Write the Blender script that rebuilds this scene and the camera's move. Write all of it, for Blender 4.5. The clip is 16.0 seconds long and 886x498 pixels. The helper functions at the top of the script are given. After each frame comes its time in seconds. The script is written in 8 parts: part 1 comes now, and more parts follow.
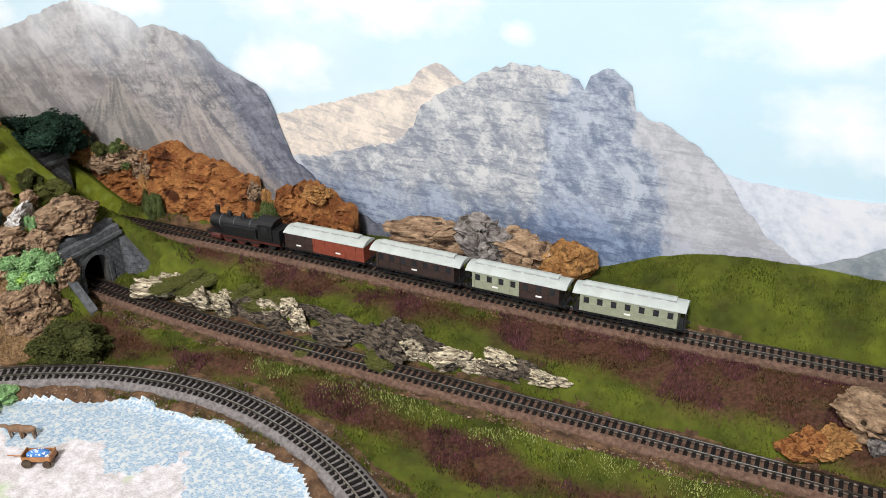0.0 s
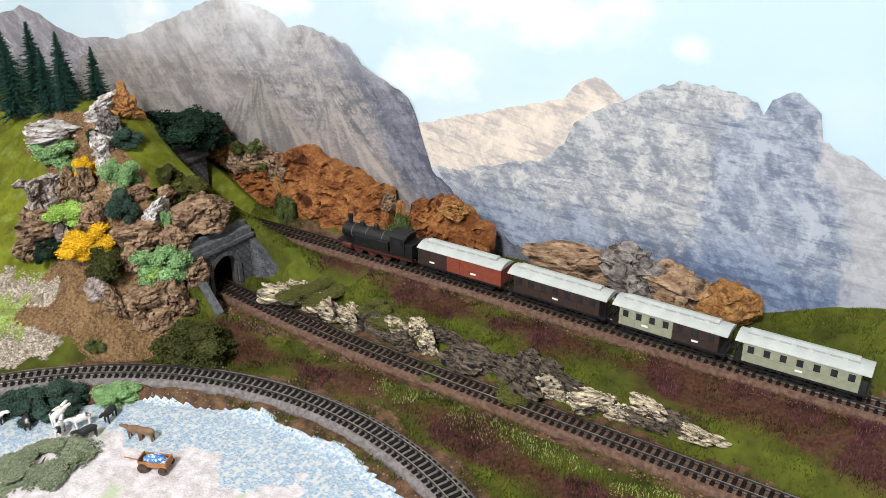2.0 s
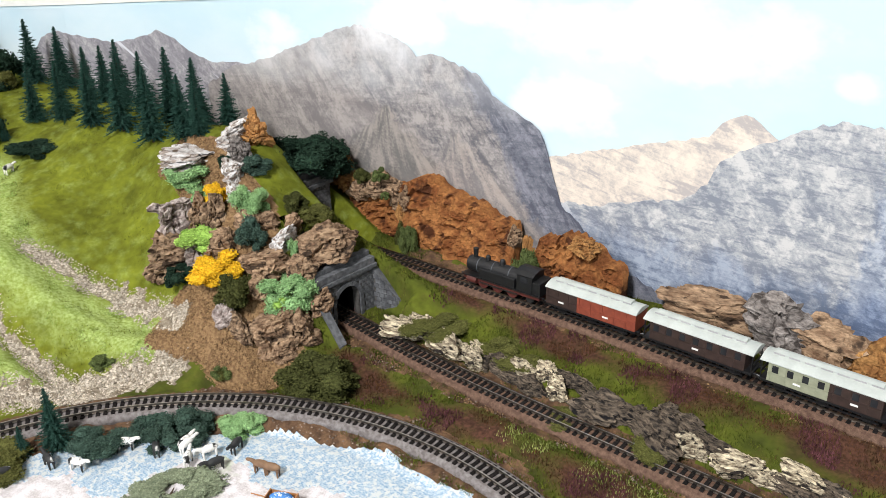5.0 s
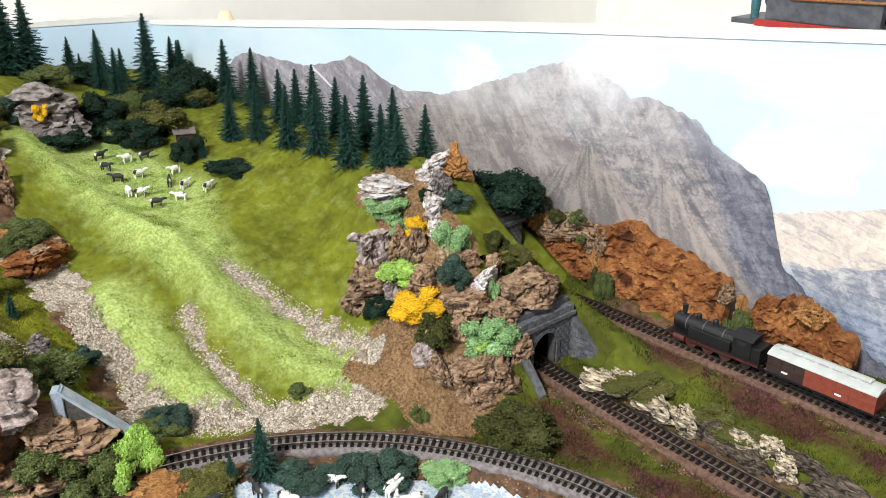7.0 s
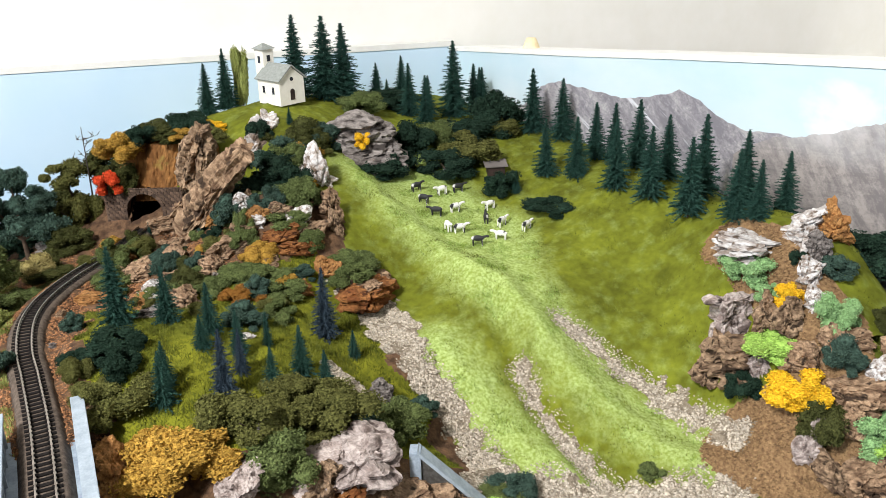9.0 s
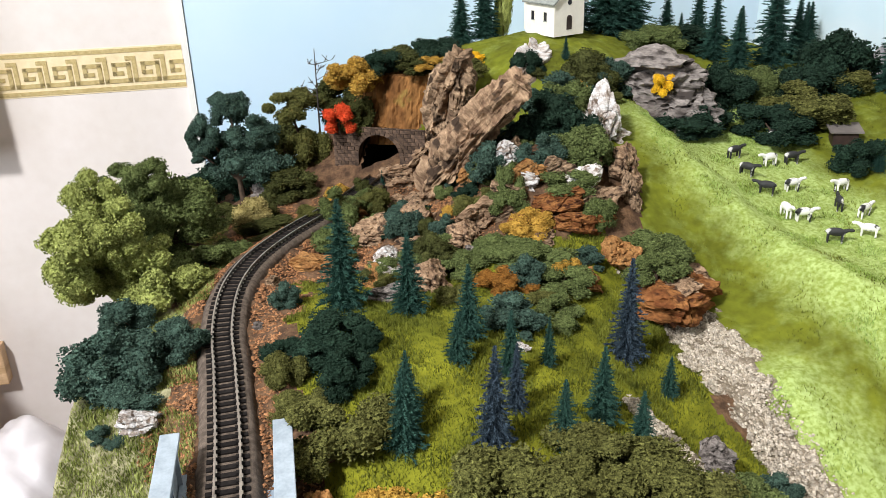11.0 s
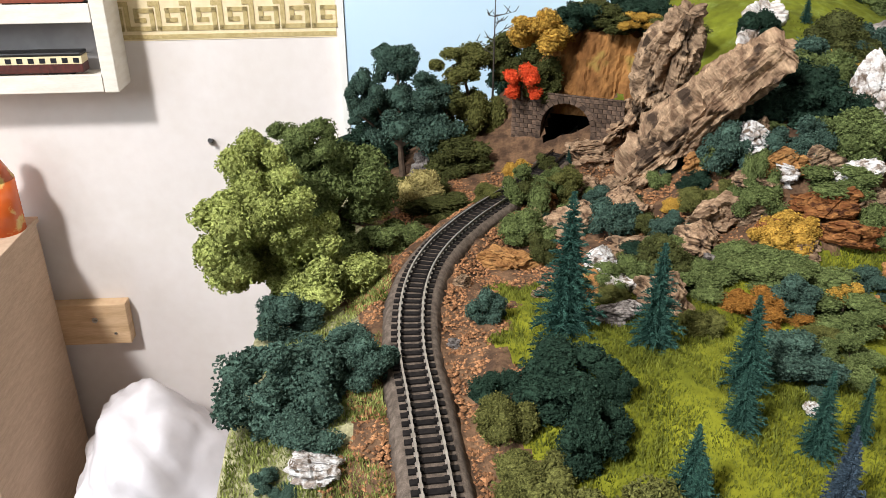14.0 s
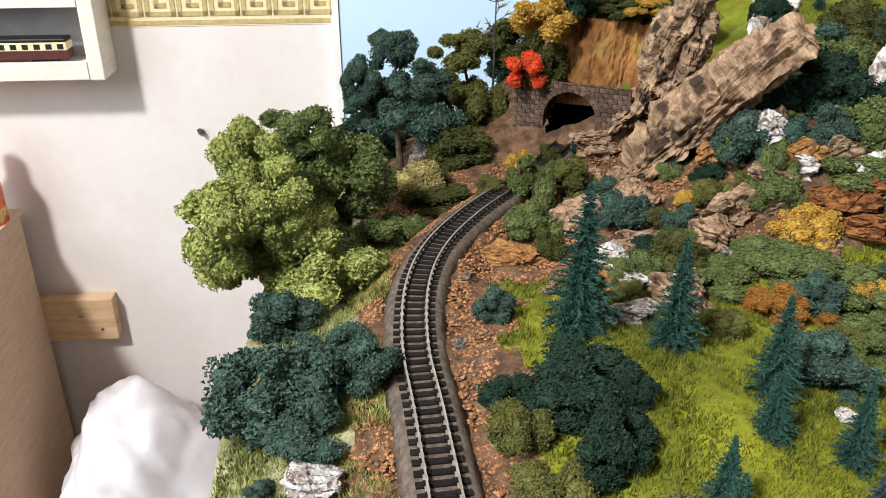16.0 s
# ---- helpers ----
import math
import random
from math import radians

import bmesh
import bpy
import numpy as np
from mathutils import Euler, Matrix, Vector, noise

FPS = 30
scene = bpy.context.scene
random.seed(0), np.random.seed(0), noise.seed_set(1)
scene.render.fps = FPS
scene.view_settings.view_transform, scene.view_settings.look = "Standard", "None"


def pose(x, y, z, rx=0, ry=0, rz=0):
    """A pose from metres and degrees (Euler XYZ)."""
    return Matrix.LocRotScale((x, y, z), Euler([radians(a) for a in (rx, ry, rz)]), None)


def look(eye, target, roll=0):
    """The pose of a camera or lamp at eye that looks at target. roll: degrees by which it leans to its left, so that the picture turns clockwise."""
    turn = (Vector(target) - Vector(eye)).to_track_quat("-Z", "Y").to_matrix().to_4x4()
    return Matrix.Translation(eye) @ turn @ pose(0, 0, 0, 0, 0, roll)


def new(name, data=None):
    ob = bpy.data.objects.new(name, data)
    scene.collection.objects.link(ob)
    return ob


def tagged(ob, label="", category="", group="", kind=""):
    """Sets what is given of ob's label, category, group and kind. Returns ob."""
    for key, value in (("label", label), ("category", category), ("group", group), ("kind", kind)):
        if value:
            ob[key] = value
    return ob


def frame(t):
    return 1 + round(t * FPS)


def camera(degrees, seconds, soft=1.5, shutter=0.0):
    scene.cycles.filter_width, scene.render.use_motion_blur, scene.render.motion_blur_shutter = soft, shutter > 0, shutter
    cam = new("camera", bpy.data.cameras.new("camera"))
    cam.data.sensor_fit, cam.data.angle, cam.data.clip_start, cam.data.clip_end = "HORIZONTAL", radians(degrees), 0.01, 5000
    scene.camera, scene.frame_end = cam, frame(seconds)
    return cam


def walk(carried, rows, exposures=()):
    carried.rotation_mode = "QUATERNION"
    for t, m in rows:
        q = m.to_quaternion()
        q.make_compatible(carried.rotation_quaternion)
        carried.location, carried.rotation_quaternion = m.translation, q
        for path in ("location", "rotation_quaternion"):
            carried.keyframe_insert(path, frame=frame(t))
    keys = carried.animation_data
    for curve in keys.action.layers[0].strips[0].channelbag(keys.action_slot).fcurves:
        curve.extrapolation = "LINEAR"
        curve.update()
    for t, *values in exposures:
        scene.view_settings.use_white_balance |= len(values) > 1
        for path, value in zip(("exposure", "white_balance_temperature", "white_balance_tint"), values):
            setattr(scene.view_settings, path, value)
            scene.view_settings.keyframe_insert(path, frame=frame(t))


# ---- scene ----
cam = camera(56.05, 16.0, soft=0.7)
PATH = [
    (0, (0.1336, 0.2609, 1.1442), (-0.3803, 1.3035, 0.5620), -1.17),
    (0.5, (0.1236, 0.2663, 1.1406), (-0.4347, 1.2929, 0.5710), -0.33),
    (1, (0.1086, 0.2760, 1.1350), (-0.5096, 1.2765, 0.5810), -0.37),
    (1.5, (0.1027, 0.2797, 1.1321), (-0.5535, 1.2598, 0.5854), -0.34),
    (2, (0.0931, 0.2859, 1.1282), (-0.5743, 1.2538, 0.5736), -0.34),
    (2.5, (0.0855, 0.2881, 1.1306), (-0.5974, 1.2437, 0.5736), 0.10),
    (3, (0.0765, 0.2880, 1.1313), (-0.6223, 1.2397, 0.5873), 0.34),
    (3.2, (0.0728, 0.2886, 1.1307), (-0.6317, 1.2374, 0.5890), 0.60),
    (5.3, (0.0477, 0.2889, 1.1379), (-0.7562, 1.1637, 0.6102), -0.83),
    (5.5, (0.0377, 0.2827, 1.1406), (-0.7799, 1.1520, 0.6249), -0.20),
    (6, (0.0159, 0.2728, 1.1404), (-0.8410, 1.1093, 0.6345), -0.11),
    (6.5, (0.0001, 0.2629, 1.1432), (-0.8873, 1.0671, 0.6374), -0.08),
    (7, (-0.0158, 0.2562, 1.1461), (-0.9289, 1.0329, 0.6432), -0.24),
    (7.5, (-0.0303, 0.2399, 1.1482), (-0.9672, 0.9888, 0.6467), 0.11),
    (8, (-0.0706, 0.2168, 1.1573), (-1.0813, 0.8755, 0.6729), -1.34),
    (8.5, (-0.1077, 0.2057, 1.1565), (-1.1551, 0.8109, 0.6803), -1.28),
    (9, (-0.1335, 0.2016, 1.1518), (-1.2276, 0.7195, 0.6779), -1.77),
    (9.2, (-0.1425, 0.2002, 1.1512), (-1.2531, 0.6826, 0.6780), -1.93),
    (11.3, (-0.3538, 0.1997, 1.0836), (-1.5301, 0.3910, 0.5642), -1.62),
    (11.5, (-0.3657, 0.1955, 1.0828), (-1.5437, 0.3688, 0.5609), -1.56),
    (12, (-0.3969, 0.1764, 1.0824), (-1.5725, 0.3103, 0.5437), -0.92),
    (12.5, (-0.4175, 0.1662, 1.0757), (-1.5914, 0.2693, 0.5268), -0.72),
    (13, (-0.4294, 0.1585, 1.0698), (-1.5985, 0.2367, 0.5068), -0.76),
    (13.5, (-0.4316, 0.1565, 1.0693), (-1.5984, 0.2341, 0.5013), -0.12),
    (14, (-0.4338, 0.1539, 1.0673), (-1.6019, 0.2244, 0.5012), -0.55),
    (14.5, (-0.4412, 0.1515, 1.0621), (-1.6089, 0.2098, 0.4937), -0.69),
    (15, (-0.4510, 0.1514, 1.0596), (-1.6189, 0.2212, 0.4928), -0.51),
    (15.5, (-0.4514, 0.1527, 1.0597), (-1.6154, 0.2345, 0.4866), -0.15),
    (16, (-0.4531, 0.1490, 1.0589), (-1.6154, 0.2345, 0.4831), -0.13),
]
walk(cam, [(t, look(eye, target, roll)) for t, eye, target, roll in PATH], ((0.0, -0.24), (3.0, -0.20), (6.0, -0.03), (9.0, 0.0), (16.0, 0.10)))

# ---------------------------------------------------------------- light
world = bpy.data.worlds.new("room_air")
scene.world = world
world.use_nodes = True
world.node_tree.nodes["Background"].inputs["Color"].default_value = (0.75, 0.85, 1.0, 1)
world.node_tree.nodes["Background"].inputs["Strength"].default_value = 0.06


def area_lamp(name, m, sx, sy, watts, colour):
    d = bpy.data.lights.new(name, "AREA")
    d.shape, d.size, d.size_y, d.energy, d.color = "RECTANGLE", sx, sy, watts, colour
    ob = new(name, d)
    ob.matrix_basis = m
    return ob


# added fill behind the camera for assumed window daylight; hobby-room ceiling lamp
area_lamp("soft_fill_light", look((0.35, -1.45, 1.75), (-0.5, 0.6, 0.85)), 1.3, 1.1, 29, (0.86, 0.94, 1.0))
area_lamp("ceiling_light", look((0.15, -0.75, 2.30), (-0.5, 0.4, 0.85)), 0.20, 0.20, 56, (0.975, 0.965, 0.955))

# ---------------------------------------------------------------- helpers
rnd = random.Random(7)


def part(name, bm, material, parent=None, label="", smooth=False):
    """Link a bmesh as one mesh object under a thing or a part."""
    me = bpy.data.meshes.new(name)
    bm.to_mesh(me)
    bm.free()
    me.materials.append(material)
    if smooth:
        for p in me.polygons:
            p.use_smooth = True
    ob = new(name, me)
    if parent is not None:
        ob.parent = parent
    if label:
        ob["label"] = label
    return ob


def raw(name, verts, faces, material, parent=None, smooth=False):
    """Link plain vertex and face lists, made in code, as one mesh object."""
    me = bpy.data.meshes.new(name)
    me.from_pydata([tuple(v) for v in verts], [], faces)
    me.materials.append(material)
    if smooth:
        me.polygons.foreach_set("use_smooth", [True] * len(me.polygons))
    me.update()
    ob = new(name, me)
    if parent is not None:
        ob.parent = parent
    return ob


def thing(name, m, label, category, group=""):
    ob = new(name)
    ob.empty_display_size = 0.01
    ob.matrix_basis = m
    return tagged(ob, label, category, group)


def box(bm, x0, x1, y0, y1, z0, z1, bevel=0.0):
    r = bmesh.ops.create_cube(bm, size=1.0)
    vs = r["verts"]
    for v in vs:
        v.co = Vector((x0 + (v.co.x + 0.5) * (x1 - x0), y0 + (v.co.y + 0.5) * (y1 - y0), z0 + (v.co.z + 0.5) * (z1 - z0)))
    if bevel > 0:
        es = list({e for v in vs for e in v.link_edges})
        bmesh.ops.bevel(bm, geom=es, offset=bevel, segments=2, affect="EDGES", profile=0.6)
    return vs


def boxed(*args, **kw):
    bm = bmesh.new()
    box(bm, *args, **kw)
    return bm


def tube(bm, a, b, r0, r1=None, n=10):
    """A tapered round bar from a to b."""
    r1 = r0 if r1 is None else r1
    a, b = Vector(a), Vector(b)
    q = (b - a).to_track_quat("Z", "Y").to_matrix().to_4x4()
    bmesh.ops.create_cone(bm, cap_ends=True, segments=n, radius1=r0, radius2=r1, depth=(b - a).length,
                          matrix=Matrix.Translation((a + b) / 2) @ q)


def tubed(*args, **kw):
    bm = bmesh.new()
    tube(bm, *args, **kw)
    return bm


def extrude_profile(bm, pts, x0, x1):
    """Closed outline pts (y, z) pulled along x."""
    va = [bm.verts.new((x0, y, z)) for y, z in pts]
    vb = [bm.verts.new((x1, y, z)) for y, z in pts]
    n = len(pts)
    for i in range(n):
        bm.faces.new((va[i], va[(i + 1) % n], vb[(i + 1) % n], vb[i]))
    bm.faces.new(va[::-1])
    bm.faces.new(vb)
    bmesh.ops.recalc_face_normals(bm, faces=bm.faces)


# ---------------------------------------------------------------- materials
def mat(name, a, b=None, scale=200.0, rough=0.8, metal=0.0, bump=0.0, fine=0.0, stretch=(1, 1, 1), vary=0.0, spots=None, spot_at=0.62, spot_scale=60.0, coat=0.0, island=False):
    """Two mixed colours by noise, finer grain on top, optional spots of a third colour, relief and variation per object."""
    m = bpy.data.materials.new(name)
    m.use_nodes = True
    nt = m.node_tree
    nd, ln = nt.nodes, nt.links
    bs = nd["Principled BSDF"]
    bs.inputs["Roughness"].default_value = rough
    bs.inputs["Metallic"].default_value = metal
    bs.inputs["Coat Weight"].default_value = coat
    if rough >= 0.85:
        bs.inputs["Specular IOR Level"].default_value = 0.12
    b = b or tuple(c * 0.7 for c in a)
    tc = nd.new("ShaderNodeTexCoord")
    mp = nd.new("ShaderNodeMapping")
    mp.inputs["Scale"].default_value = stretch
    ln.new(tc.outputs["Object"], mp.inputs["Vector"])
    n1 = nd.new("ShaderNodeTexNoise")
    n1.inputs["Scale"].default_value = scale
    n1.inputs["Detail"].default_value = 6
    ln.new(mp.outputs[0], n1.inputs["Vector"])
    ramp = nd.new("ShaderNodeValToRGB")
    ramp.color_ramp.elements[0].position, ramp.color_ramp.elements[1].position = 0.36, 0.66
    ramp.color_ramp.elements[0].color, ramp.color_ramp.elements[1].color = (*b, 1), (*a, 1)
    ln.new(n1.outputs["Fac"], ramp.inputs["Fac"])
    col = ramp.outputs["Color"]
    n2 = nd.new("ShaderNodeTexNoise")
    n2.inputs["Scale"].default_value = scale * 5
    n2.inputs["Detail"].default_value = 4
    ln.new(mp.outputs[0], n2.inputs["Vector"])
    if fine > 0:
        mx = nd.new("ShaderNodeMix")
        mx.data_type, mx.blend_type = "RGBA", "OVERLAY"
        mx.inputs["Factor"].default_value = fine
        ln.new(col, mx.inputs["A"])
        ln.new(n2.outputs["Fac"], mx.inputs["B"])
        col = mx.outputs["Result"]
    if spots:
        n3 = nd.new("ShaderNodeTexNoise")
        n3.inputs["Scale"].default_value = spot_scale
        n3.inputs["Detail"].default_value = 5
        ln.new(tc.outputs["Object"], n3.inputs["Vector"])
        r3 = nd.new("ShaderNodeValToRGB")
        r3.color_ramp.elements[0].position, r3.color_ramp.elements[1].position = spot_at - 0.04, spot_at + 0.04
        ln.new(n3.outputs["Fac"], r3.inputs["Fac"])
        mx = nd.new("ShaderNodeMix")
        mx.data_type = "RGBA"
        ln.new(r3.outputs["Color"], mx.inputs["Factor"])
        ln.new(col, mx.inputs["A"])
        mx.inputs["B"].default_value = (*spots, 1)
        col = mx.outputs["Result"]
    if vary > 0:
        if island:
            src = nd.new("ShaderNodeNewGeometry").outputs["Random Per Island"]
        else:
            src = nd.new("ShaderNodeObjectInfo").outputs["Random"]
        mr = nd.new("ShaderNodeMapRange")
        mr.inputs["To Min"].default_value, mr.inputs["To Max"].default_value = 1 - vary, 1 + vary
        ln.new(src, mr.inputs["Value"])
        hs = nd.new("ShaderNodeHueSaturation")
        ln.new(mr.outputs["Result"], hs.inputs["Value"])
        ln.new(col, hs.inputs["Color"])
        col = hs.outputs["Color"]
    ln.new(col, bs.inputs["Base Color"])
    if bump > 0:
        bp = nd.new("ShaderNodeBump")
        bp.inputs["Strength"].default_value = 0.6
        bp.inputs["Distance"].default_value = bump
        ad = nd.new("ShaderNodeMath")
        ad.operation = "ADD"
        ln.new(n1.outputs["Fac"], ad.inputs[0])
        ln.new(n2.outputs["Fac"], ad.inputs[1])
        ln.new(ad.outputs[0], bp.inputs["Height"])
        ln.new(bp.outputs["Normal"], bs.inputs["Normal"])
    return m


def leafy(name, a, b, vary=0.35):
    """Foam and fibre foliage: colour changes leaf by leaf, with a little light passing through."""
    m = mat(name, a, b, scale=90, rough=0.85, fine=0.25, vary=vary, island=True)
    m.node_tree.nodes["Principled BSDF"].inputs["Specular IOR Level"].default_value = 0.05
    return m


M = {}
M["grass"] = mat("grass_mat", (0.060, 0.068, 0.016), (0.042, 0.034, 0.016), 45, 0.95, bump=0.0012, fine=0.6, spots=(0.11, 0.052, 0.032), spot_at=0.53, spot_scale=22)
M["meadow"] = mat("meadow_mat", (0.3, 0.44, 0.085), (0.2, 0.28, 0.035), 12, 0.95, bump=0.0008, fine=0.5, spots=(0.42, 0.58, 0.18), spot_at=0.58, spot_scale=9)
M["blade_green"] = leafy("grass_blade_mat", (0.115, 0.132, 0.020), (0.044, 0.055, 0.010))
M["blade_light"] = leafy("light_grass_blade_mat", (0.36, 0.47, 0.15), (0.20, 0.29, 0.05))
M["blade_dry"] = leafy("dry_grass_blade_mat", (0.105, 0.052, 0.024), (0.04, 0.019, 0.011))
M["heather"] = leafy("heather_mat", (0.135, 0.052, 0.060), (0.055, 0.022, 0.024))
M["moss"] = leafy("moss_blade_mat", (0.20, 0.215, 0.036), (0.075, 0.088, 0.016))
# taken darker than the foam itself; shade on the bushes is in this colour
M["dark_green"] = leafy("dark_green_foliage", (0.029, 0.056, 0.036), (0.006, 0.015, 0.010))
M["blue_green"] = leafy("blue_green_foliage", (0.082, 0.130, 0.100), (0.014, 0.033, 0.025))
M["mid_green"] = leafy("mid_green_foliage", (0.160, 0.195, 0.070), (0.032, 0.046, 0.014))
M["olive"] = leafy("olive_foliage", (0.150, 0.150, 0.045), (0.045, 0.047, 0.014))
M["deep_olive"] = leafy("deep_olive_foliage", (0.085, 0.09, 0.028), (0.030, 0.034, 0.012))
M["light_green"] = leafy("light_green_foliage", (0.36, 0.39, 0.13), (0.13, 0.155, 0.035))
M["lime"] = leafy("lime_foliage", (0.42, 0.60, 0.15), (0.23, 0.40, 0.07))
M["mint"] = leafy("mint_foliage", (0.36, 0.54, 0.24), (0.12, 0.24, 0.10))
M["yellow"] = leafy("yellow_foliage", (0.85, 0.55, 0.03), (0.60, 0.33, 0.02))
M["gold"] = leafy("golden_foliage", (0.50, 0.31, 0.06), (0.27, 0.15, 0.03))
M["orange"] = leafy("orange_foliage", (0.3, 0.145, 0.03), (0.16, 0.065, 0.016))
M["red"] = leafy("red_foliage", (0.75, 0.10, 0.03), (0.45, 0.05, 0.02))
M["pine"] = leafy("pine_needles", (0.050, 0.118, 0.090), (0.009, 0.028, 0.023))
M["pine_blue"] = leafy("blue_pine_needles", (0.070, 0.105, 0.140), (0.013, 0.019, 0.026))
M["straw"] = leafy("straw_foliage", (0.42, 0.36, 0.15), (0.20, 0.16, 0.06))
M["sage"] = leafy("sage_green_foliage", (0.28, 0.32, 0.21), (0.10, 0.12, 0.075))
M["bark"] = mat("bark_mat", (0.10, 0.07, 0.05), (0.05, 0.035, 0.025), 300, 0.9, bump=0.0004)
M["clay"] = mat("orange_clay_earth", (0.34, 0.165, 0.055), (0.17, 0.075, 0.026), 26, 0.95, bump=0.0016, fine=0.7, stretch=(1.6, 1.6, 0.7), spots=(0.26, 0.21, 0.055), spot_at=0.56, spot_scale=24)


def rock_mats(key, name, a, b, spots=None, stretch=(1, 1, 2.4)):
    """The same stone for lumps scaled to size and for walls built at size."""
    M[key] = mat(name, a, b, 4.5, 0.92, bump=0.0022, fine=0.75, stretch=stretch, vary=0.14, spots=spots, spot_at=0.60, spot_scale=5.5)
    M[key + "_wall"] = mat(name + "_wall", a, b, 75, 0.92, bump=0.0022, fine=0.75, stretch=stretch, vary=0.10, spots=spots, spot_at=0.60, spot_scale=60)


rock_mats("rock_brown", "brown_bark_rock", (0.40, 0.275, 0.175), (0.10, 0.062, 0.04), (0.045, 0.030, 0.020))
rock_mats("rock_tan", "tan_cork_rock", (0.42, 0.285, 0.18), (0.15, 0.09, 0.056), (0.055, 0.036, 0.025))
rock_mats("rock_red", "rust_red_rock", (0.34, 0.15, 0.052), (0.16, 0.056, 0.02), (0.07, 0.026, 0.012), (1, 1, 1.2))
rock_mats("rock_orange", "orange_clay_rock", (0.45, 0.235, 0.085), (0.24, 0.11, 0.04), (0.15, 0.075, 0.03), (1, 1, 1.3))
rock_mats("rock_grey", "grey_rock", (0.31, 0.275, 0.255), (0.105, 0.09, 0.083), (0.055, 0.046, 0.042))
rock_mats("rock_pink", "pinkish_grey_rock", (0.56, 0.48, 0.445), (0.24, 0.185, 0.165), (0.12, 0.09, 0.08))
rock_mats("rock_white", "whitewashed_rock", (0.80, 0.79, 0.79), (0.34, 0.28, 0.24), (0.17, 0.125, 0.095))
rock_mats("rock_pale", "pale_flaked_rock", (0.74, 0.64, 0.46), (0.11, 0.08, 0.055), (0.025, 0.02, 0.018), (1, 1, 3.2))
rock_mats("slate", "dark_slate_rock", (0.20, 0.155, 0.115), (0.026, 0.022, 0.020), (0.012, 0.011, 0.012), (1, 1, 4))
def meadow_mat(name="meadow_flock", dull=((0.155, 0.175, 0.016), (0.090, 0.100, 0.010)), bright=((0.23, 0.30, 0.06, 1), (0.40, 0.50, 0.18, 1)), scale=90):
    """Two kinds of flock: bright lime on the crest and brook banks, olive elsewhere, by the sown amount stored in the ground."""
    m = mat(name, dull[0], dull[1], 30, 0.95, bump=0.0008, fine=0.5)
    nd, ln = m.node_tree.nodes, m.node_tree.links
    bs = nd["Principled BSDF"]
    old = bs.inputs["Base Color"].links[0].from_socket
    at = nd.new("ShaderNodeAttribute")
    at.attribute_name = "sown"
    tc = nd.new("ShaderNodeTexCoord")
    n1 = nd.new("ShaderNodeTexNoise")
    n1.inputs["Scale"].default_value, n1.inputs["Detail"].default_value = 90, 6
    ln.new(tc.outputs["Object"], n1.inputs["Vector"])
    n2 = nd.new("ShaderNodeTexNoise")
    n2.inputs["Scale"].default_value, n2.inputs["Detail"].default_value = 420, 3
    ln.new(tc.outputs["Object"], n2.inputs["Vector"])
    ad = nd.new("ShaderNodeMath")
    ad.operation = "MULTIPLY_ADD"
    ad.inputs[1].default_value, ad.inputs[2].default_value = 1.1, -0.55
    ln.new(n1.outputs["Fac"], ad.inputs[0])
    sm = nd.new("ShaderNodeMath")
    sm.use_clamp = True
    ln.new(at.outputs["Fac"], sm.inputs[0])
    ln.new(ad.outputs[0], sm.inputs[1])
    rp = nd.new("ShaderNodeValToRGB")
    rp.color_ramp.elements[0].position, rp.color_ramp.elements[1].position = 0.35, 0.65
    rp.color_ramp.elements[0].color, rp.color_ramp.elements[1].color = bright
    ln.new(n2.outputs["Fac"], rp.inputs["Fac"])
    mx = nd.new("ShaderNodeMix")
    mx.data_type = "RGBA"
    ln.new(sm.outputs[0], mx.inputs["Factor"])
    ln.new(old, mx.inputs["A"])
    ln.new(rp.outputs["Color"], mx.inputs["B"])
    ln.new(mx.outputs["Result"], bs.inputs["Base Color"])
    return m


M["meadow"] = meadow_mat()
M["grass"] = meadow_mat("bank_grass", ((0.100, 0.118, 0.014), (0.044, 0.052, 0.010)), ((0.042, 0.020, 0.013, 1), (0.092, 0.042, 0.027, 1)))
M["olive_meadow"] = mat("olive_meadow_mat", (0.22, 0.225, 0.018), (0.12, 0.13, 0.012), 40, 0.95, bump=0.0008, fine=0.5)
M["soil"] = mat("brown_soil", (0.165, 0.095, 0.054), (0.065, 0.038, 0.024), 120, 0.95, bump=0.0015, fine=0.6)
M["gravel"] = mat("pale_gravel", (0.55, 0.49, 0.41), (0.27, 0.225, 0.17), 400, 0.9, vary=0.38, island=True)
M["gravel_bed"] = mat("gravel_bed", (0.30, 0.25, 0.19), (0.14, 0.11, 0.08), 300, 0.95, bump=0.001, fine=0.5)
M["verge"] = mat("straw_verge", (0.36, 0.34, 0.20), (0.15, 0.14, 0.075), 160, 0.95, bump=0.001, fine=0.5)
M["gravel_grey"] = mat("grey_gravel", (0.26, 0.20, 0.165), (0.12, 0.09, 0.07), 400, 0.9, vary=0.45, island=True)
# dull tone for surfaces out of view, chosen to weaken the bounced fill
M["room_paint"] = mat("grey_beige_bounce_cut", (0.38, 0.36, 0.33), (0.34, 0.32, 0.29), 15, 0.9, fine=0.1)
M["gravel_brown"] = mat("brown_gravel", (0.27, 0.17, 0.085), (0.15, 0.088, 0.045), 400, 0.9, vary=0.35, island=True)
M["leaf_litter"] = mat("leaf_litter", (0.36, 0.18, 0.085), (0.17, 0.08, 0.04), 500, 0.9, vary=0.4, island=True)
M["ballast"] = mat("grey_track_bed", (0.23, 0.21, 0.205), (0.13, 0.112, 0.108), 350, 0.85, bump=0.0004, fine=0.4)
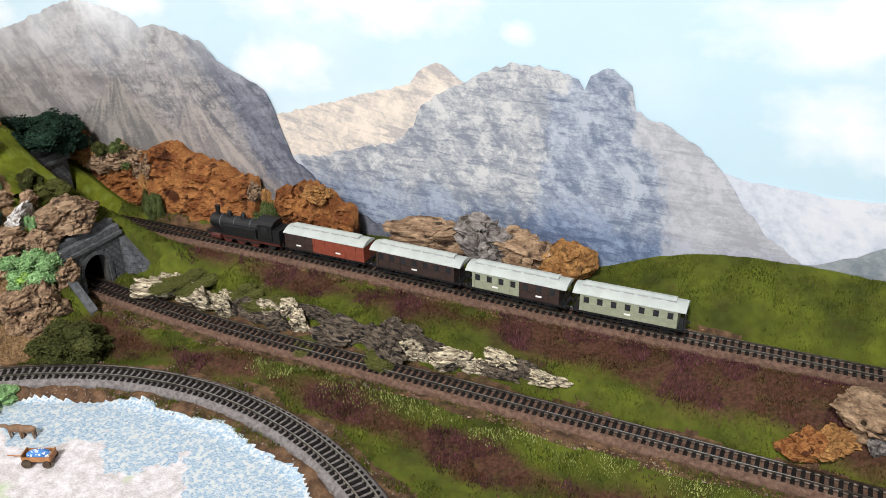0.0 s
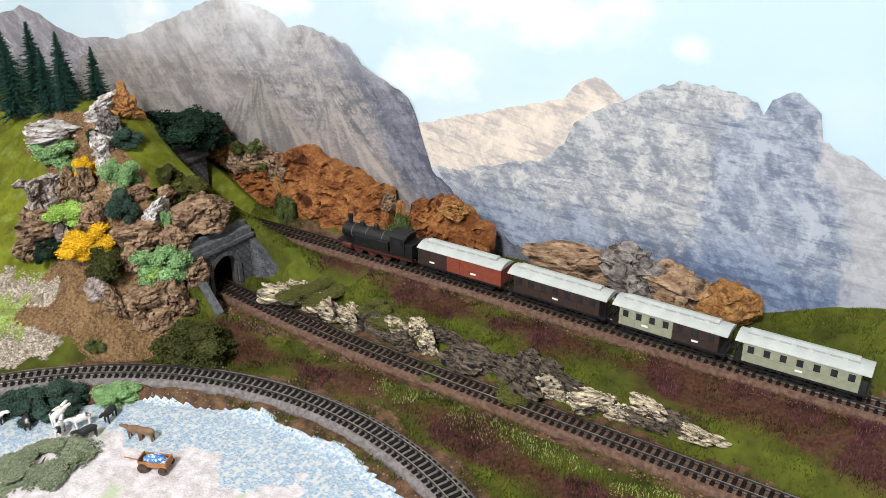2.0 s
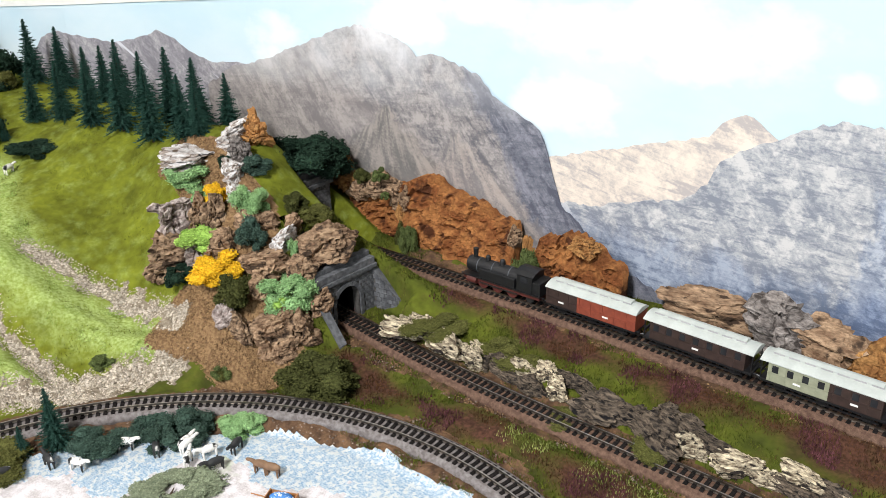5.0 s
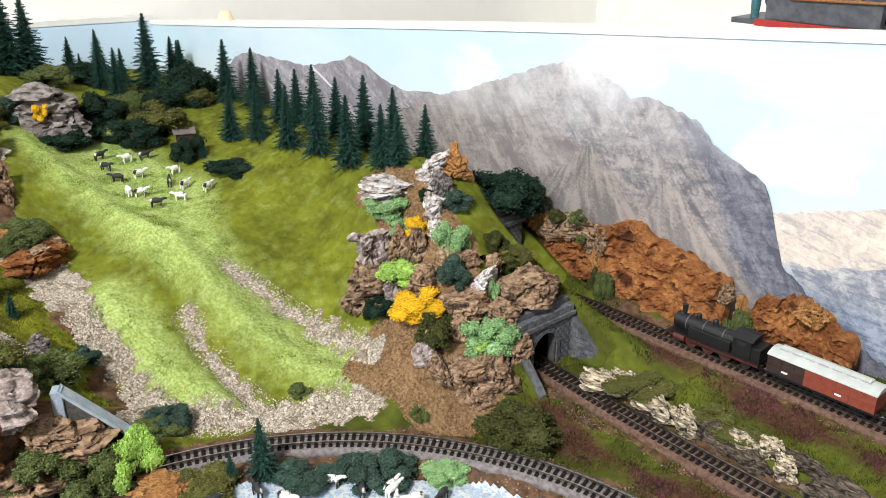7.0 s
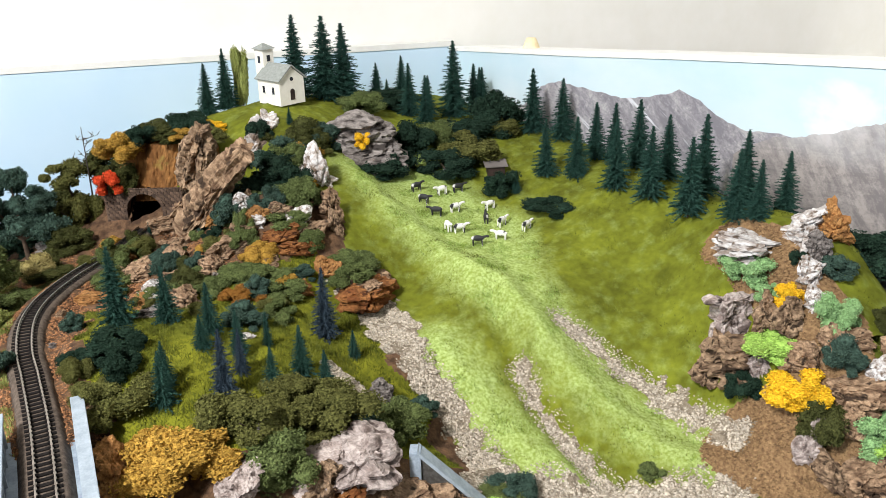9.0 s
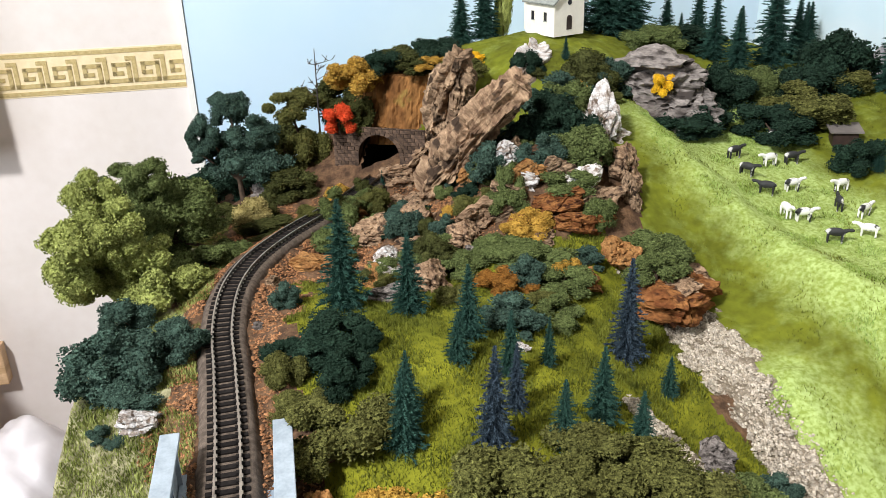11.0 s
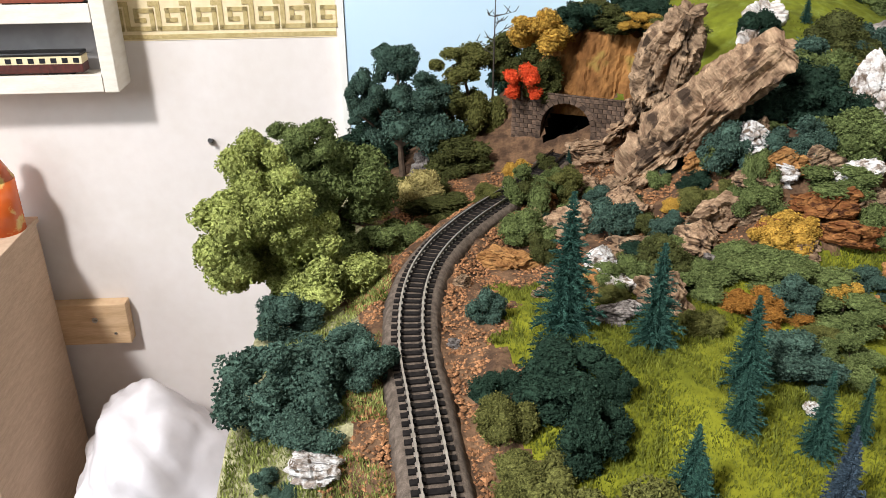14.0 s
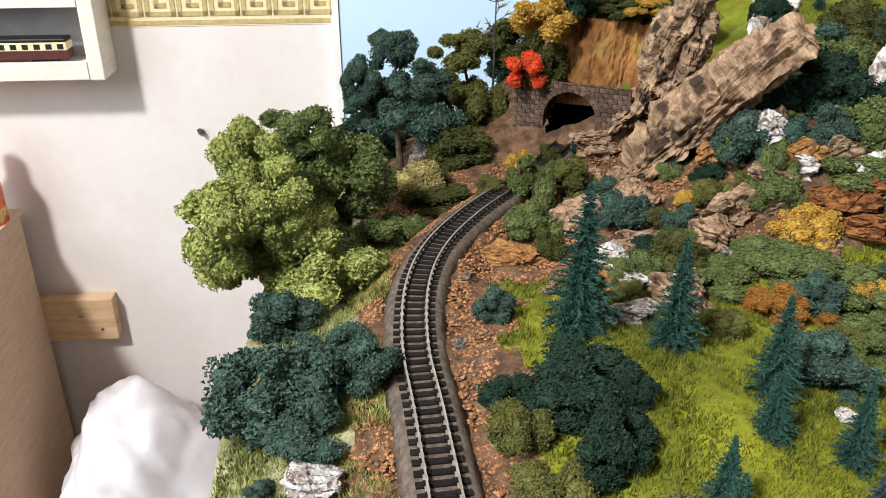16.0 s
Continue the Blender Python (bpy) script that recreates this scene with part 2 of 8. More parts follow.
M["ballast_brown"] = mat("brown_track_bed", (0.17, 0.105, 0.075), (0.09, 0.052, 0.038), 350, 0.9, bump=0.0006, fine=0.5)
M["ballast_dark"] = mat("dark_track_bed", (0.16, 0.125, 0.10), (0.08, 0.062, 0.05), 350, 0.9, bump=0.0005, fine=0.5)
M["sleeper"] = mat("dark_sleeper", (0.016, 0.013, 0.012), (0.008, 0.007, 0.007), 500, 0.88, vary=0.25)
M["rail"] = mat("nickel_rail", (0.46, 0.42, 0.38), (0.30, 0.27, 0.24), 300, 0.30, metal=1.0)
M["stone_grey"] = mat("grey_portal_stone", (0.135, 0.137, 0.145), (0.075, 0.076, 0.082), 250, 0.9, bump=0.0005, fine=0.4, vary=0.15)
M["stone_dark"] = mat("dark_brown_masonry", (0.13, 0.085, 0.06), (0.055, 0.038, 0.03), 200, 0.9, bump=0.0006, fine=0.5, vary=0.3)
M["mortar"] = mat("dark_mortar", (0.10, 0.095, 0.09), (0.06, 0.055, 0.05), 400, 0.95)
M["black"] = mat("black_paint", (0.012, 0.012, 0.013), (0.007, 0.007, 0.008), 300, 0.45)
# near-black that stands in for the shade inside tunnels and openings
M["tunnel"] = mat("tunnel_shade_black", (0.008, 0.008, 0.009), (0.005, 0.005, 0.005), 200, 0.95)
M["loco_red"] = mat("dull_red_frame_paint", (0.10, 0.022, 0.017), (0.06, 0.015, 0.012), 300, 0.5)
M["roof"] = mat("pale_grey_roof_paint", (0.50, 0.53, 0.50), (0.43, 0.455, 0.43), 120, 0.6, fine=0.1)
M["wagon_red"] = mat("red_brown_wagon_paint", (0.24, 0.055, 0.030), (0.19, 0.042, 0.024), 300, 0.5)
M["wagon_brown"] = mat("dark_brown_wagon_paint", (0.045, 0.026, 0.022), (0.03, 0.018, 0.015), 300, 0.5)
M["wagon_green"] = mat("grey_green_wagon_paint", (0.30, 0.31, 0.22), (0.25, 0.26, 0.18), 300, 0.5)
M["white_paint"] = mat("white_paint", (0.80, 0.79, 0.76), (0.74, 0.73, 0.70), 60, 0.6)
M["wheel"] = mat("dark_steel_wheel", (0.10, 0.10, 0.10), (0.05, 0.05, 0.05), 400, 0.4, metal=0.8)
M["cow_white"] = mat("black_and_white_hide", (0.82, 0.80, 0.76), (0.76, 0.74, 0.70), 200, 0.7, spots=(0.015, 0.015, 0.015), spot_at=0.53, spot_scale=190)
M["cow_black"] = mat("mostly_black_hide", (0.03, 0.03, 0.032), (0.015, 0.015, 0.015), 200, 0.7, spots=(0.75, 0.73, 0.70), spot_at=0.60, spot_scale=170)
M["cow_allwhite"] = mat("white_hide", (0.84, 0.82, 0.78), (0.72, 0.70, 0.66), 200, 0.7)
M["horse"] = mat("brown_hide", (0.26, 0.15, 0.08), (0.16, 0.09, 0.05), 200, 0.7)
M["wood"] = mat("pale_pine_wood", (0.66, 0.46, 0.28), (0.52, 0.34, 0.19), 25, 0.6, stretch=(1, 1, 8), fine=0.25, bump=0.0003)
M["cart_wood"] = mat("orange_brown_wood", (0.42, 0.19, 0.07), (0.28, 0.12, 0.045), 200, 0.7)
M["tarp"] = mat("blue_load", (0.06, 0.22, 0.55), (0.04, 0.15, 0.40), 300, 0.6, spots=(0.75, 0.75, 0.78), spot_at=0.55, spot_scale=400)
M["concrete"] = mat("pale_blue_grey_concrete", (0.34, 0.40, 0.47), (0.24, 0.29, 0.35), 120, 0.85, fine=0.3)
M["girder"] = mat("blue_grey_girder_paint", (0.36, 0.42, 0.48), (0.26, 0.31, 0.36), 150, 0.6, fine=0.2)
M["wallpaper"] = mat("cream_wallpaper", (0.75, 0.695, 0.675), (0.72, 0.665, 0.635), 18, 0.85, fine=0.12, bump=0.0004)
# back walls: their strong light is put into a whiter colour than the wallpaper
M["pale_wall"] = mat("overlit_wall_white", (0.88, 0.86, 0.82), (0.85, 0.83, 0.78), 18, 0.85, fine=0.1)
M["ceiling"] = mat("white_ceiling", (0.82, 0.81, 0.79), (0.79, 0.78, 0.76), 10, 0.9, fine=0.1)
M["carpet"] = mat("beige_carpet", (0.24, 0.20, 0.16), (0.17, 0.14, 0.11), 300, 0.95, bump=0.003, fine=0.5)
M["border_bg"] = mat("cream_border_paper", (0.80, 0.68, 0.44), (0.74, 0.61, 0.38), 60, 0.8, fine=0.2)
M["border_key"] = mat("olive_key_print", (0.42, 0.32, 0.13), (0.52, 0.41, 0.20), 250, 0.8, fine=0.4)
M["shelf"] = mat("cream_shelf_paint", (0.80, 0.75, 0.68), (0.72, 0.66, 0.58), 40, 0.6, fine=0.2, stretch=(1, 1, 4))
M["shelf_grey"] = mat("grey_shelf_back", (0.40, 0.39, 0.40), (0.34, 0.33, 0.34), 60, 0.8)
M["screw"] = mat("zinc_screw", (0.60, 0.58, 0.55), (0.40, 0.38, 0.36), 800, 0.35, metal=1.0)
M["bag"] = mat("white_plastic_bag", (0.74, 0.71, 0.74), (0.66, 0.63, 0.66), 20, 0.35, fine=0.1)
M["card"] = mat("brown_cardboard", (0.60, 0.44, 0.32), (0.53, 0.385, 0.275), 30, 0.85, fine=0.25, stretch=(1, 1, 6))
M["orange_plastic"] = mat("orange_plastic", (0.75, 0.16, 0.03), (0.60, 0.11, 0.02), 40, 0.25, spots=(0.85, 0.6, 0.2), spot_at=0.62, spot_scale=60)
M["window_dark"] = mat("dark_window_glass", (0.03, 0.032, 0.036), (0.02, 0.02, 0.024), 200, 0.12)
M["gold_band"] = mat("brass_band", (0.70, 0.50, 0.12), (0.55, 0.38, 0.09), 300, 0.4, metal=0.6)
M["big_loco"] = mat("dark_grey_boiler_paint", (0.13, 0.14, 0.16), (0.08, 0.085, 0.10), 100, 0.45)
M["red_line"] = mat("bright_red_paint", (0.55, 0.05, 0.045), (0.42, 0.04, 0.035), 200, 0.5)
M["chapel_roof"] = mat("grey_green_slate_roof", (0.30, 0.32, 0.30), (0.22, 0.235, 0.22), 300, 0.8, fine=0.3)
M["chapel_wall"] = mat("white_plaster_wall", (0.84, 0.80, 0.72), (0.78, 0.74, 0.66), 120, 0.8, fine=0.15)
M["bare"] = mat("bare_dark_twig", (0.07, 0.06, 0.05), (0.04, 0.035, 0.03), 300, 0.9)
M["skin_free_blue"] = mat("teal_figure_paint", (0.06, 0.20, 0.22), (0.04, 0.14, 0.16), 300, 0.6)


def water_mat():
    """The shallow stream bed: pale blue and white paint under a glossy film."""
    m = mat("painted_water", (0.56, 0.64, 0.70), (0.22, 0.36, 0.52), 520, 0.35, bump=0.0007, fine=0.6, stretch=(1, 1.8, 1), spots=(0.66, 0.68, 0.68), spot_at=0.54, spot_scale=380)
    return m


M["water"] = water_mat()
M["sand"] = mat("pale_lilac_sand", (0.72, 0.68, 0.70), (0.50, 0.46, 0.46), 160, 0.9, bump=0.0006, fine=0.5, spots=(0.46, 0.52, 0.36), spot_at=0.64, spot_scale=30)

# ---------------------------------------------------------------- plants and rocks
def wobble(p, seed):
    """A cheap smooth lumpiness of places p (n, 3), about -1 to 1."""
    g = np.random.default_rng(seed)
    out = np.zeros(len(p))
    for k, a in ((5, 0.5), (11, 0.35), (23, 0.25)):
        for _ in range(2):
            w = g.normal(0, k, 3)
            out += a * np.sin(p @ w + g.uniform(0, 6.28))
    return out * 0.6


def clump_mesh(name, seed, material, lobes=7, leaves=1500, flat=0.8, spread=0.55, leaf=0.045):
    """A crown or bush about 1 across: foam crumbs crowded on the skins of uneven lobes, with dark gaps between them."""
    g = np.random.default_rng(seed)
    a, d = g.uniform(0, 6.283, lobes), spread * np.sqrt(g.random(lobes))
    cen = np.stack([d * np.cos(a) * 0.74, d * np.sin(a) * 0.74, g.uniform(0.10, 0.95, lobes) * flat * (1 - 0.35 * d / spread)], 1)
    rad = g.uniform(0.10, 0.21, lobes)
    bm = bmesh.new()
    for c, q in zip(cen, rad):
        bmesh.ops.create_icosphere(bm, subdivisions=3, radius=q * 0.74, matrix=Matrix.Translation(c))
    bm.verts.index_update()
    core = np.array([tuple(v.co) for v in bm.verts])
    owner = np.repeat(np.arange(lobes), len(core) // lobes)
    core = cen[owner] + (core - cen[owner]) * (1 + 0.24 * wobble(core * 1.6, seed) + g.uniform(-0.10, 0.10, len(core)))[:, None]
    faces = [tuple(v.index for v in f.verts) for f in bm.faces]
    bm.free()
    which = np.arange(leaves) % lobes
    n = g.normal(0, 1, (leaves, 3)) + (0, 0, 0.3)
    n /= np.linalg.norm(n, axis=1)[:, None]
    p = cen[which] + n * rad[which][:, None]
    p = cen[which] + n * (rad[which] * (0.90 + 0.30 * wobble(p * 1.6, seed) + g.uniform(-0.18, 0.16, leaves)))[:, None]
    low = p[:, 2] < 0
    p[low, 2] = g.uniform(0, 0.06, low.sum())
    s = leaf * g.uniform(0.55, 1.5, leaves)
    # each crumb is a small crooked tetrahedron that sits on the skin
    tet = g.normal(0, 1, (leaves, 4, 3))
    tet -= tet.mean(1, keepdims=True)
    tet /= np.linalg.norm(tet, axis=2)[:, :, None] + 1e-6
    crumbs = (p[:, None, :] + tet * s[:, None, None]).reshape(-1, 3)
    base = len(core)
    b = (base + 4 * np.arange(leaves))[:, None]
    tri = np.concatenate([b + (0, 1, 2), b + (0, 3, 1), b + (0, 2, 3), b + (1, 3, 2)], 0)
    me = bpy.data.meshes.new(name)
    me.from_pydata(np.concatenate([core, crumbs]).tolist(), [], faces + tri.tolist())
    me.materials.append(material)
    return me


CLUMPS = {}


def clump(kind, variant):
    key = (kind, variant)
    if key not in CLUMPS:
        seed = 11 * variant + sum(map(ord, kind))
        CLUMPS[key] = clump_mesh("crown", seed, M[kind], lobes=16 + 4 * (variant % 3), leaves=7600 + 900 * (variant % 3), leaf=0.0190)
    return CLUMPS[key]


def stem_mesh():
    bm = bmesh.new()
    tube(bm, (0, 0, -0.08), (0.02, 0.01, 0.30), 0.06, 0.035, 7)
    tube(bm, (0.02, 0.01, 0.22), (0.20, 0.06, 0.5), 0.03, 0.012, 6)
    tube(bm, (0.02, 0.01, 0.22), (-0.16, -0.10, 0.52), 0.03, 0.012, 6)
    tube(bm, (0.02, 0.01, 0.25), (0.0, 0.17, 0.6), 0.028, 0.01, 6)
    me = bpy.data.meshes.new("trunk")
    bm.to_mesh(me)
    bm.free()
    me.materials.append(M["bark"])
    return me


STEM = stem_mesh()
COLOUR = {"dark_green": "dark green", "blue_green": "blue-green", "mid_green": "mid green", "olive": "olive green", "deep_olive": "deep olive", "light_green": "light green", "lime": "bright lime green",
          "mint": "pale mint green", "yellow": "bright yellow", "gold": "golden brown", "orange": "orange-brown", "red": "orange-red", "straw": "straw-coloured", "sage": "pale sage green"}


def bush(x, y, z, w, h, kind, on="on the planted slope", turn=None, name="bush"):
    """A foam bush: a short stem inside a ragged crown."""
    v = rnd.randrange(3)
    turn = rnd.uniform(0, 360) if turn is None else turn
    ob = thing(name, pose(x, y, z, 0, 0, turn), f"{COLOUR[kind]} foam {name} {on}", name, f"{COLOUR[kind]} {name}es" if name == "bush" else "")
    c = new("crown", clump(kind, v))
    c.parent, c.scale = ob, (w, w * rnd.uniform(0.85, 1.1), h / 0.95)
    s = new("trunk", STEM)
    s.parent, s.scale = ob, (w * 0.6, w * 0.6, h * 0.7)
    return ob


def pine_mesh(name, seed, material, tiers=18):
    """Bottle-brush conifer 1 high: separate branches in uneven whorls, each set all round with fine bristles."""
    g = np.random.default_rng(seed)
    roots, tips, wide = [], [], []
    up = np.array((0, 0, 1.0))
    for t in range(tiers):
        q = t / (tiers - 1)
        count = int(13 - 6 * q)
        turn = g.uniform(0, 6.283)
        for k in range(count):
            a = turn + 6.283 * (k + g.uniform(-0.3, 0.3)) / count
            d = np.array((math.cos(a), math.sin(a), 0.0))
            side = np.array((-d[1], d[0], 0.0))
            z = 0.10 + 0.87 * q ** 0.94 + g.uniform(-0.022, 0.022)
            reach = (0.235 * (1 - q) ** 0.85 + 0.010) * g.uniform(0.70, 1.15)
            end = d * reach - up * reach * (0.30 - 0.55 * q + g.uniform(-0.12, 0.12))
            n = int(16 + 34 * (1 - q))
            along = g.uniform(0.05, 1.0, n)[:, None]
            root = up * z + end * along
            fan = g.uniform(-1.0, 1.0, n)[:, None]
            lift = g.uniform(-0.55, 0.75, n)[:, None]
            size = (0.030 + 0.050 * (1 - q)) * g.uniform(0.6, 1.1, n)[:, None] * (1.15 - 0.45 * along)
            roots.append(root)
            tips.append(root + (d * (0.75 - 0.25 * np.abs(fan)) + side * fan * 0.85 + up * lift * 0.55) * size)
            wide.append(np.full(n, 0.0042 + 0.0022 * (1 - q)))
    # shorter bristles close round the stem fill the tree's heart
    n = 2200
    q = g.random(n) ** 1.3
    a = g.uniform(0, 6.283, n)
    d = np.stack([np.cos(a), np.sin(a), g.uniform(-0.5, 0.25, n)], 1)
    stem = up * (0.07 + 0.92 * q)[:, None]
    reach = ((0.16 * (1 - q) ** 0.9 + 0.018) * g.uniform(0.6, 1.1, n))[:, None]
    roots.append(stem + d * reach * 0.2)
    tips.append(stem + d * reach)
    wide.append(0.0040 + 0.0040 * (1 - q))
    root, tip, w = np.concatenate(roots), np.concatenate(tips), np.concatenate(wide)[:, None]
    n = len(root)
    way = tip - root
    s1 = np.cross(way, up)
    s1 /= np.linalg.norm(s1, axis=1)[:, None] + 1e-9
    s2 = np.cross(way, s1)
    s2 /= np.linalg.norm(s2, axis=1)[:, None] + 1e-9
    vs = np.stack([root + s1 * w, root - s1 * w * 0.5 + s2 * w * 0.8, root - s1 * w * 0.5 - s2 * w * 0.8, tip], 1).reshape(-1, 3)
    b = (4 * np.arange(n))[:, None]
    fs = np.concatenate([b + (0, 1, 3), b + (1, 2, 3), b + (2, 0, 3)], 0).tolist()
    me = bpy.data.meshes.new(name)
    me.from_pydata(vs.tolist(), [], fs)
    me.materials.append(material)
    return me


PINES = [pine_mesh("crown", 3 + i, M["pine"], 17 + i) for i in range(4)]
BLUES = [pine_mesh("crown", 31 + i, M["pine_blue"], 18) for i in range(2)]


def trunk_mesh():
    bm = bmesh.new()
    tube(bm, (0, 0, -0.12), (0, 0, 0.9), 0.020, 0.004, 7)
    me = bpy.data.meshes.new("trunk")
    bm.to_mesh(me)
    bm.free()
    me.materials.append(M["bark"])
    return me


TRUNK = trunk_mesh()


def pine(x, y, z, h, wide=1.0, blue=False, lean=0.0, on="on the mossy slope"):
    ob = thing("fir_tree", pose(x, y, z - 0.001, rnd.uniform(-lean, lean), rnd.uniform(-lean, lean), rnd.uniform(0, 360)),
               ("dusty blue-grey" if blue else "dark green") + f" bottle-brush model fir tree {on}", "fir tree", "model fir trees")
    c = new("crown", rnd.choice(BLUES if blue else PINES))
    c.parent, c.scale = ob, (h * wide, h * wide, h)
    t = new("trunk", TRUNK)
    t.parent, t.scale = ob, (h, h, h)
    return ob


def rock_mesh(name, seed, material, rough=0.35, strata=0.0, sub=4, aspect=1.0):
    """A broken piece of cork bark about 1 across: cut by planes into flat faces, split in layers and blocks, with ledges and cracks."""
    r = random.Random(seed)
    bm = bmesh.new()
    bmesh.ops.create_icosphere(bm, subdivisions=sub, radius=0.62)
    cuts = [(Vector((r.gauss(0, 1), r.gauss(0, 1), r.gauss(0, 0.9))).normalized(), r.uniform(0.26, 0.46)) for _ in range(11)]
    off = Vector((r.uniform(0, 50), r.uniform(0, 50), r.uniform(0, 50)))
    axis = Vector((r.gauss(0, 0.25), r.gauss(0, 0.25), 1)).normalized()
    layers = 5.0 + 5.0 * strata
    ledge = [r.uniform(-1, 1) for _ in range(64)]
    for v in bm.verts:
        p = v.co.copy()
        for n, d in cuts:
            k = p.dot(n) - d
            if k > 0:
                p -= n * k
        n = v.co.normalized()
        flat = (n - axis * n.dot(axis) * 0.75)
        q = p * 2.3 + off
        d, near = noise.voronoi(Vector((q.x, q.y, q.z * (0.8 - 0.4 * strata))))
        s = p.dot(axis) * layers + 1.1 * noise.noise(p * 2.2 + off) + 0.9 * noise.noise(near[0] * 7.1)
        i = math.floor(s)
        u = s - i
        f = 0.055 * (0.5 + strata) * ledge[i % 64] - 0.050 * (0.4 + strata) * max(0.0, 1 - min(u, 1 - u) / 0.14)
        f += 0.10 * noise.noise(near[0] * 13.7) - 0.075 * max(0.0, 1 - (d[1] - d[0]) / 0.10)
        g = 0.050 * noise.fractal(p * 5.5 + off, 0.9, 2.1, 5) + 0.022 * noise.noise(p * 26 + off)
        v.co = p + (flat * f * 1.5 + n * g) * rough * 2.4
    me = bpy.data.meshes.new(name)
    bm.to_mesh(me)
    bm.free()
    me.materials.append(material)
    return me


ROCKS = {}


def rock(x, y, z, sx, sy, sz, kind, turn=0.0, tip=0.0, roll=0.0, strata=0.4, seed=None, sub=5, label="", name="rock"):
    v = rnd.randrange(4) if seed is None else seed
    key = (kind, v, strata, sub)
    if key not in ROCKS:
        ROCKS[key] = rock_mesh("rock", 5 + v * 13 + sum(map(ord, kind)), M[kind], 0.42, strata, sub)
    ob = new(name, ROCKS[key])
    ob.matrix_basis = pose(x, y, z, roll, tip, turn) @ Matrix.Diagonal((sx, sy, sz, 1))
    names = {"rock_brown": "brown", "rock_tan": "tan", "rock_red": "rust-red", "rock_orange": "orange-brown", "rock_grey": "grey", "rock_pink": "pinkish grey", "rock_white": "whitewashed", "rock_pale": "pale and dark streaked", "slate": "dark slaty"}
    return tagged(ob, label or f"{names[kind]} broken bark rock set in the slope", "rock", f"{names[kind]} rocks")


# ---------------------------------------------------------------- track
def smooth_line(pts, step=0.004):
    """Evenly spaced points of a soft curve through pts."""
    ps = [Vector(p) for p in pts]
    ps = [2 * ps[0] - ps[1]] + ps + [2 * ps[-1] - ps[-2]]
    out = []
    for i in range(1, len(ps) - 2):
        a, b, c, d = ps[i - 1:i + 3]
        for k in range(40):
            t = k / 40
            out.append(0.5 * ((2 * b) + (c - a) * t + (2 * a - 5 * b + 4 * c - d) * t * t + (3 * b - a - 3 * c + d) * t ** 3))
    out.append(ps[-2])
    res, acc = [out[0]], 0.0
    for p, q in zip(out, out[1:]):
        seg = (q - p).length
        while acc + seg >= step:
            p = p + (q - p) * ((step - acc) / seg)
            seg = (q - p).length
            acc = 0.0
            res.append(p.copy())
        acc += seg
    return res


def sweep(name, line, outline, material, parent, smooth=False):
    """Carry a flat outline (across, up) along a line."""
    vs, fs = [], []
    n = len(outline)
    for i, p in enumerate(line):
        d = (line[min(i + 1, len(line) - 1)] - line[max(i - 1, 0)])
        d.z = 0
        d.normalize()
        s = Vector((d.y, -d.x, 0))
        vs += [p + s * a + Vector((0, 0, b)) for a, b in outline]
    for i in range(len(line) - 1):
        for k in range(n):
            a, b = i * n + k, i * n + (k + 1) % n
            fs.append((a, b, b + n, a + n))
    fs.append(tuple(range(n))[::-1])
    fs.append(tuple(range(len(vs) - n, len(vs))))
    return raw(name, vs, fs, material, parent, smooth)


GAUGE = 0.009


def sleeper_mesh():
    bm = boxed(-0.0013, 0.0013, -0.0083, 0.0083, -0.0012, 0.0, bevel=0.00015)
    for s in (-1, 1):
        box(bm, -0.0011, 0.0011, s * 0.0045 - 0.0014, s * 0.0045 + 0.0014, 0.0, 0.0006)
    me = bpy.data.meshes.new("sleeper")
    bm.to_mesh(me)
    bm.free()
    me.materials.append(M["sleeper"])
    return me


SLEEPER = sleeper_mesh()


def track(pts, bed, label, pick=lambda p: True):
    """Rails on sleepers in a moulded bed; pts run along the sleepers' tops."""
    ob = thing("railway_track", pose(0, 0, 0), label, "railway track", "model railway tracks")
    line = smooth_line(pts, 0.003)
    for s in (-1, 1):
        c = s * (GAUGE / 2 + 0.0004)
        prof = [(c - 0.0008, 0), (c + 0.0008, 0), (c + 0.0008, 0.0003), (c + 0.0002, 0.0005), (c + 0.0002, 0.0014), (c + 0.0004, 0.0016), (c + 0.0004, 0.0021),
                (c - 0.0004, 0.0021), (c - 0.0004, 0.0016), (c - 0.0002, 0.0014), (c - 0.0002, 0.0005), (c - 0.0008, 0.0003)]
        sweep("rail", line, prof, M["rail"], ob)
    sweep("track_bed", line, [(-0.0140, -0.0060), (-0.0102, -0.0012), (-0.0085, -0.0007), (0.0085, -0.0007), (0.0102, -0.0012), (0.0140, -0.0060)], M[bed], ob, True)
    spots = smooth_line(pts, 0.0050)
    rest_v, rest_f = [], []
    count = 0
    for i in range(len(spots) - 1):
        p, d = spots[i], spots[i + 1] - spots[i]
        m = Matrix.Translation(p) @ pose(0, 0, 0, 0, 0, math.degrees(math.atan2(d.y, d.x)))
        if pick(p) and count < 280:
            s = new("sleeper", SLEEPER)
            s.parent, s.matrix_basis = ob, m
            count += 1
        else:
            b = len(rest_v)
            rest_v += [m @ v.co for v in SLEEPER.vertices]
            rest_f += [tuple(b + k for k in f.vertices) for f in SLEEPER.polygons]
    if rest_v:
        tagged(raw("sleepers", rest_v, rest_f, M["sleeper"], ob), kind="stuff")
    return ob


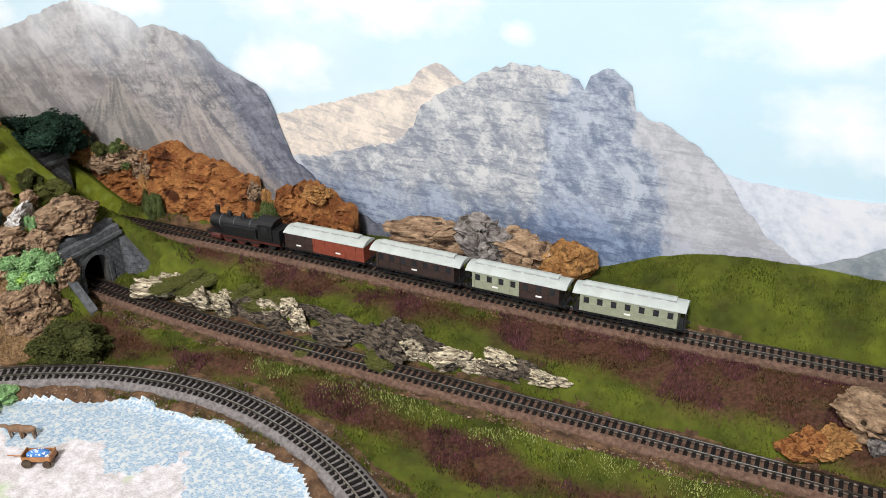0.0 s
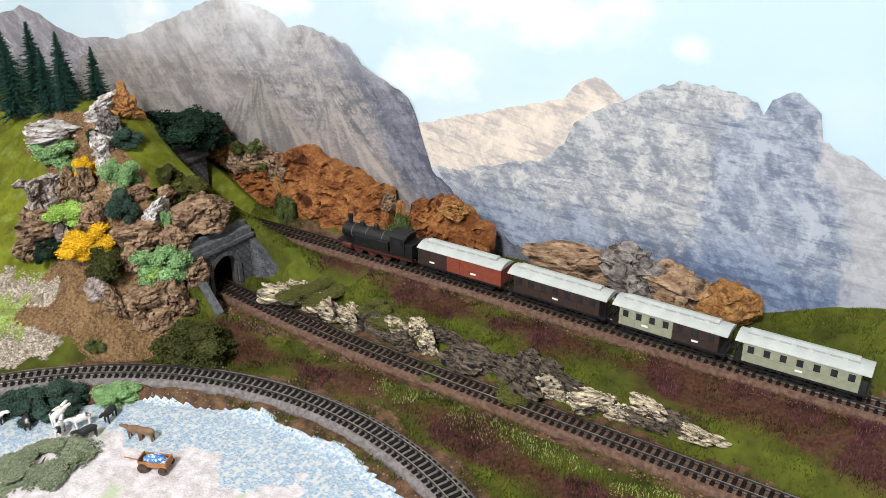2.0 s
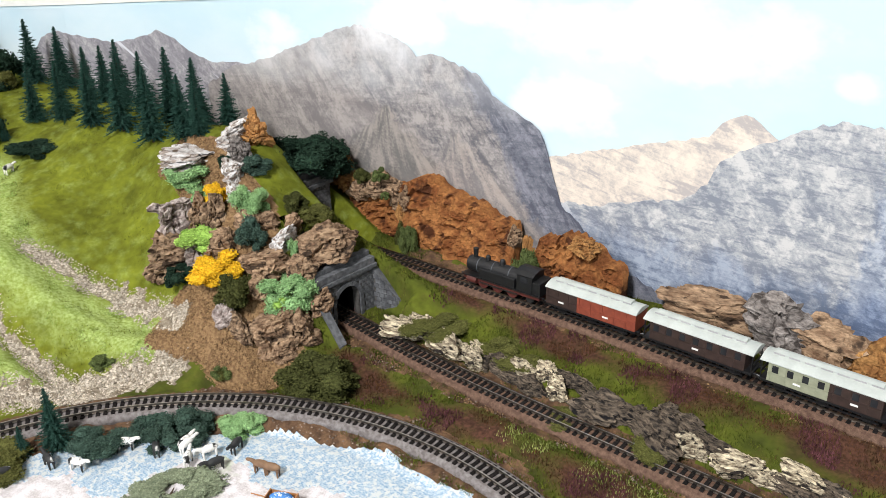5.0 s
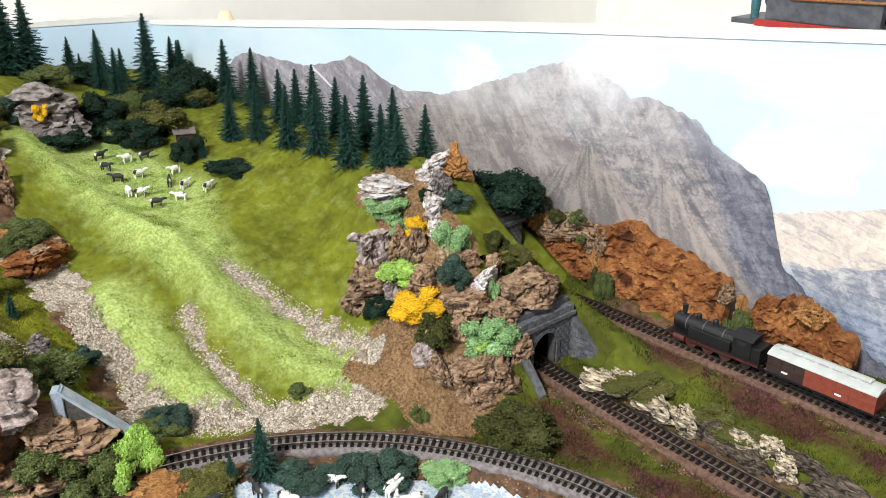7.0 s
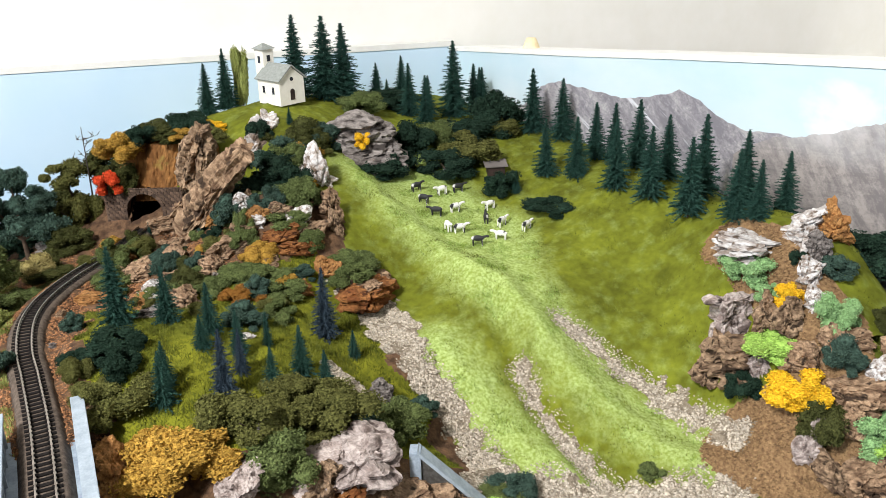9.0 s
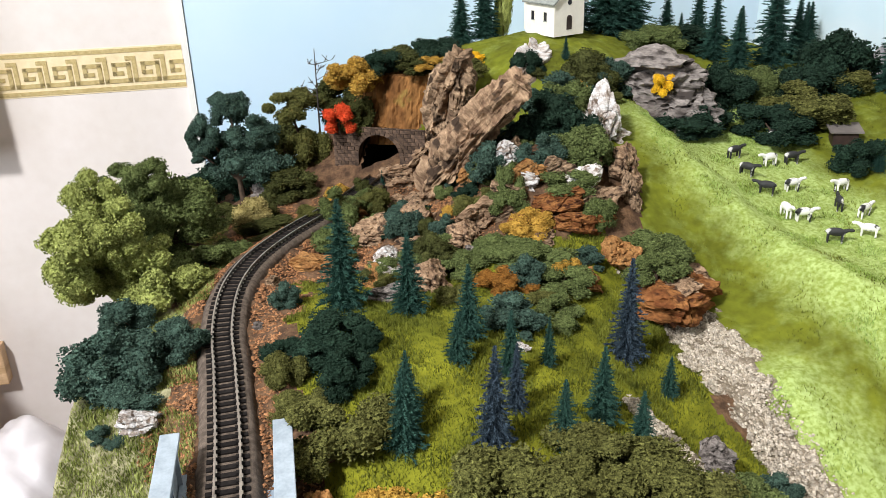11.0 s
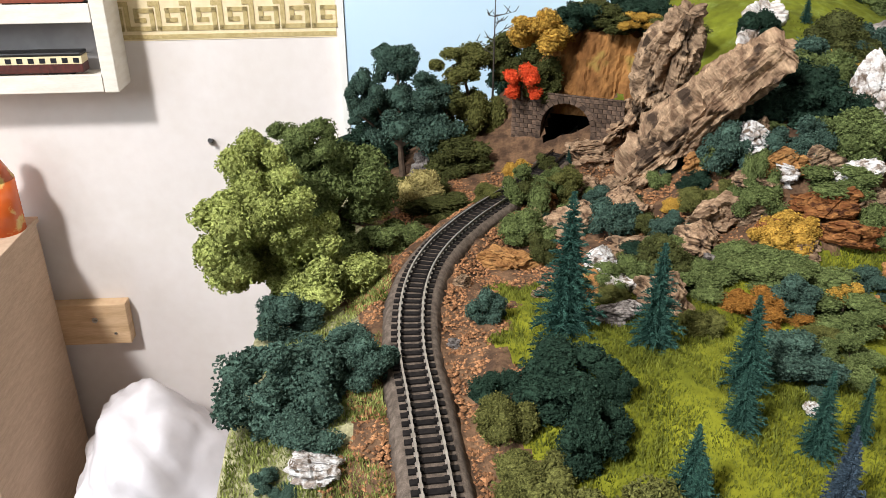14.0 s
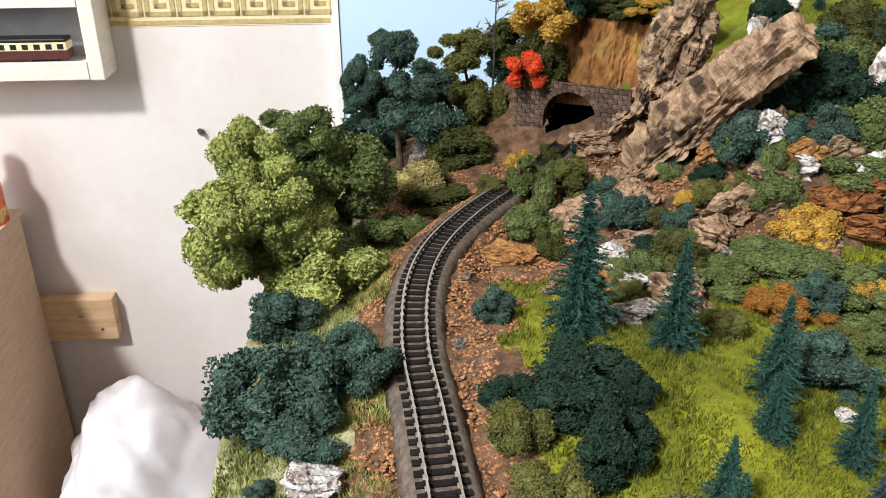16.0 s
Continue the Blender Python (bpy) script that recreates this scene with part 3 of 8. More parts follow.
# ---------------------------------------------------------------- train
def axle(parent, x, r=0.0034):
    for s in (-1, 1):
        bm = bmesh.new()
        tube(bm, (x, s * 0.0040, r), (x, s * 0.0052, r), r, r, 20)
        tube(bm, (x, s * 0.0036, r), (x, s * 0.0041, r), r * 1.15, r * 1.15, 20)
        part("wheel", bm, M["wheel"], parent)


def coach(length, body_mats, label, van=False, windows=True):
    """Three-axle branch line coach, floor at the rail's head: x along, origin at rail height."""
    ob = thing("coach" if not van else "luggage_van", pose(0, 0, 0), label, "railway coach", "coaches of the train")
    L, w = length / 2, 0.0088
    part("underframe", boxed(-L, L, -w * 0.92, w * 0.92, 0.0056, 0.0076, bevel=0.0003), M["black"], ob)
    for s in (-1, 1):
        part("running_board", boxed(-L * 0.86, L * 0.86, s * w - 0.0007, s * w + 0.0007, 0.0042, 0.0047), M["black"], ob)
        for k in (-1, 1):
            part("buffer", tubed((k * L, s * 0.0052, 0.0066), (k * (L + 0.0022), s * 0.0052, 0.0066), 0.0006, 0.0011, 10), M["black"], ob)
    for x in (-L * 0.68, 0, L * 0.68):
        axle(ob, x)
        for s in (-1, 1):
            part("axle_guard", boxed(x - 0.0022, x + 0.0022, s * 0.0066 - 0.0006, s * 0.0066 + 0.0006, 0.0026, 0.0060, bevel=0.0003), M["black"], ob)
    ends = 0.0 if van else 0.0048
    x0 = -L + ends
    spans = [(x0 + (2 * L - 2 * ends) * a, x0 + (2 * L - 2 * ends) * b, m) for a, b, m in body_mats]
    for a, b, m in spans:
        body = part("body", boxed(a, b, -w, w, 0.0076, 0.0215, bevel=0.0003), M[m], ob)
        n = max(2, int((b - a) / 0.0085))
        for i in range(n):
            c = a + (i + 0.5) * (b - a) / n
            for s in (-1, 1):
                if windows and not van:
                    part("window", boxed(c - 0.0019, c + 0.0019, s * w - 0.0003, s * w + 0.0003, 0.0145, 0.0192), M["window_dark"], body)
                bm = boxed(c - 0.0028, c - 0.0025, s * w - 0.0004, s * w + 0.0004, 0.0080, 0.0212)
                part("strip", bm, M[m], body)
        for s in (-1, 1):
            part("waist_rail", boxed(a, b, s * w - 0.0004, s * w + 0.0004, 0.0136, 0.0141), M[m], body)
            part("number_plate_bar", boxed((a + b) / 2 - 0.0022, (a + b) / 2 + 0.0022, s * w - 0.00045, s * w + 0.00045, 0.0108, 0.0120), M["white_paint"], body)
    if not van:
        for k in (-1, 1):
            for s in (-1, 1):
                part("platform_post", tubed((k * (L - 0.0006), s * w * 0.9, 0.0076), (k * (L - 0.0006), s * w * 0.9, 0.0220), 0.0004, n=6), M["black"], ob)
            part("platform_rail", boxed(k * (L - 0.0006) - 0.0004, k * (L - 0.0006) + 0.0004, -w * 0.9, w * 0.9, 0.0115, 0.0135), M["black"], ob)
    bm = bmesh.new()
    arc = [(-0.0096 + 0.0192 * i / 12, 0.0214 + 0.0030 * (1 - (2 * i / 12 - 1) ** 2)) for i in range(13)]
    extrude_profile(bm, arc + [(0.0096, 0.0208), (-0.0096, 0.0208)], -L - 0.0004, L + 0.0004)
    roof = part("roof", bm, M["roof"], ob)
    bm = bmesh.new()
    extrude_profile(bm, [(-0.0030, 0.0238), (-0.0030, 0.0256), (-0.0036, 0.0258), (0, 0.0266), (0.0036, 0.0258), (0.0030, 0.0256), (0.0030, 0.0238)], -L * 0.86, L * 0.80)
    clerestory = part("clerestory", bm, M["roof"], roof)
    for s in (-1, 1):
        for i in range(7):
            c = -L * 0.78 + i * L * 1.5 / 6
            part("vent_strip", boxed(c - L * 0.09, c + L * 0.09, s * 0.0030 - 0.0002, s * 0.0030 + 0.0002, 0.0245, 0.0254), M["shelf_grey"], clerestory)
    return ob


def tank_engine():
    """Black tank engine with red frames; front towards minus x."""
    ob = thing("tank_engine", pose(0, 0, 0), "black model tank engine with dull red frames on the rails", "steam locomotive")
    part("frame", boxed(-0.036, 0.036, -0.0070, 0.0070, 0.0050, 0.0085, bevel=0.0004), M["loco_red"], ob)
    part("footplate", boxed(-0.037, 0.037, -0.0090, 0.0090, 0.0086, 0.0096, bevel=0.0002), M["black"], ob)
    boiler = part("boiler", tubed((-0.034, 0, 0.0165), (0.016, 0, 0.0165), 0.0062, n=24), M["black"], ob)
    part("smokebox_door", tubed((-0.0352, 0, 0.0165), (-0.034, 0, 0.0165), 0.0046, 0.0058, 24), M["black"], boiler)
    part("chimney", tubed((-0.029, 0, 0.022), (-0.029, 0, 0.0300), 0.0017, 0.0022, 14), M["black"], boiler)
    for x, r in ((-0.017, 0.0024), (-0.003, 0.0026)):
        bm = tubed((x, 0, 0.0215), (x, 0, 0.0252), r, r * 0.85, 14)
        bmesh.ops.create_uvsphere(bm, u_segments=12, v_segments=6, radius=r * 0.85, matrix=Matrix.Translation((x, 0, 0.0252)))
        part("dome", bm, M["black"], boiler)
    for x in (-0.024, -0.010, 0.006):
        part("boiler_band", tubed((x - 0.0003, 0, 0.0165), (x + 0.0003, 0, 0.0165), 0.0064, n=24), M["big_loco"], boiler)
    for s in (-1, 1):
        part("side_tank", boxed(-0.020, 0.014, s * 0.0068 - 0.0020, s * 0.0068 + 0.0020, 0.0096, 0.0178, bevel=0.0006), M["black"], ob)
        part("cylinder", tubed((-0.031, s * 0.0078, 0.0062), (-0.022, s * 0.0078, 0.0062), 0.0028, n=14), M["loco_red"], ob)
        part("coupling_rod", boxed(-0.020, 0.016, s * 0.0072 - 0.0004, s * 0.0072 + 0.0004, 0.0046, 0.0056), M["wheel"], ob)
        for k in (-1, 1):
            part("buffer", tubed((k * 0.037, s * 0.0052, 0.0074), (k * 0.0392, s * 0.0052, 0.0074), 0.0006, 0.0012, 10), M["black"], ob)
        for x in (-0.018, -0.004, 0.010):
            bm = tubed((x, s * 0.0046, 0.0052), (x, s * 0.0058, 0.0052), 0.0052, n=24)
            part("driving_wheel", bm, M["loco_red"], ob)
    for x in (-0.030, 0.026):
        axle(ob, x, 0.0032)
    cab = part("cab", boxed(0.016, 0.030, -0.0088, 0.0088, 0.0096, 0.0245, bevel=0.0006), M["black"], ob)
    for s in (-1, 1):
        part("cab_window", boxed(0.020, 0.026, s * 0.0089 - 0.0002, s * 0.0089 + 0.0002, 0.0175, 0.0220), M["window_dark"], cab)
    bm = bmesh.new()
    extrude_profile(bm, [(-0.0098, 0.0240), (-0.0060, 0.0262), (0, 0.0270), (0.0060, 0.0262), (0.0098, 0.0240), (0.0060, 0.0252), (0, 0.0258), (-0.0060, 0.0252)], 0.0145, 0.0315)
    part("cab_roof", bm, M["black"], cab)
    part("coal_bunker", boxed(0.030, 0.037, -0.0082, 0.0082, 0.0096, 0.0200, bevel=0.0006), M["black"], ob)
    return ob

# ---------------------------------------------------------------- the lie of the land
CX, CY, RAD = -0.215, 0.338, 0.270          # the front curve
LOWER_Y, UPPER_Y = 0.675, 0.766             # the two straight lines
FRONT = [(CX + RAD * math.cos(math.radians(a)), CY + RAD * math.sin(math.radians(a)), 0.8065) for a in range(198, 19, -9)]
LOWER = [(-0.470, 0.690, 0.8105), (-0.39, 0.682, 0.8105), (-0.25, 0.674, 0.8105), (-0.05, 0.677, 0.8105), (0.15, 0.679, 0.8105), (0.70, 0.682, 0.8105)]
UPPER = [(-0.60, 0.742, 0.832), (-0.50, 0.752, 0.832), (-0.36, 0.759, 0.832), (-0.20, 0.764, 0.832), (0.0, 0.764, 0.832), (0.20, 0.772, 0.832), (0.70, 0.79, 0.832)]
HIGH = [(-0.30, 0.166, 0.886), (-0.50, 0.166, 0.886), (-0.60, 0.165, 0.886), (-0.675, 0.161, 0.886), (-0.72, 0.158, 0.886), (-0.765, 0.161, 0.887), (-0.808, 0.172, 0.885),
        (-0.852, 0.193, 0.882), (-0.893, 0.219, 0.879), (-0.94, 0.248, 0.876), (-1.0, 0.280, 0.874), (-1.06, 0.312, 0.874)]

SHORE = [(-0.10, 0.42, 0.799), (-0.30, 0.42, 0.799), (-0.20, 0.53, 0.799), (0.20, 0.42, 0.799), (0.60, 0.42, 0.799), (-0.40, 0.46, 0.800), (-0.30, 0.20, 0.795), (0.10, 0.15, 0.795), (0.60, 0.12, 0.795)]
STRIP = [(-0.28, 0.634, 0.803), (-0.10, 0.635, 0.803), (0.10, 0.625, 0.803), (0.60, 0.60, 0.803), (-0.36, 0.615, 0.803), (-0.34, 0.66, 0.805)]
BANK = [(-0.31, 0.707, 0.814), (-0.20, 0.712, 0.820), (-0.10, 0.712, 0.824), (0.05, 0.714, 0.820), (0.30, 0.72, 0.820), (0.60, 0.72, 0.820), (-0.34, 0.725, 0.832)]
BACK = [(-0.46, 0.79, 0.830), (-0.40, 0.80, 0.828), (-0.25, 0.80, 0.828), (-0.10, 0.815, 0.830), (-0.01, 0.826, 0.833), (0.028, 0.826, 0.849), (0.06, 0.826, 0.858), (0.12, 0.828, 0.863), (0.40, 0.83, 0.865), (0.70, 0.83, 0.860)]
CLIFF = [(-0.39, 0.605, 0.806), (-0.455, 0.600, 0.845), (-0.491, 0.638, 0.885), (-0.47, 0.69, 0.890), (-0.53, 0.716, 0.928), (-0.41, 0.72, 0.857), (-0.44, 0.645, 0.872), (-0.56, 0.775, 0.880)]
MEADOW = [(-0.478, 0.572, 0.817), (-0.458, 0.545, 0.804), (-0.507, 0.467, 0.800), (-0.596, 0.482, 0.833), (-0.619, 0.534, 0.855), (-0.538, 0.600, 0.842), (-0.628, 0.626, 0.870),
          (-0.70, 0.50, 0.876), (-0.756, 0.533, 0.880), (-0.767, 0.588, 0.882), (-0.823, 0.580, 0.888), (-0.738, 0.659, 0.916), (-0.595, 0.687, 0.930), (-0.894, 0.643, 0.912), (-0.918, 0.465, 0.922),
          (-0.84, 0.50, 0.902), (-0.68, 0.455, 0.858), (-0.573, 0.428, 0.809), (-0.643, 0.397, 0.848), (-0.744, 0.435, 0.862)]
KNOLL = [(-1.03, 0.45, 0.968), (-1.08, 0.41, 0.966), (-0.955, 0.547, 0.925), (-0.955, 0.50, 0.930), (-1.06, 0.56, 0.948), (-1.06, 0.68, 0.928), (-0.92, 0.71, 0.922), (-1.25, 0.50, 0.930),
         (-0.76, 0.745, 0.917), (-0.62, 0.765, 0.898), (-1.3, 0.78, 0.905), (-0.85, 0.81, 0.885), (-0.70, 0.82, 0.872), (-0.55, 0.82, 0.855)]
LEFT = [(-0.672, 0.240, 0.894), (-0.610, 0.257, 0.886), (-0.56, 0.322, 0.860), (-0.515, 0.325, 0.845), (-0.515, 0.245, 0.862), (-0.654, 0.365, 0.862), (-0.73, 0.300, 0.882), (-0.69, 0.279, 0.889),
        (-0.81, 0.315, 0.893), (-0.84, 0.355, 0.930), (-0.86, 0.40, 0.925), (-0.96, 0.40, 0.955), (-1.0, 0.345, 0.930), (-0.93, 0.285, 0.862), (-0.96, 0.235, 0.862), (-0.955, 0.315, 0.880), (-1.05, 0.30, 0.945), (-1.06, 0.20, 0.862),
        (-0.94, 0.17, 0.860), (-0.80, 0.115, 0.868), (-0.65, 0.11, 0.868), (-0.52, 0.165, 0.812), (-0.44, 0.24, 0.806), (-0.49, 0.30, 0.822), (-0.44, 0.12, 0.80), (-1.2, 0.13, 0.800), (-1.05, 0.13, 0.830), (-1.2, 0.22, 0.810), (-1.2, 0.31, 0.850)]
KNOTS = np.array(SHORE + STRIP + BANK + BACK + CLIFF + MEADOW + KNOLL + LEFT)


def plate(r):
    return np.where(r > 1e-9, r * r * np.log(np.maximum(r, 1e-9)), 0.0)


def solve_plate():
    n = len(KNOTS)
    d = np.hypot(KNOTS[:, None, 0] - KNOTS[None, :, 0], KNOTS[:, None, 1] - KNOTS[None, :, 1])
    A = np.zeros((n + 3, n + 3))
    A[:n, :n] = plate(d) + np.eye(n) * 2e-4
    A[:n, n], A[:n, n + 1], A[:n, n + 2] = 1, KNOTS[:, 0], KNOTS[:, 1]
    A[n:, :n] = A[:n, n:].T
    return np.linalg.solve(A, np.concatenate([KNOTS[:, 2], [0, 0, 0]]))


PLATE = solve_plate()
LINES = [np.array([tuple(p) for p in smooth_line(q, 0.01)]) for q in (FRONT, [p for p in LOWER if p[0] > -0.40], [p for p in UPPER if p[0] > -0.52], [p for p in HIGH if -1.0 < p[0] < -0.58])]


def soft(a, b, x):
    t = np.clip((x - a) / (b - a), 0, 1)
    return t * t * (3 - 2 * t)


def near_line(xs, ys, pts):
    best = np.full(np.shape(xs), 9.0)
    for p, q in zip(pts, pts[1:]):
        ax, ay, bx, by = p[0], p[1], q[0], q[1]
        t = np.clip(((xs - ax) * (bx - ax) + (ys - ay) * (by - ay)) / ((bx - ax) ** 2 + (by - ay) ** 2), 0, 1)
        best = np.minimum(best, np.hypot(xs - ax - t * (bx - ax), ys - ay - t * (by - ay)))
    return best


SLIDE = [(-0.745, 0.412), (-0.70, 0.414), (-0.655, 0.415), (-0.604, 0.420), (-0.574, 0.427), (-0.534, 0.430)]
BROOK = [(-0.609, 0.486), (-0.576, 0.486), (-0.535, 0.490), (-0.501, 0.496)]
SCREE = [(-0.630, 0.538), (-0.570, 0.561), (-0.528, 0.573), (-0.483, 0.580)]
FOOT = [(-0.530, 0.418), (-0.507, 0.464), (-0.474, 0.514), (-0.445, 0.548)]
CREST = [(-0.918, 0.464), (-0.833, 0.470), (-0.774, 0.486), (-0.688, 0.505), (-0.598, 0.513), (-0.547, 0.525), (-0.499, 0.538), (-0.472, 0.550)]
SPUR = [(-0.652, 0.440), (-0.608, 0.446), (-0.560, 0.455), (-0.525, 0.468)]
GROOVE = [(-0.677, 0.503), (-0.638, 0.490), (-0.602, 0.482)]
SIDE_SLIDE = [(-0.638, 0.348), (-0.609, 0.362), (-0.585, 0.376)]
CRAG = [(-0.575, 0.668), (-0.511, 0.662), (-0.470, 0.640), (-0.432, 0.625)]
SPOIL = [(-0.47, 0.580), (-0.43, 0.590), (-0.40, 0.605)]


def heights(xs, ys):
    """Ground height at arrays of places: the smooth lie of the land, levelled beside the tracks."""
    xs, ys = np.asarray(xs, float), np.asarray(ys, float)
    n = len(KNOTS)
    z = PLATE[n] + PLATE[n + 1] * xs + PLATE[n + 2] * ys
    for k in range(n):
        z = z + PLATE[k] * plate(np.hypot(xs - KNOTS[k, 0], ys - KNOTS[k, 1]))
    z = z + 0.011 * np.exp(-(near_line(xs, ys, CREST) / 0.017) ** 2) + 0.007 * np.exp(-(near_line(xs, ys, SPUR) / 0.014) ** 2)
    z = z - 0.007 * np.exp(-(near_line(xs, ys, GROOVE + BROOK[1:]) / 0.009) ** 2) - 0.005 * np.exp(-(near_line(xs, ys, SCREE) / 0.014) ** 2)
    z = np.maximum(z, 0.796)
    for line in LINES:
        best = np.full(xs.shape, 9.0)
        bz = np.zeros(xs.shape)
        for p in line:
            d = np.hypot(xs - p[0], ys - p[1])
            bz = np.where(d < best, p[2], bz)
            best = np.minimum(best, d)
        w = 1 - soft(0.014, 0.030, best)
        z = z * (1 - w) + (bz - 0.0045) * w
    cut = soft(-0.405, -0.398, xs) * (1 - soft(-0.366, -0.350, xs)) * (1 - soft(0.031, 0.037, np.abs(ys - 0.685)))
    z = z * (1 - cut) + np.minimum(z, 0.8060) * cut
    lake = np.hypot(xs - CX, ys - CY)
    w = 1 - soft(0.238, 0.252, lake)
    return z * (1 - w) + 0.7985 * w


def H(x, y):
    return float(heights(np.array([x]), np.array([y]))[0])


HEATH = [(-0.33, 0.740), (-0.20, 0.738), (-0.05, 0.735), (0.10, 0.735), (0.60, 0.735)]
HEATH_LOW = [(-0.35, 0.640), (-0.20, 0.636), (0.0, 0.625), (0.60, 0.61)]


def heath(xs, ys):
    """How brown and purple the railway banks are at a place, 0 to 1: along their middles, widening away from the tunnel."""
    wide = 0.007 + 0.022 * soft(-0.20, 0.15, xs)
    far = np.minimum(near_line(xs, ys, HEATH) - wide, near_line(xs, ys, HEATH_LOW) - 0.010)
    return 1 - soft(-0.010, 0.012, far + 0.006 * np.sin(xs * 61) + 0.005 * np.sin(xs * 23 + ys * 90))


def sown(xs, ys):
    """How much of the bright flock lies at a place, 0 to 1."""
    far = np.minimum(near_line(xs, ys + 0.0, [(x, y + 0.014 + 0.036 * (x < -0.75)) for x, y in CREST]) - 0.014 - 0.036 * (1 - soft(-0.80, -0.60, xs)), near_line(xs, ys, SPUR) - 0.012)
    return 1 - soft(-0.012, 0.030, far)


def ground_kind(xs, ys, zs):
    """Which covering lies where: 0 grass, 1 meadow, 2 pale gravel, 3 water, 4 sand, 5 soil, 6 brown gravel, 7 olive meadow."""
    k = np.zeros(np.shape(xs), int)
    lake = np.hypot(xs - CX, ys - CY)
    wob = 0.006 * np.sin(xs * 90) + 0.005 * np.sin(ys * 77 + 1)
    fray = 0.0030 * np.sin(xs * 310 + ys * 170) + 0.0024 * np.sin(ys * 420 - xs * 130) + 0.0020 * np.sin(xs * 730 + 2) * np.sin(ys * 810)
    k = np.where((xs < -0.46 + wob) & (ys > 0.40), 1, k)
    k = np.where((xs < -0.50) & (ys <= 0.415 + wob), 5, k)
    k = np.where((xs < -0.55) & (ys <= 0.40 + wob) & (ys > 0.198 + wob + 1.6 * fray) & (xs > -0.78 + fray), 7, k)
    k = np.where((xs < -0.86) & (ys > 0.33 + wob), 1, k)
    k = np.where((xs < -0.99) & (ys > 0.30 + wob), 1, k)
    k = np.where(lake < 0.291 + wob * 0.6, 5, k)
    k = np.where(lake < 0.246 + wob * 0.45, 3, k)
    k = np.where(lake < 0.206 + 2.2 * wob + fray, 4, k)
    k = np.where((xs > -0.46) & (ys < 0.30), 4, k)
    k = np.where(near_line(xs, ys, CRAG) < 0.024 + wob, 6, k)
    k = np.where(near_line(xs, ys, SPOIL) < 0.030 + wob, 6, k)
    k = np.where(near_line(xs, ys, SLIDE) < 0.011 + 0.010 * (1 - soft(-0.72, -0.62, xs)) + wob * 0.6 + fray, 2, k)
    k = np.where(near_line(xs, ys, SIDE_SLIDE) < 0.006 + wob * 0.5, 2, k)
    k = np.where(near_line(xs, ys, BROOK) < 0.0032 + wob * 0.2 + fray * 0.5, 2, k)
    k = np.where(near_line(xs, ys, SCREE) < 0.0062 + wob * 0.4 + fray * 0.8, 2, k)
    k = np.where(near_line(xs, ys, FOOT) < 0.013 + wob * 0.5 + fray, 2, k)
    for y0, half in ((LOWER_Y, 0.0195), (UPPER_Y, 0.0185)):
        k = np.where((np.abs(ys - y0) < half + wob * 0.4) & (xs > -0.42), 5, k)
    k = np.where(near_line(xs, ys, [(p[0], p[1]) for p in HIGH]) < 0.034 + wob, 5, k)
    k = np.where((xs < -0.50) & (ys < 0.134 + wob) & (xs > -1.02), 8, k)
    return k


def build_land():
    nx, ny = 820, 300
    X = np.linspace(-1.46, 0.74, nx)
    Y = np.linspace(0.088, 0.838, ny)
    gx, gy = np.meshgrid(X, Y, indexing="ij")
    z = heights(gx.ravel(), gy.ravel()).reshape(nx, ny)
    kind = ground_kind(gx, gy, z)
    rough = np.array([0.0010, 0.0016, 0.0016, 0.0002, 0.0006, 0.0022, 0.0020, 0.0016, 0.0014])
    for i in range(nx):
        for j in range(ny):
            p = Vector((gx[i, j] * 60, gy[i, j] * 60, 0))
            z[i, j] += rough[kind[i, j]] * (noise.noise(p) + 0.6 * noise.noise(p * 3.1))
    vs = np.stack([gx.ravel(), gy.ravel(), z.ravel()], 1).tolist()
    fs, mi = [], []
    for i in range(nx - 1):
        for j in range(ny - 1):
            x, y = X[i], Y[j]
            if -0.460 < x < -0.400 and abs(y - 0.684) < 0.0160 or -0.56 < x < -0.50 and abs(y - 0.746) < 0.0135:
                continue
            if -1.060 < x < -0.988 and abs(y - 0.280 - (-1.0 - x) * 0.53) < 0.0185:
                continue
            a = i * ny + j
            fs.append((a, a + ny, a + ny + 1, a + 1))
            mi.append(int(kind[i, j]))
    base = len(vs)
    vs += [(x, Y[0] + 0.002, 0.742) for x in X]
    for i in range(nx - 1):
        fs.append((base + i, base + i + 1, (i + 1) * ny, i * ny))
        mi.append(5)
    me = bpy.data.meshes.new("ground")
    me.from_pydata(vs, [], fs)
    for m in ("grass", "meadow", "gravel_bed", "water", "sand", "soil", "gravel_brown", "olive_meadow", "verge"):
        me.materials.append(M[m])
    me.polygons.foreach_set("material_index", mi)
    me.polygons.foreach_set("use_smooth", [True] * len(mi))
    at = me.attributes.new("sown", "FLOAT", "POINT")
    lush = np.where(gx.ravel() > -0.46, heath(gx.ravel(), gy.ravel()), sown(gx.ravel(), gy.ravel()))
    at.data.foreach_set("value", np.concatenate([lush, np.zeros(nx)]))
    me.update()
    return tagged(new("ground", me), "sculpted model landscape with meadow, gravel, soil and painted stream", "landscape", kind="structure")


build_land()
part("layout_board", boxed(-1.46, 0.74, 0.090, 0.90, 0.742, 0.790, bevel=0.002), M["wood"])["kind"] = "structure"
bpy.data.objects["layout_board"]["label"] = "pine board under the model landscape"
bpy.data.objects["layout_board"]["category"] = "baseboard"

track(FRONT, "ballast", "curved model railway track with dark sleepers on a grey bed")
track(LOWER, "ballast_brown", "straight model railway track with nickel rails running into the tunnel", lambda p: p.x < 0.45)
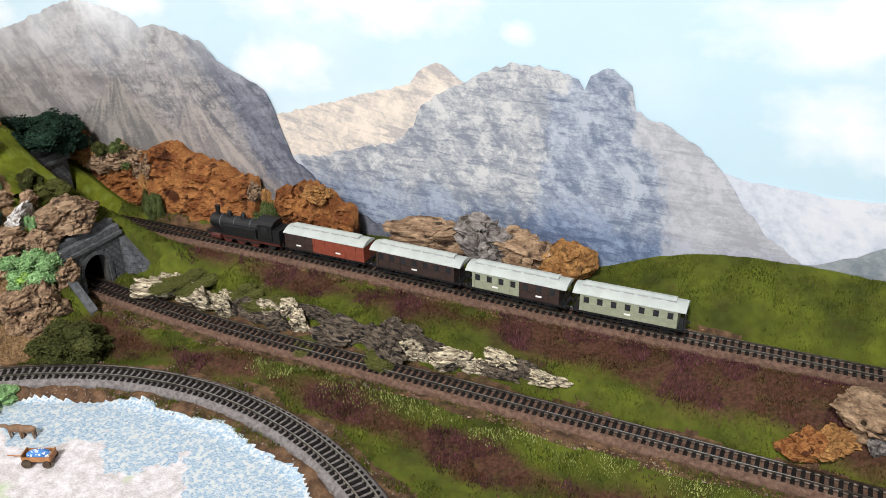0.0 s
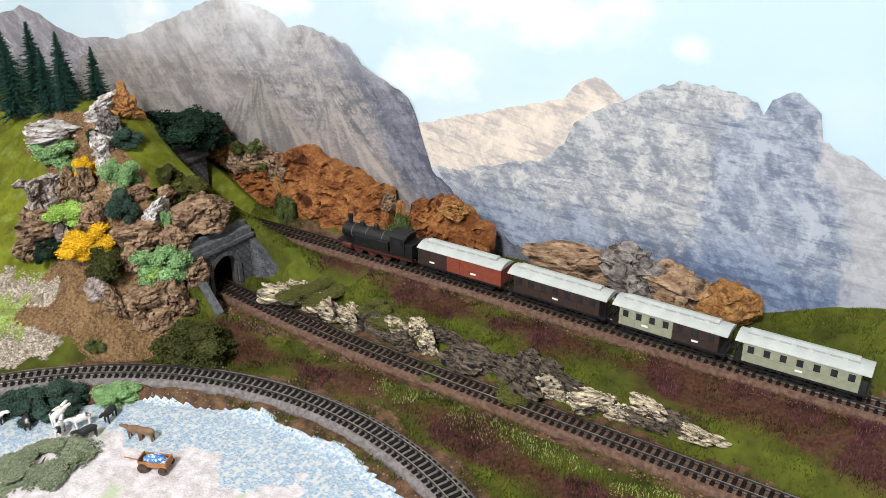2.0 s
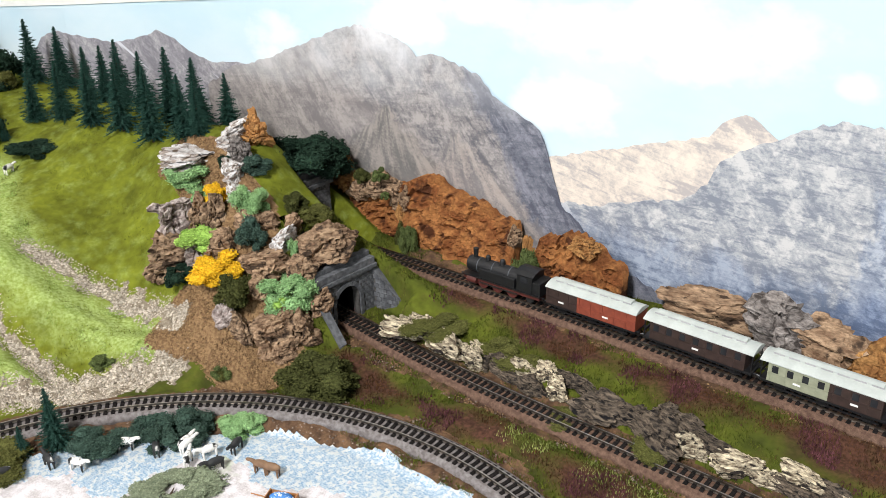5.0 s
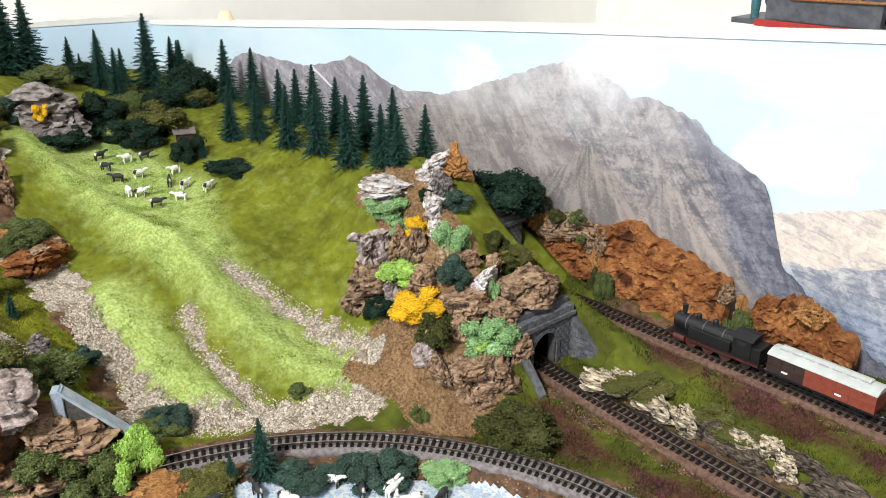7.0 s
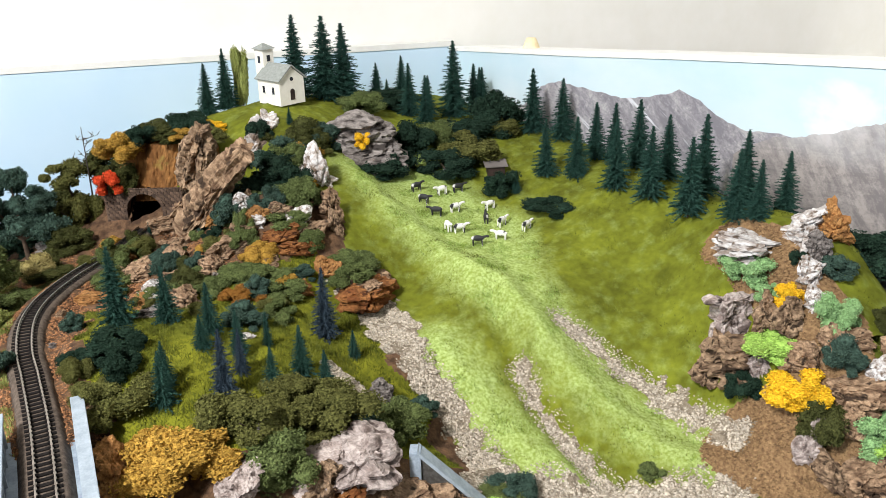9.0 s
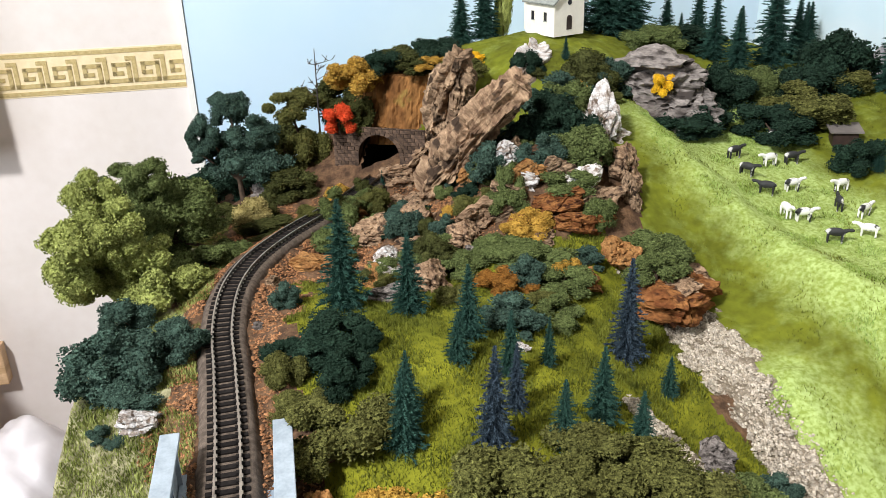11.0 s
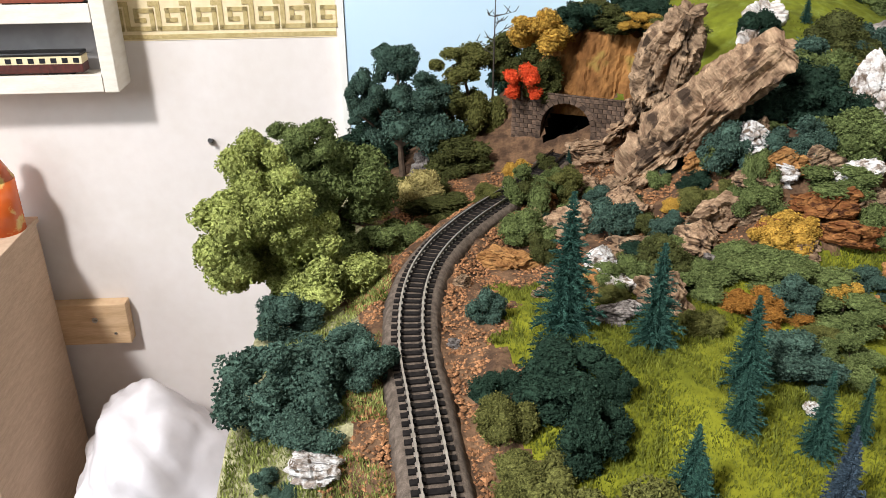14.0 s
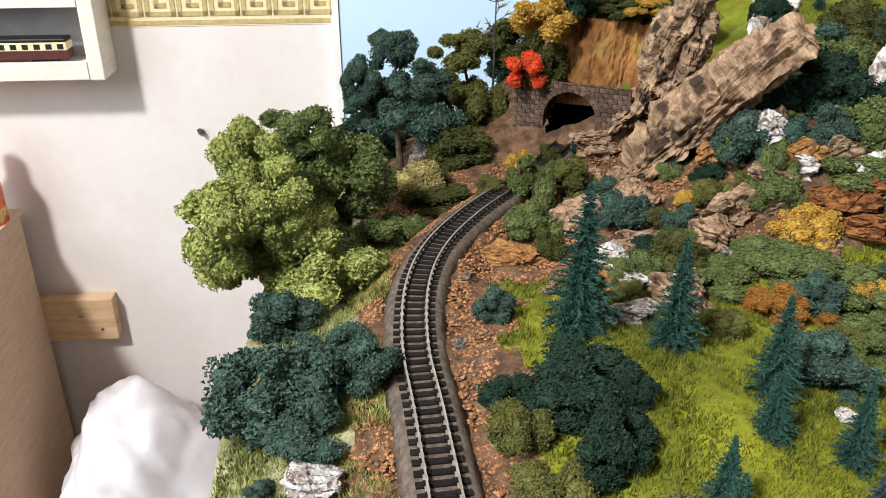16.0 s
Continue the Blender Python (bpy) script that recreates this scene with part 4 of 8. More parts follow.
track(UPPER, "ballast_brown", "straight model railway track at the foot of the red rocks", lambda p: -0.5 < p.x < 0.45)
track(HIGH, "ballast_dark", "high model railway track curving to the dark stone tunnel", lambda p: p.x > -1.02)

# ---------------------------------------------------------------- room
def structure(name, bm, material, label, category):
    return tagged(part(name, bm, material), label, category, kind="structure")


# floor, ceiling, east and south walls are unseen; dull tones cut bounced light
structure("floor", boxed(-1.9, 2.2, -2.0, 1.75, -0.05, 0.0), M["carpet"], "unseen carpeted floor of the hobby room, dull beige to cut bounced light", "floor")
structure("ceiling", boxed(-1.9, 2.2, -2.0, 1.75, 2.40, 2.46), M["room_paint"], "unseen plain grey-beige ceiling, dulled to cut bounced light", "ceiling")
structure("wall_west", boxed(-1.36, -1.236, -2.0, 0.112, 0.0, 2.40), M["wallpaper"], "cream papered wall with a key pattern border", "wall")
bm = bmesh.new()
box(bm, -0.10, 0.0, -0.02, 1.6, 0.0, 2.40)
bmesh.ops.transform(bm, matrix=pose(-1.243, 0.112, 0, 0, 0, -4.0), verts=bm.verts)
structure("wall_northwest", bm, M["pale_wall"], "cream wall behind the left end of the layout", "wall")
structure("wall_north", boxed(-1.9, 2.2, 1.62, 1.72, 0.0, 2.40), M["pale_wall"], "cream wall behind the backdrop", "wall")
structure("wall_east", boxed(2.1, 2.2, -2.0, 1.62, 0.0, 2.40), M["room_paint"], "unseen plain grey-beige wall, dulled to cut bounced light", "wall")
# no window is in view: this opening is added to go with the fill
bm = bmesh.new()
for a in ((-1.9, -0.35, 0.0, 2.40), (1.05, 2.2, 0.0, 2.40), (-0.35, 1.05, 0.0, 1.10), (-0.35, 1.05, 2.25, 2.40)):
    box(bm, a[0], a[1], -2.1, -2.0, a[2], a[3])
structure("wall_south", bm, M["room_paint"], "unseen dulled grey-beige wall with an added window opening", "wall")

# ---------------------------------------------------------------- printed mountain backdrop
def ridge(pts, step, rough, seed):
    """A jagged skyline through a few knots (x, z)."""
    r = random.Random(seed)
    out = []
    for (x0, z0), (x1, z1) in zip(pts, pts[1:]):
        n = max(1, int(abs(x1 - x0) / step))
        for k in range(n):
            t = k / n
            out.append((x0 + (x1 - x0) * t, z0 + (z1 - z0) * t + (r.uniform(-1, 1) * rough if k else 0)))
    out.append(pts[-1])
    return out


def print_mat(name, light, dark, haze, scale=24, strata=0.5, veil=0.0, veil_z=0.98, sides=(), snow=0.0, lean=0.1, scree=0.0, fans=()):
    """A printed cliff: level strata, upright streaks, slanting scree and drifting cloud, all ink on paper."""
    m = bpy.data.materials.new(name)
    m.use_nodes = True
    nd, ln = m.node_tree.nodes, m.node_tree.links
    bs = nd["Principled BSDF"]
    bs.inputs["Roughness"].default_value = 0.62
    tc = nd.new("ShaderNodeTexCoord")

    def grain(sx, sz, s, det, turn=0.0):
        mp = nd.new("ShaderNodeMapping")
        mp.vector_type = "TEXTURE"
        mp.inputs["Scale"].default_value = (1 / sx, 1, 1 / sz)
        mp.inputs["Rotation"].default_value = (0, turn, 0)
        ln.new(tc.outputs["Object"], mp.inputs["Vector"])
        n = nd.new("ShaderNodeTexNoise")
        n.inputs["Scale"].default_value, n.inputs["Detail"].default_value = s, det
        n.inputs["Roughness"].default_value = 0.66
        n.inputs["Distortion"].default_value = 0.35
        ln.new(mp.outputs[0], n.inputs["Vector"])
        return n.outputs["Fac"]

    def math_node(op, a, b):
        n = nd.new("ShaderNodeMath")
        n.operation = op
        for i, v in enumerate((a, b)):
            if isinstance(v, (int, float)):
                n.inputs[i].default_value = v
            else:
                ln.new(v, n.inputs[i])
        return n.outputs[0]

    big = grain(1.0, 1.5, scale * 0.50, 10, lean + 0.5)
    lay = grain(1.0, 3.6, scale * 0.8, 12, lean)
    bed = grain(1.0, 6.0, scale * 0.9, 9, lean)
    crag = grain(1.7, 0.9, scale * 0.7, 12, -0.30)
    jut = grain(1.5, 1.1, scale * 1.6, 10, 0.55)
    fine = grain(1.2, 1.8, scale * 8.0, 6, 0.2)
    slide = grain(3.2, 0.7, scale * 0.55, 9, -0.72)
    rock_tone = math_node("ADD", math_node("ADD", math_node("MULTIPLY", big, 0.16), math_node("MULTIPLY", fine, 0.18)),
                          math_node("ADD", math_node("MULTIPLY", lay, 0.16 * strata + 0.04), math_node("ADD", math_node("MULTIPLY", crag, 0.16), math_node("MULTIPLY", jut, 0.12))))
    tot = math_node("ADD", rock_tone, math_node("MULTIPLY", bed, 0.14 * strata))
    tot = math_node("ADD", tot, math_node("MULTIPLY", slide, 0.10 + 0.18 * scree))
    weight = 0.16 + 0.18 + 0.16 * strata + 0.04 + 0.28 + 0.14 * strata + 0.10 + 0.18 * scree
    tot = math_node("DIVIDE", tot, weight)

    def crease(noise_out, sharp):
        return math_node("MULTIPLY", math_node("SUBTRACT", 0.06, math_node("ABSOLUTE", math_node("SUBTRACT", noise_out, 0.5), 0.0)), sharp)

    # dark gullies, pale scree lines and pale bedding lines
    tot = math_node("SUBTRACT", tot, crease(crag, 0.32))
    tot = math_node("SUBTRACT", tot, crease(jut, 0.30))
    tot = math_node("ADD", tot, crease(slide, 0.30 + 0.5 * scree))
    tot = math_node("ADD", tot, crease(bed, 0.22 * strata))
    ramp = nd.new("ShaderNodeValToRGB")
    e = ramp.color_ramp.elements
    e[0].position, e[1].position = 0.445, 0.56
    e[0].color, e[1].color = (*dark, 1), (*light, 1)
    mid = e.new(0.502)
    mid.color = (*haze, 1)
    ln.new(tot, ramp.inputs["Fac"])
    col = ramp.outputs["Color"]
    sp = nd.new("ShaderNodeSeparateXYZ")
    ln.new(tc.outputs["Object"], sp.inputs[0])
    if snow > 0:
        # thin slanting snow bands
        band = grain(0.35, 6.0, 13, 4, 0.62)
        mr = nd.new("ShaderNodeMapRange")
        mr.inputs["From Min"].default_value, mr.inputs["From Max"].default_value = 0.60, 0.64
        mr.inputs["To Max"].default_value = snow * 2
        ln.new(band, mr.inputs["Value"])
        mx = nd.new("ShaderNodeMix")
        mx.data_type = "RGBA"
        ln.new(mr.outputs["Result"], mx.inputs["Factor"])
        ln.new(col, mx.inputs["A"])
        mx.inputs["B"].default_value = (0.74, 0.75, 0.80, 1)
        col = mx.outputs["Result"]
    for x0, z0, x1, z1, width, tint, amount, blend in sides:
        # ink of one side of a printed crag edge, with a frayed border
        ux, uz = z1 - z0, x0 - x1
        q = math.hypot(ux, uz)
        d = math_node("ADD", math_node("MULTIPLY", sp.outputs["X"], ux / q), math_node("MULTIPLY", sp.outputs["Z"], uz / q))
        d = math_node("ADD", d, -(x0 * ux + z0 * uz) / q)
        d = math_node("ADD", d, math_node("MULTIPLY", math_node("SUBTRACT", crag, 0.5), 0.09))
        edge = nd.new("ShaderNodeMapRange")
        edge.interpolation_type = "SMOOTHSTEP"
        edge.inputs["From Min"].default_value, edge.inputs["From Max"].default_value = 0.0, width
        edge.inputs["To Max"].default_value = amount
        ln.new(d, edge.inputs["Value"])
        mx = nd.new("ShaderNodeMix")
        mx.data_type, mx.blend_type = "RGBA", blend
        ln.new(edge.outputs["Result"], mx.inputs["Factor"])
        ln.new(col, mx.inputs["A"])
        mx.inputs["B"].default_value = (*tint, 1)
        col = mx.outputs["Result"]
    for ax, az, down_left, down_right, width, pale, deep, amount in fans:
        # a cone of fallen stone spreading from one gully, streaked down both of its sides
        away = math_node("SUBTRACT", sp.outputs["X"], ax)
        drop = math_node("SUBTRACT", az, sp.outputs["Z"])
        d = math_node("MINIMUM", math_node("ADD", drop, math_node("MULTIPLY", away, down_left)), math_node("SUBTRACT", drop, math_node("MULTIPLY", away, down_right)))
        d = math_node("ADD", d, math_node("MULTIPLY", math_node("SUBTRACT", jut, 0.5), 0.06))
        edge = nd.new("ShaderNodeMapRange")
        edge.interpolation_type = "SMOOTHSTEP"
        edge.inputs["From Min"].default_value, edge.inputs["From Max"].default_value = 0.0, width
        edge.inputs["To Max"].default_value = amount
        ln.new(d, edge.inputs["Value"])
        # streaks run out from the top of the cone
        ray = math_node("DIVIDE", away, math_node("ADD", math_node("ABSOLUTE", drop, 0.0), 0.02))
        cx = nd.new("ShaderNodeCombineXYZ")
        ln.new(ray, cx.inputs[0])
        ln.new(math_node("MULTIPLY", drop, 4.0), cx.inputs[2])
        run = nd.new("ShaderNodeTexNoise")
        run.inputs["Scale"].default_value, run.inputs["Detail"].default_value = 6.5, 9
        run.inputs["Distortion"].default_value = 0.4
        ln.new(cx.outputs[0], run.inputs["Vector"])
        tone = math_node("ADD", math_node("MULTIPLY", run.outputs["Fac"], 0.7), math_node("MULTIPLY", fine, 0.3))
        streak = nd.new("ShaderNodeValToRGB")
        k = streak.color_ramp.elements
        k[0].position, k[1].position = 0.44, 0.57
        k[0].color, k[1].color = (*deep, 1), (*pale, 1)
        ln.new(tone, streak.inputs["Fac"])
        mx = nd.new("ShaderNodeMix")
        mx.data_type = "RGBA"
        ln.new(edge.outputs["Result"], mx.inputs["Factor"])
        ln.new(col, mx.inputs["A"])
        ln.new(streak.outputs["Color"], mx.inputs["B"])
        col = mx.outputs["Result"]
    if veil > 0:
        mr = nd.new("ShaderNodeMapRange")
        mr.inputs["From Min"].default_value, mr.inputs["From Max"].default_value = veil_z - 0.066, veil_z + 0.010
        ln.new(sp.outputs["Z"], mr.inputs["Value"])
        puff = grain(1, 1, 16, 5)
        f = math_node("MULTIPLY", mr.outputs["Result"], math_node("MULTIPLY", math_node("SUBTRACT", puff, 0.33), 7.0 * veil))
        f2 = nd.new("ShaderNodeClamp")
        ln.new(f, f2.inputs["Value"])
        mx = nd.new("ShaderNodeMix")
        mx.data_type = "RGBA"
        ln.new(f2.outputs[0], mx.inputs["Factor"])
        ln.new(col, mx.inputs["A"])
        mx.inputs["B"].default_value = (0.72, 0.72, 0.74, 1)
        col = mx.outputs["Result"]
    ln.new(col, bs.inputs["Base Color"])
    return m


def sky_print(name):
    """Printed summer sky: soft blue, with cumulus banks at their places and thin cloud between."""
    m = bpy.data.materials.new(name)
    m.use_nodes = True
    nd, ln = m.node_tree.nodes, m.node_tree.links
    bs = nd["Principled BSDF"]
    bs.inputs["Roughness"].default_value = 0.6
    tc = nd.new("ShaderNodeTexCoord")

    def op(kind, a, b=0.0):
        n = nd.new("ShaderNodeMath")
        n.operation = kind
        for i, v in enumerate((a, b)):
            if isinstance(v, (int, float)):
                n.inputs[i].default_value = v
            else:
                ln.new(v, n.inputs[i])
        return n.outputs[0]

    def puff(scale, detail, stretch):
        mp = nd.new("ShaderNodeMapping")
        mp.inputs["Scale"].default_value = (1, 1, stretch)
        ln.new(tc.outputs["Object"], mp.inputs["Vector"])
        n = nd.new("ShaderNodeTexNoise")
        n.inputs["Scale"].default_value, n.inputs["Detail"].default_value, n.inputs["Roughness"].default_value = scale, detail, 0.55
        ln.new(mp.outputs[0], n.inputs["Vector"])
        return n.outputs["Fac"]

    sp = nd.new("ShaderNodeSeparateXYZ")
    ln.new(tc.outputs["Object"], sp.inputs[0])
    rag, thin = puff(16, 7, 1.5), puff(5, 5, 2.0)
    amount = op("MULTIPLY", op("SUBTRACT", thin, 0.42), 1.6)
    for cx, cz, rx, rz in ((-0.215, 1.030, 0.130, 0.034), (-0.285, 0.968, 0.050, 0.036), (-0.080, 1.014, 0.020, 0.012), (0.12, 1.030, 0.085, 0.030), (0.16, 0.965, 0.070, 0.030), (-0.40, 1.045, 0.12, 0.022), (-0.60, 0.985, 0.055, 0.030), (-0.45, 1.02, 0.06, 0.02)):
        dx, dz = op("DIVIDE", op("SUBTRACT", sp.outputs["X"], cx), rx), op("DIVIDE", op("SUBTRACT", sp.outputs["Z"], cz), rz)
        far = op("ADD", op("MULTIPLY", dx, dx), op("MULTIPLY", dz, dz))
        amount = op("MAXIMUM", amount, op("MULTIPLY", op("SUBTRACT", op("ADD", 1.1, op("MULTIPLY", op("SUBTRACT", rag, 0.5), 4.2)), far), 0.7))
    ramp = nd.new("ShaderNodeValToRGB")
    e = ramp.color_ramp.elements
    e[0].position, e[1].position = 0.0, 1.0
    e[0].color, e[1].color = (0.50, 0.65, 0.73, 1), (0.80, 0.81, 0.82, 1)
    ln.new(amount, ramp.inputs["Fac"])
    ln.new(ramp.outputs["Color"], bs.inputs["Base Color"])
    return m


def top_at(x):
    """Height of the backdrop's upper edge, which rises slightly along the wall."""
    return 0.990 + (x + 1.17) * 0.0755


def board_y(x):
    """The backdrop board stands at an angle to the tracks and bends forward towards the corner."""
    return float(np.interp(x, (-1.17, -0.92, -0.79, -0.65, -0.5, -0.3, 0.0, 0.3, 0.8), (0.712, 0.745, 0.775, 0.797, 0.811, 0.822, 0.840, 0.850, 0.858)))


def along_board(bm, ahead, behind, low, high, n=64):
    """A strip that follows the board, from ahead of its face to behind it, between two heights given by x."""
    rings = []
    for i in range(n + 1):
        x = -1.17 + 1.97 * i / n
        y = board_y(x)
        rings.append([bm.verts.new((x, y + d, h(x))) for d, h in ((-ahead, low), (-ahead, high), (behind, high), (behind, low))])
    for a, b in zip(rings, rings[1:]):
        for k in range(4):
            bm.faces.new((a[k], b[k], b[(k + 1) % 4], a[(k + 1) % 4]))
    bm.faces.new(rings[0])
    bm.faces.new(rings[-1][::-1])
    bmesh.ops.recalc_face_normals(bm, faces=bm.faces)


backdrop = thing("mountain_backdrop", pose(0, 0, 0), "printed alpine mountain panorama on a board behind the layout", "backdrop")
backdrop["kind"] = "structure"


def sheet(name, skyline, low, material, y, thick=0.0006):
    bm = bmesh.new()
    n = len(skyline)
    f = [bm.verts.new((x, board_y(x) - y, z)) for x, z in skyline]
    b = [bm.verts.new((x, board_y(x) - y, low)) for x, z in skyline]
    fb = [bm.verts.new((x, board_y(x) - y + thick, z)) for x, z in skyline]
    for i in range(n - 1):
        bm.faces.new((b[i], b[i + 1], f[i + 1], f[i]))
        bm.faces.new((f[i], f[i + 1], fb[i + 1], fb[i]))
    bmesh.ops.recalc_face_normals(bm, faces=bm.faces)
    return part(name, bm, material, backdrop)


bm = bmesh.new()
along_board(bm, 0.0, 0.006, lambda x: 0.742, top_at)
part("sky_panel", bm, sky_print("printed_sky"), backdrop, "pale blue sky with white clouds")
bm = bmesh.new()
along_board(bm, 0.0015, 0.008, top_at, lambda x: top_at(x) + 0.006)
part("top_strip", bm, M["white_paint"], backdrop, "white strip along the top edge")
bm = bmesh.new()
along_board(bm, -0.0085, 0.045, lambda x: top_at(x) - 0.002, lambda x: top_at(x) + 0.004)
tagged(part("display_ledge", bm, M["white_paint"]), "white ledge along the top of the backdrop", "ledge", kind="structure")

A = ridge([(-0.71, 0.938), (-0.671, 0.962), (-0.639, 0.968), (-0.577, 0.991), (-0.548, 1.001), (-0.521, 1.011), (-0.499, 1.016), (-0.470, 1.012), (-0.445, 1.005), (-0.433, 0.995), (-0.421, 0.998), (-0.404, 0.998), (-0.379, 0.990),
           (-0.366, 0.986), (-0.354, 0.972), (-0.337, 0.964), (-0.317, 0.956), (-0.308, 0.950), (-0.300, 0.933), (-0.294, 0.914), (-0.286, 0.892), (-0.252, 0.866), (-0.232, 0.852), (-0.18, 0.832)], 0.004, 0.0016, 2)
B = ridge([(-0.318, 0.918), (-0.302, 0.929), (-0.262, 0.941), (-0.237, 0.948), (-0.209, 0.957), (-0.173, 0.967), (-0.165, 0.978), (-0.150, 0.986), (-0.140, 0.982), (-0.131, 0.975), (-0.10, 0.95)], 0.004, 0.0012, 3)
C = ridge([(-0.310, 0.888), (-0.288, 0.894), (-0.256, 0.898), (-0.220, 0.909), (-0.187, 0.918), (-0.170, 0.933), (-0.163, 0.951), (-0.147, 0.962), (-0.127, 0.972), (-0.112, 0.982), (-0.090, 0.991), (-0.064, 0.989), (-0.053, 0.988),
           (-0.038, 0.983), (-0.033, 0.975), (-0.029, 0.986), (-0.021, 0.991), (-0.013, 0.992), (0.001, 0.981), (0.005, 0.963), (0.031, 0.954), (0.052, 0.942), (0.065, 0.930), (0.083, 0.907), (0.106, 0.880), (0.15, 0.855), (0.20, 0.84)], 0.0035, 0.0018, 4)
D = ridge([(-1.10, 0.920), (-1.008, 0.941), (-0.977, 0.968), (-0.946, 0.978), (-0.901, 0.975), (-0.854, 0.971), (-0.818, 0.977), (-0.791, 0.985), (-0.782, 0.990), (-0.756, 0.983), (-0.735, 0.971), (-0.702, 0.962), (-0.667, 0.966), (-0.639, 0.962)], 0.006, 0.0010, 5)
E = ridge([(0.03, 0.90), (0.065, 0.927), (0.081, 0.922), (0.115, 0.919), (0.145, 0.916), (0.175, 0.918), (0.26, 0.930), (0.36, 0.925), (0.50, 0.945), (0.64, 0.93), (0.80, 0.95)], 0.008, 0.0012, 6)
F = ridge([(0.06, 0.84), (0.110, 0.856), (0.121, 0.863), (0.149, 0.870), (0.181, 0.887), (0.25, 0.90), (0.40, 0.89), (0.60, 0.91), (0.80, 0.90)], 0.008, 0.002, 7)
sheet("far_ridge", D, 0.80, print_mat("print_far_ridge", (0.44, 0.42, 0.43), (0.20, 0.19, 0.215), (0.29, 0.275, 0.30), 34, 0.7, snow=0.35, lean=0.55), 0.0010)
sheet("far_ridge", E, 0.80, print_mat("print_pale_ridge", (0.66, 0.66, 0.70), (0.46, 0.49, 0.57), (0.58, 0.60, 0.66), 14, 0.6), 0.0010)
sheet("mountain", B, 0.80, print_mat("print_sunlit_bowl", (0.74, 0.64, 0.55), (0.42, 0.38, 0.37), (0.60, 0.53, 0.47), 34, 1.6, lean=0.20), 0.0016)
sheet("mountain", C, 0.80, print_mat("print_blue_massif", (0.56, 0.55, 0.545), (0.20, 0.22, 0.265), (0.36, 0.37, 0.395), 40, 1.5, lean=0.05,
      sides=((-0.085, 0.86, -0.060, 0.985, 0.014, (0.68, 0.77, 0.93), 0.80, "MULTIPLY"), (-0.32, 0.900, -0.16, 0.892, 0.030, (0.52, 0.62, 0.80), 0.85, "MULTIPLY"), (0.02, 0.90, -0.01, 0.99, 0.014, (0.60, 0.55, 0.52), 0.40, "MIX"))), 0.0024)
sheet("mountain", A, 0.80, print_mat("print_grey_massif", (0.38, 0.345, 0.335), (0.125, 0.12, 0.135), (0.235, 0.22, 0.22), 38, 0.8, veil=0.55, veil_z=1.012, lean=-0.12, scree=0.55,
      sides=((-0.325, 0.87, -0.395, 0.99, 0.016, (0.56, 0.64, 0.82), 0.85, "MULTIPLY"), (-0.47, 0.950, -0.255, 0.835, 0.012, (0.34, 0.29, 0.265), 0.32, "MIX"), (-0.64, 0.93, -0.50, 0.83, 0.02, (0.70, 0.70, 0.72), 0.7, "MULTIPLY")),
      fans=((-0.471, 0.948, 0.83, 0.78, 0.008, (0.33, 0.29, 0.262), (0.13, 0.125, 0.12), 0.80), (-0.396, 0.940, 2.2, 0.72, 0.008, (0.40, 0.345, 0.31), (0.17, 0.16, 0.165), 0.70))), 0.0032)
sheet("dark_slope", F, 0.80, print_mat("print_dark_slope", (0.34, 0.36, 0.36), (0.17, 0.20, 0.22), (0.26, 0.28, 0.30), 18, 0.4), 0.0040)

# the plain sky panel that turns the corner
side = thing("sky_backdrop", pose(-1.232, 0.113, 0, 0, 0, -4.0), "pale blue sky panel with a white edge on the side wall", "backdrop")
side["kind"] = "structure"
bm = bmesh.new()
vs = box(bm, 0.0, 0.008, 0.0, 0.610, 0.742, 1.0)
for v in vs:
    if v.co.z > 0.9:
        v.co.z = 1.006 - 0.0200 * v.co.y
part("sky_panel", bm, mat("side_sky_print", (0.50, 0.68, 0.84), (0.58, 0.73, 0.86), 4, 0.6), side)
part("end_strip", boxed(-0.004, 0.010, -0.0065, -0.0005, 0.742, 1.010), M["white_paint"], side)
bm = bmesh.new()
vs = box(bm, -0.002, 0.0095, -0.0065, 0.610, 0.0, 0.007)
for v in vs:
    v.co.z += 1.006 - 0.0200 * v.co.y
part("top_strip", bm, M["white_paint"], side)

# ---------------------------------------------------------------- the train
def on_line(line, x):
    """Place and heading on a track where it passes x."""
    pts = smooth_line(line, 0.002)
    i = min(range(1, len(pts) - 1), key=lambda k: abs(pts[k].x - x))
    d = pts[i + 1] - pts[i - 1]
    return pts[i], math.degrees(math.atan2(d.y, d.x))


def stand(ob, line, x, lift=0.0021):
    p, a = on_line(line, x)
    ob.matrix_basis = pose(p.x, p.y, p.z + lift, 0, 0, a)
    return ob


LOCO_X = -0.296
stand(tank_engine(), UPPER, LOCO_X)
x = LOCO_X + 0.040 + 0.003 + 0.037
stand(coach(0.074, ((0, 0.36, "wagon_brown"), (0.36, 1, "wagon_red")), "red-brown and dark luggage van with a pale grey roof", van=True), UPPER, x)
x += 0.037 + 0.0055 + 0.0385
stand(coach(0.077, ((0, 1, "wagon_brown"),), "dark brown model coach with a pale grey roof"), UPPER, x)
x += 0.0385 + 0.0055 + 0.0385
stand(coach(0.077, ((0, 0.55, "wagon_green"), (0.55, 1, "wagon_brown")), "grey-green and dark brown model coach with a pale grey roof"), UPPER, x)
x += 0.0385 + 0.0055 + 0.0385
stand(coach(0.077, ((0, 1, "wagon_green"),), "grey-green model coach with a pale grey roof"), UPPER, x)


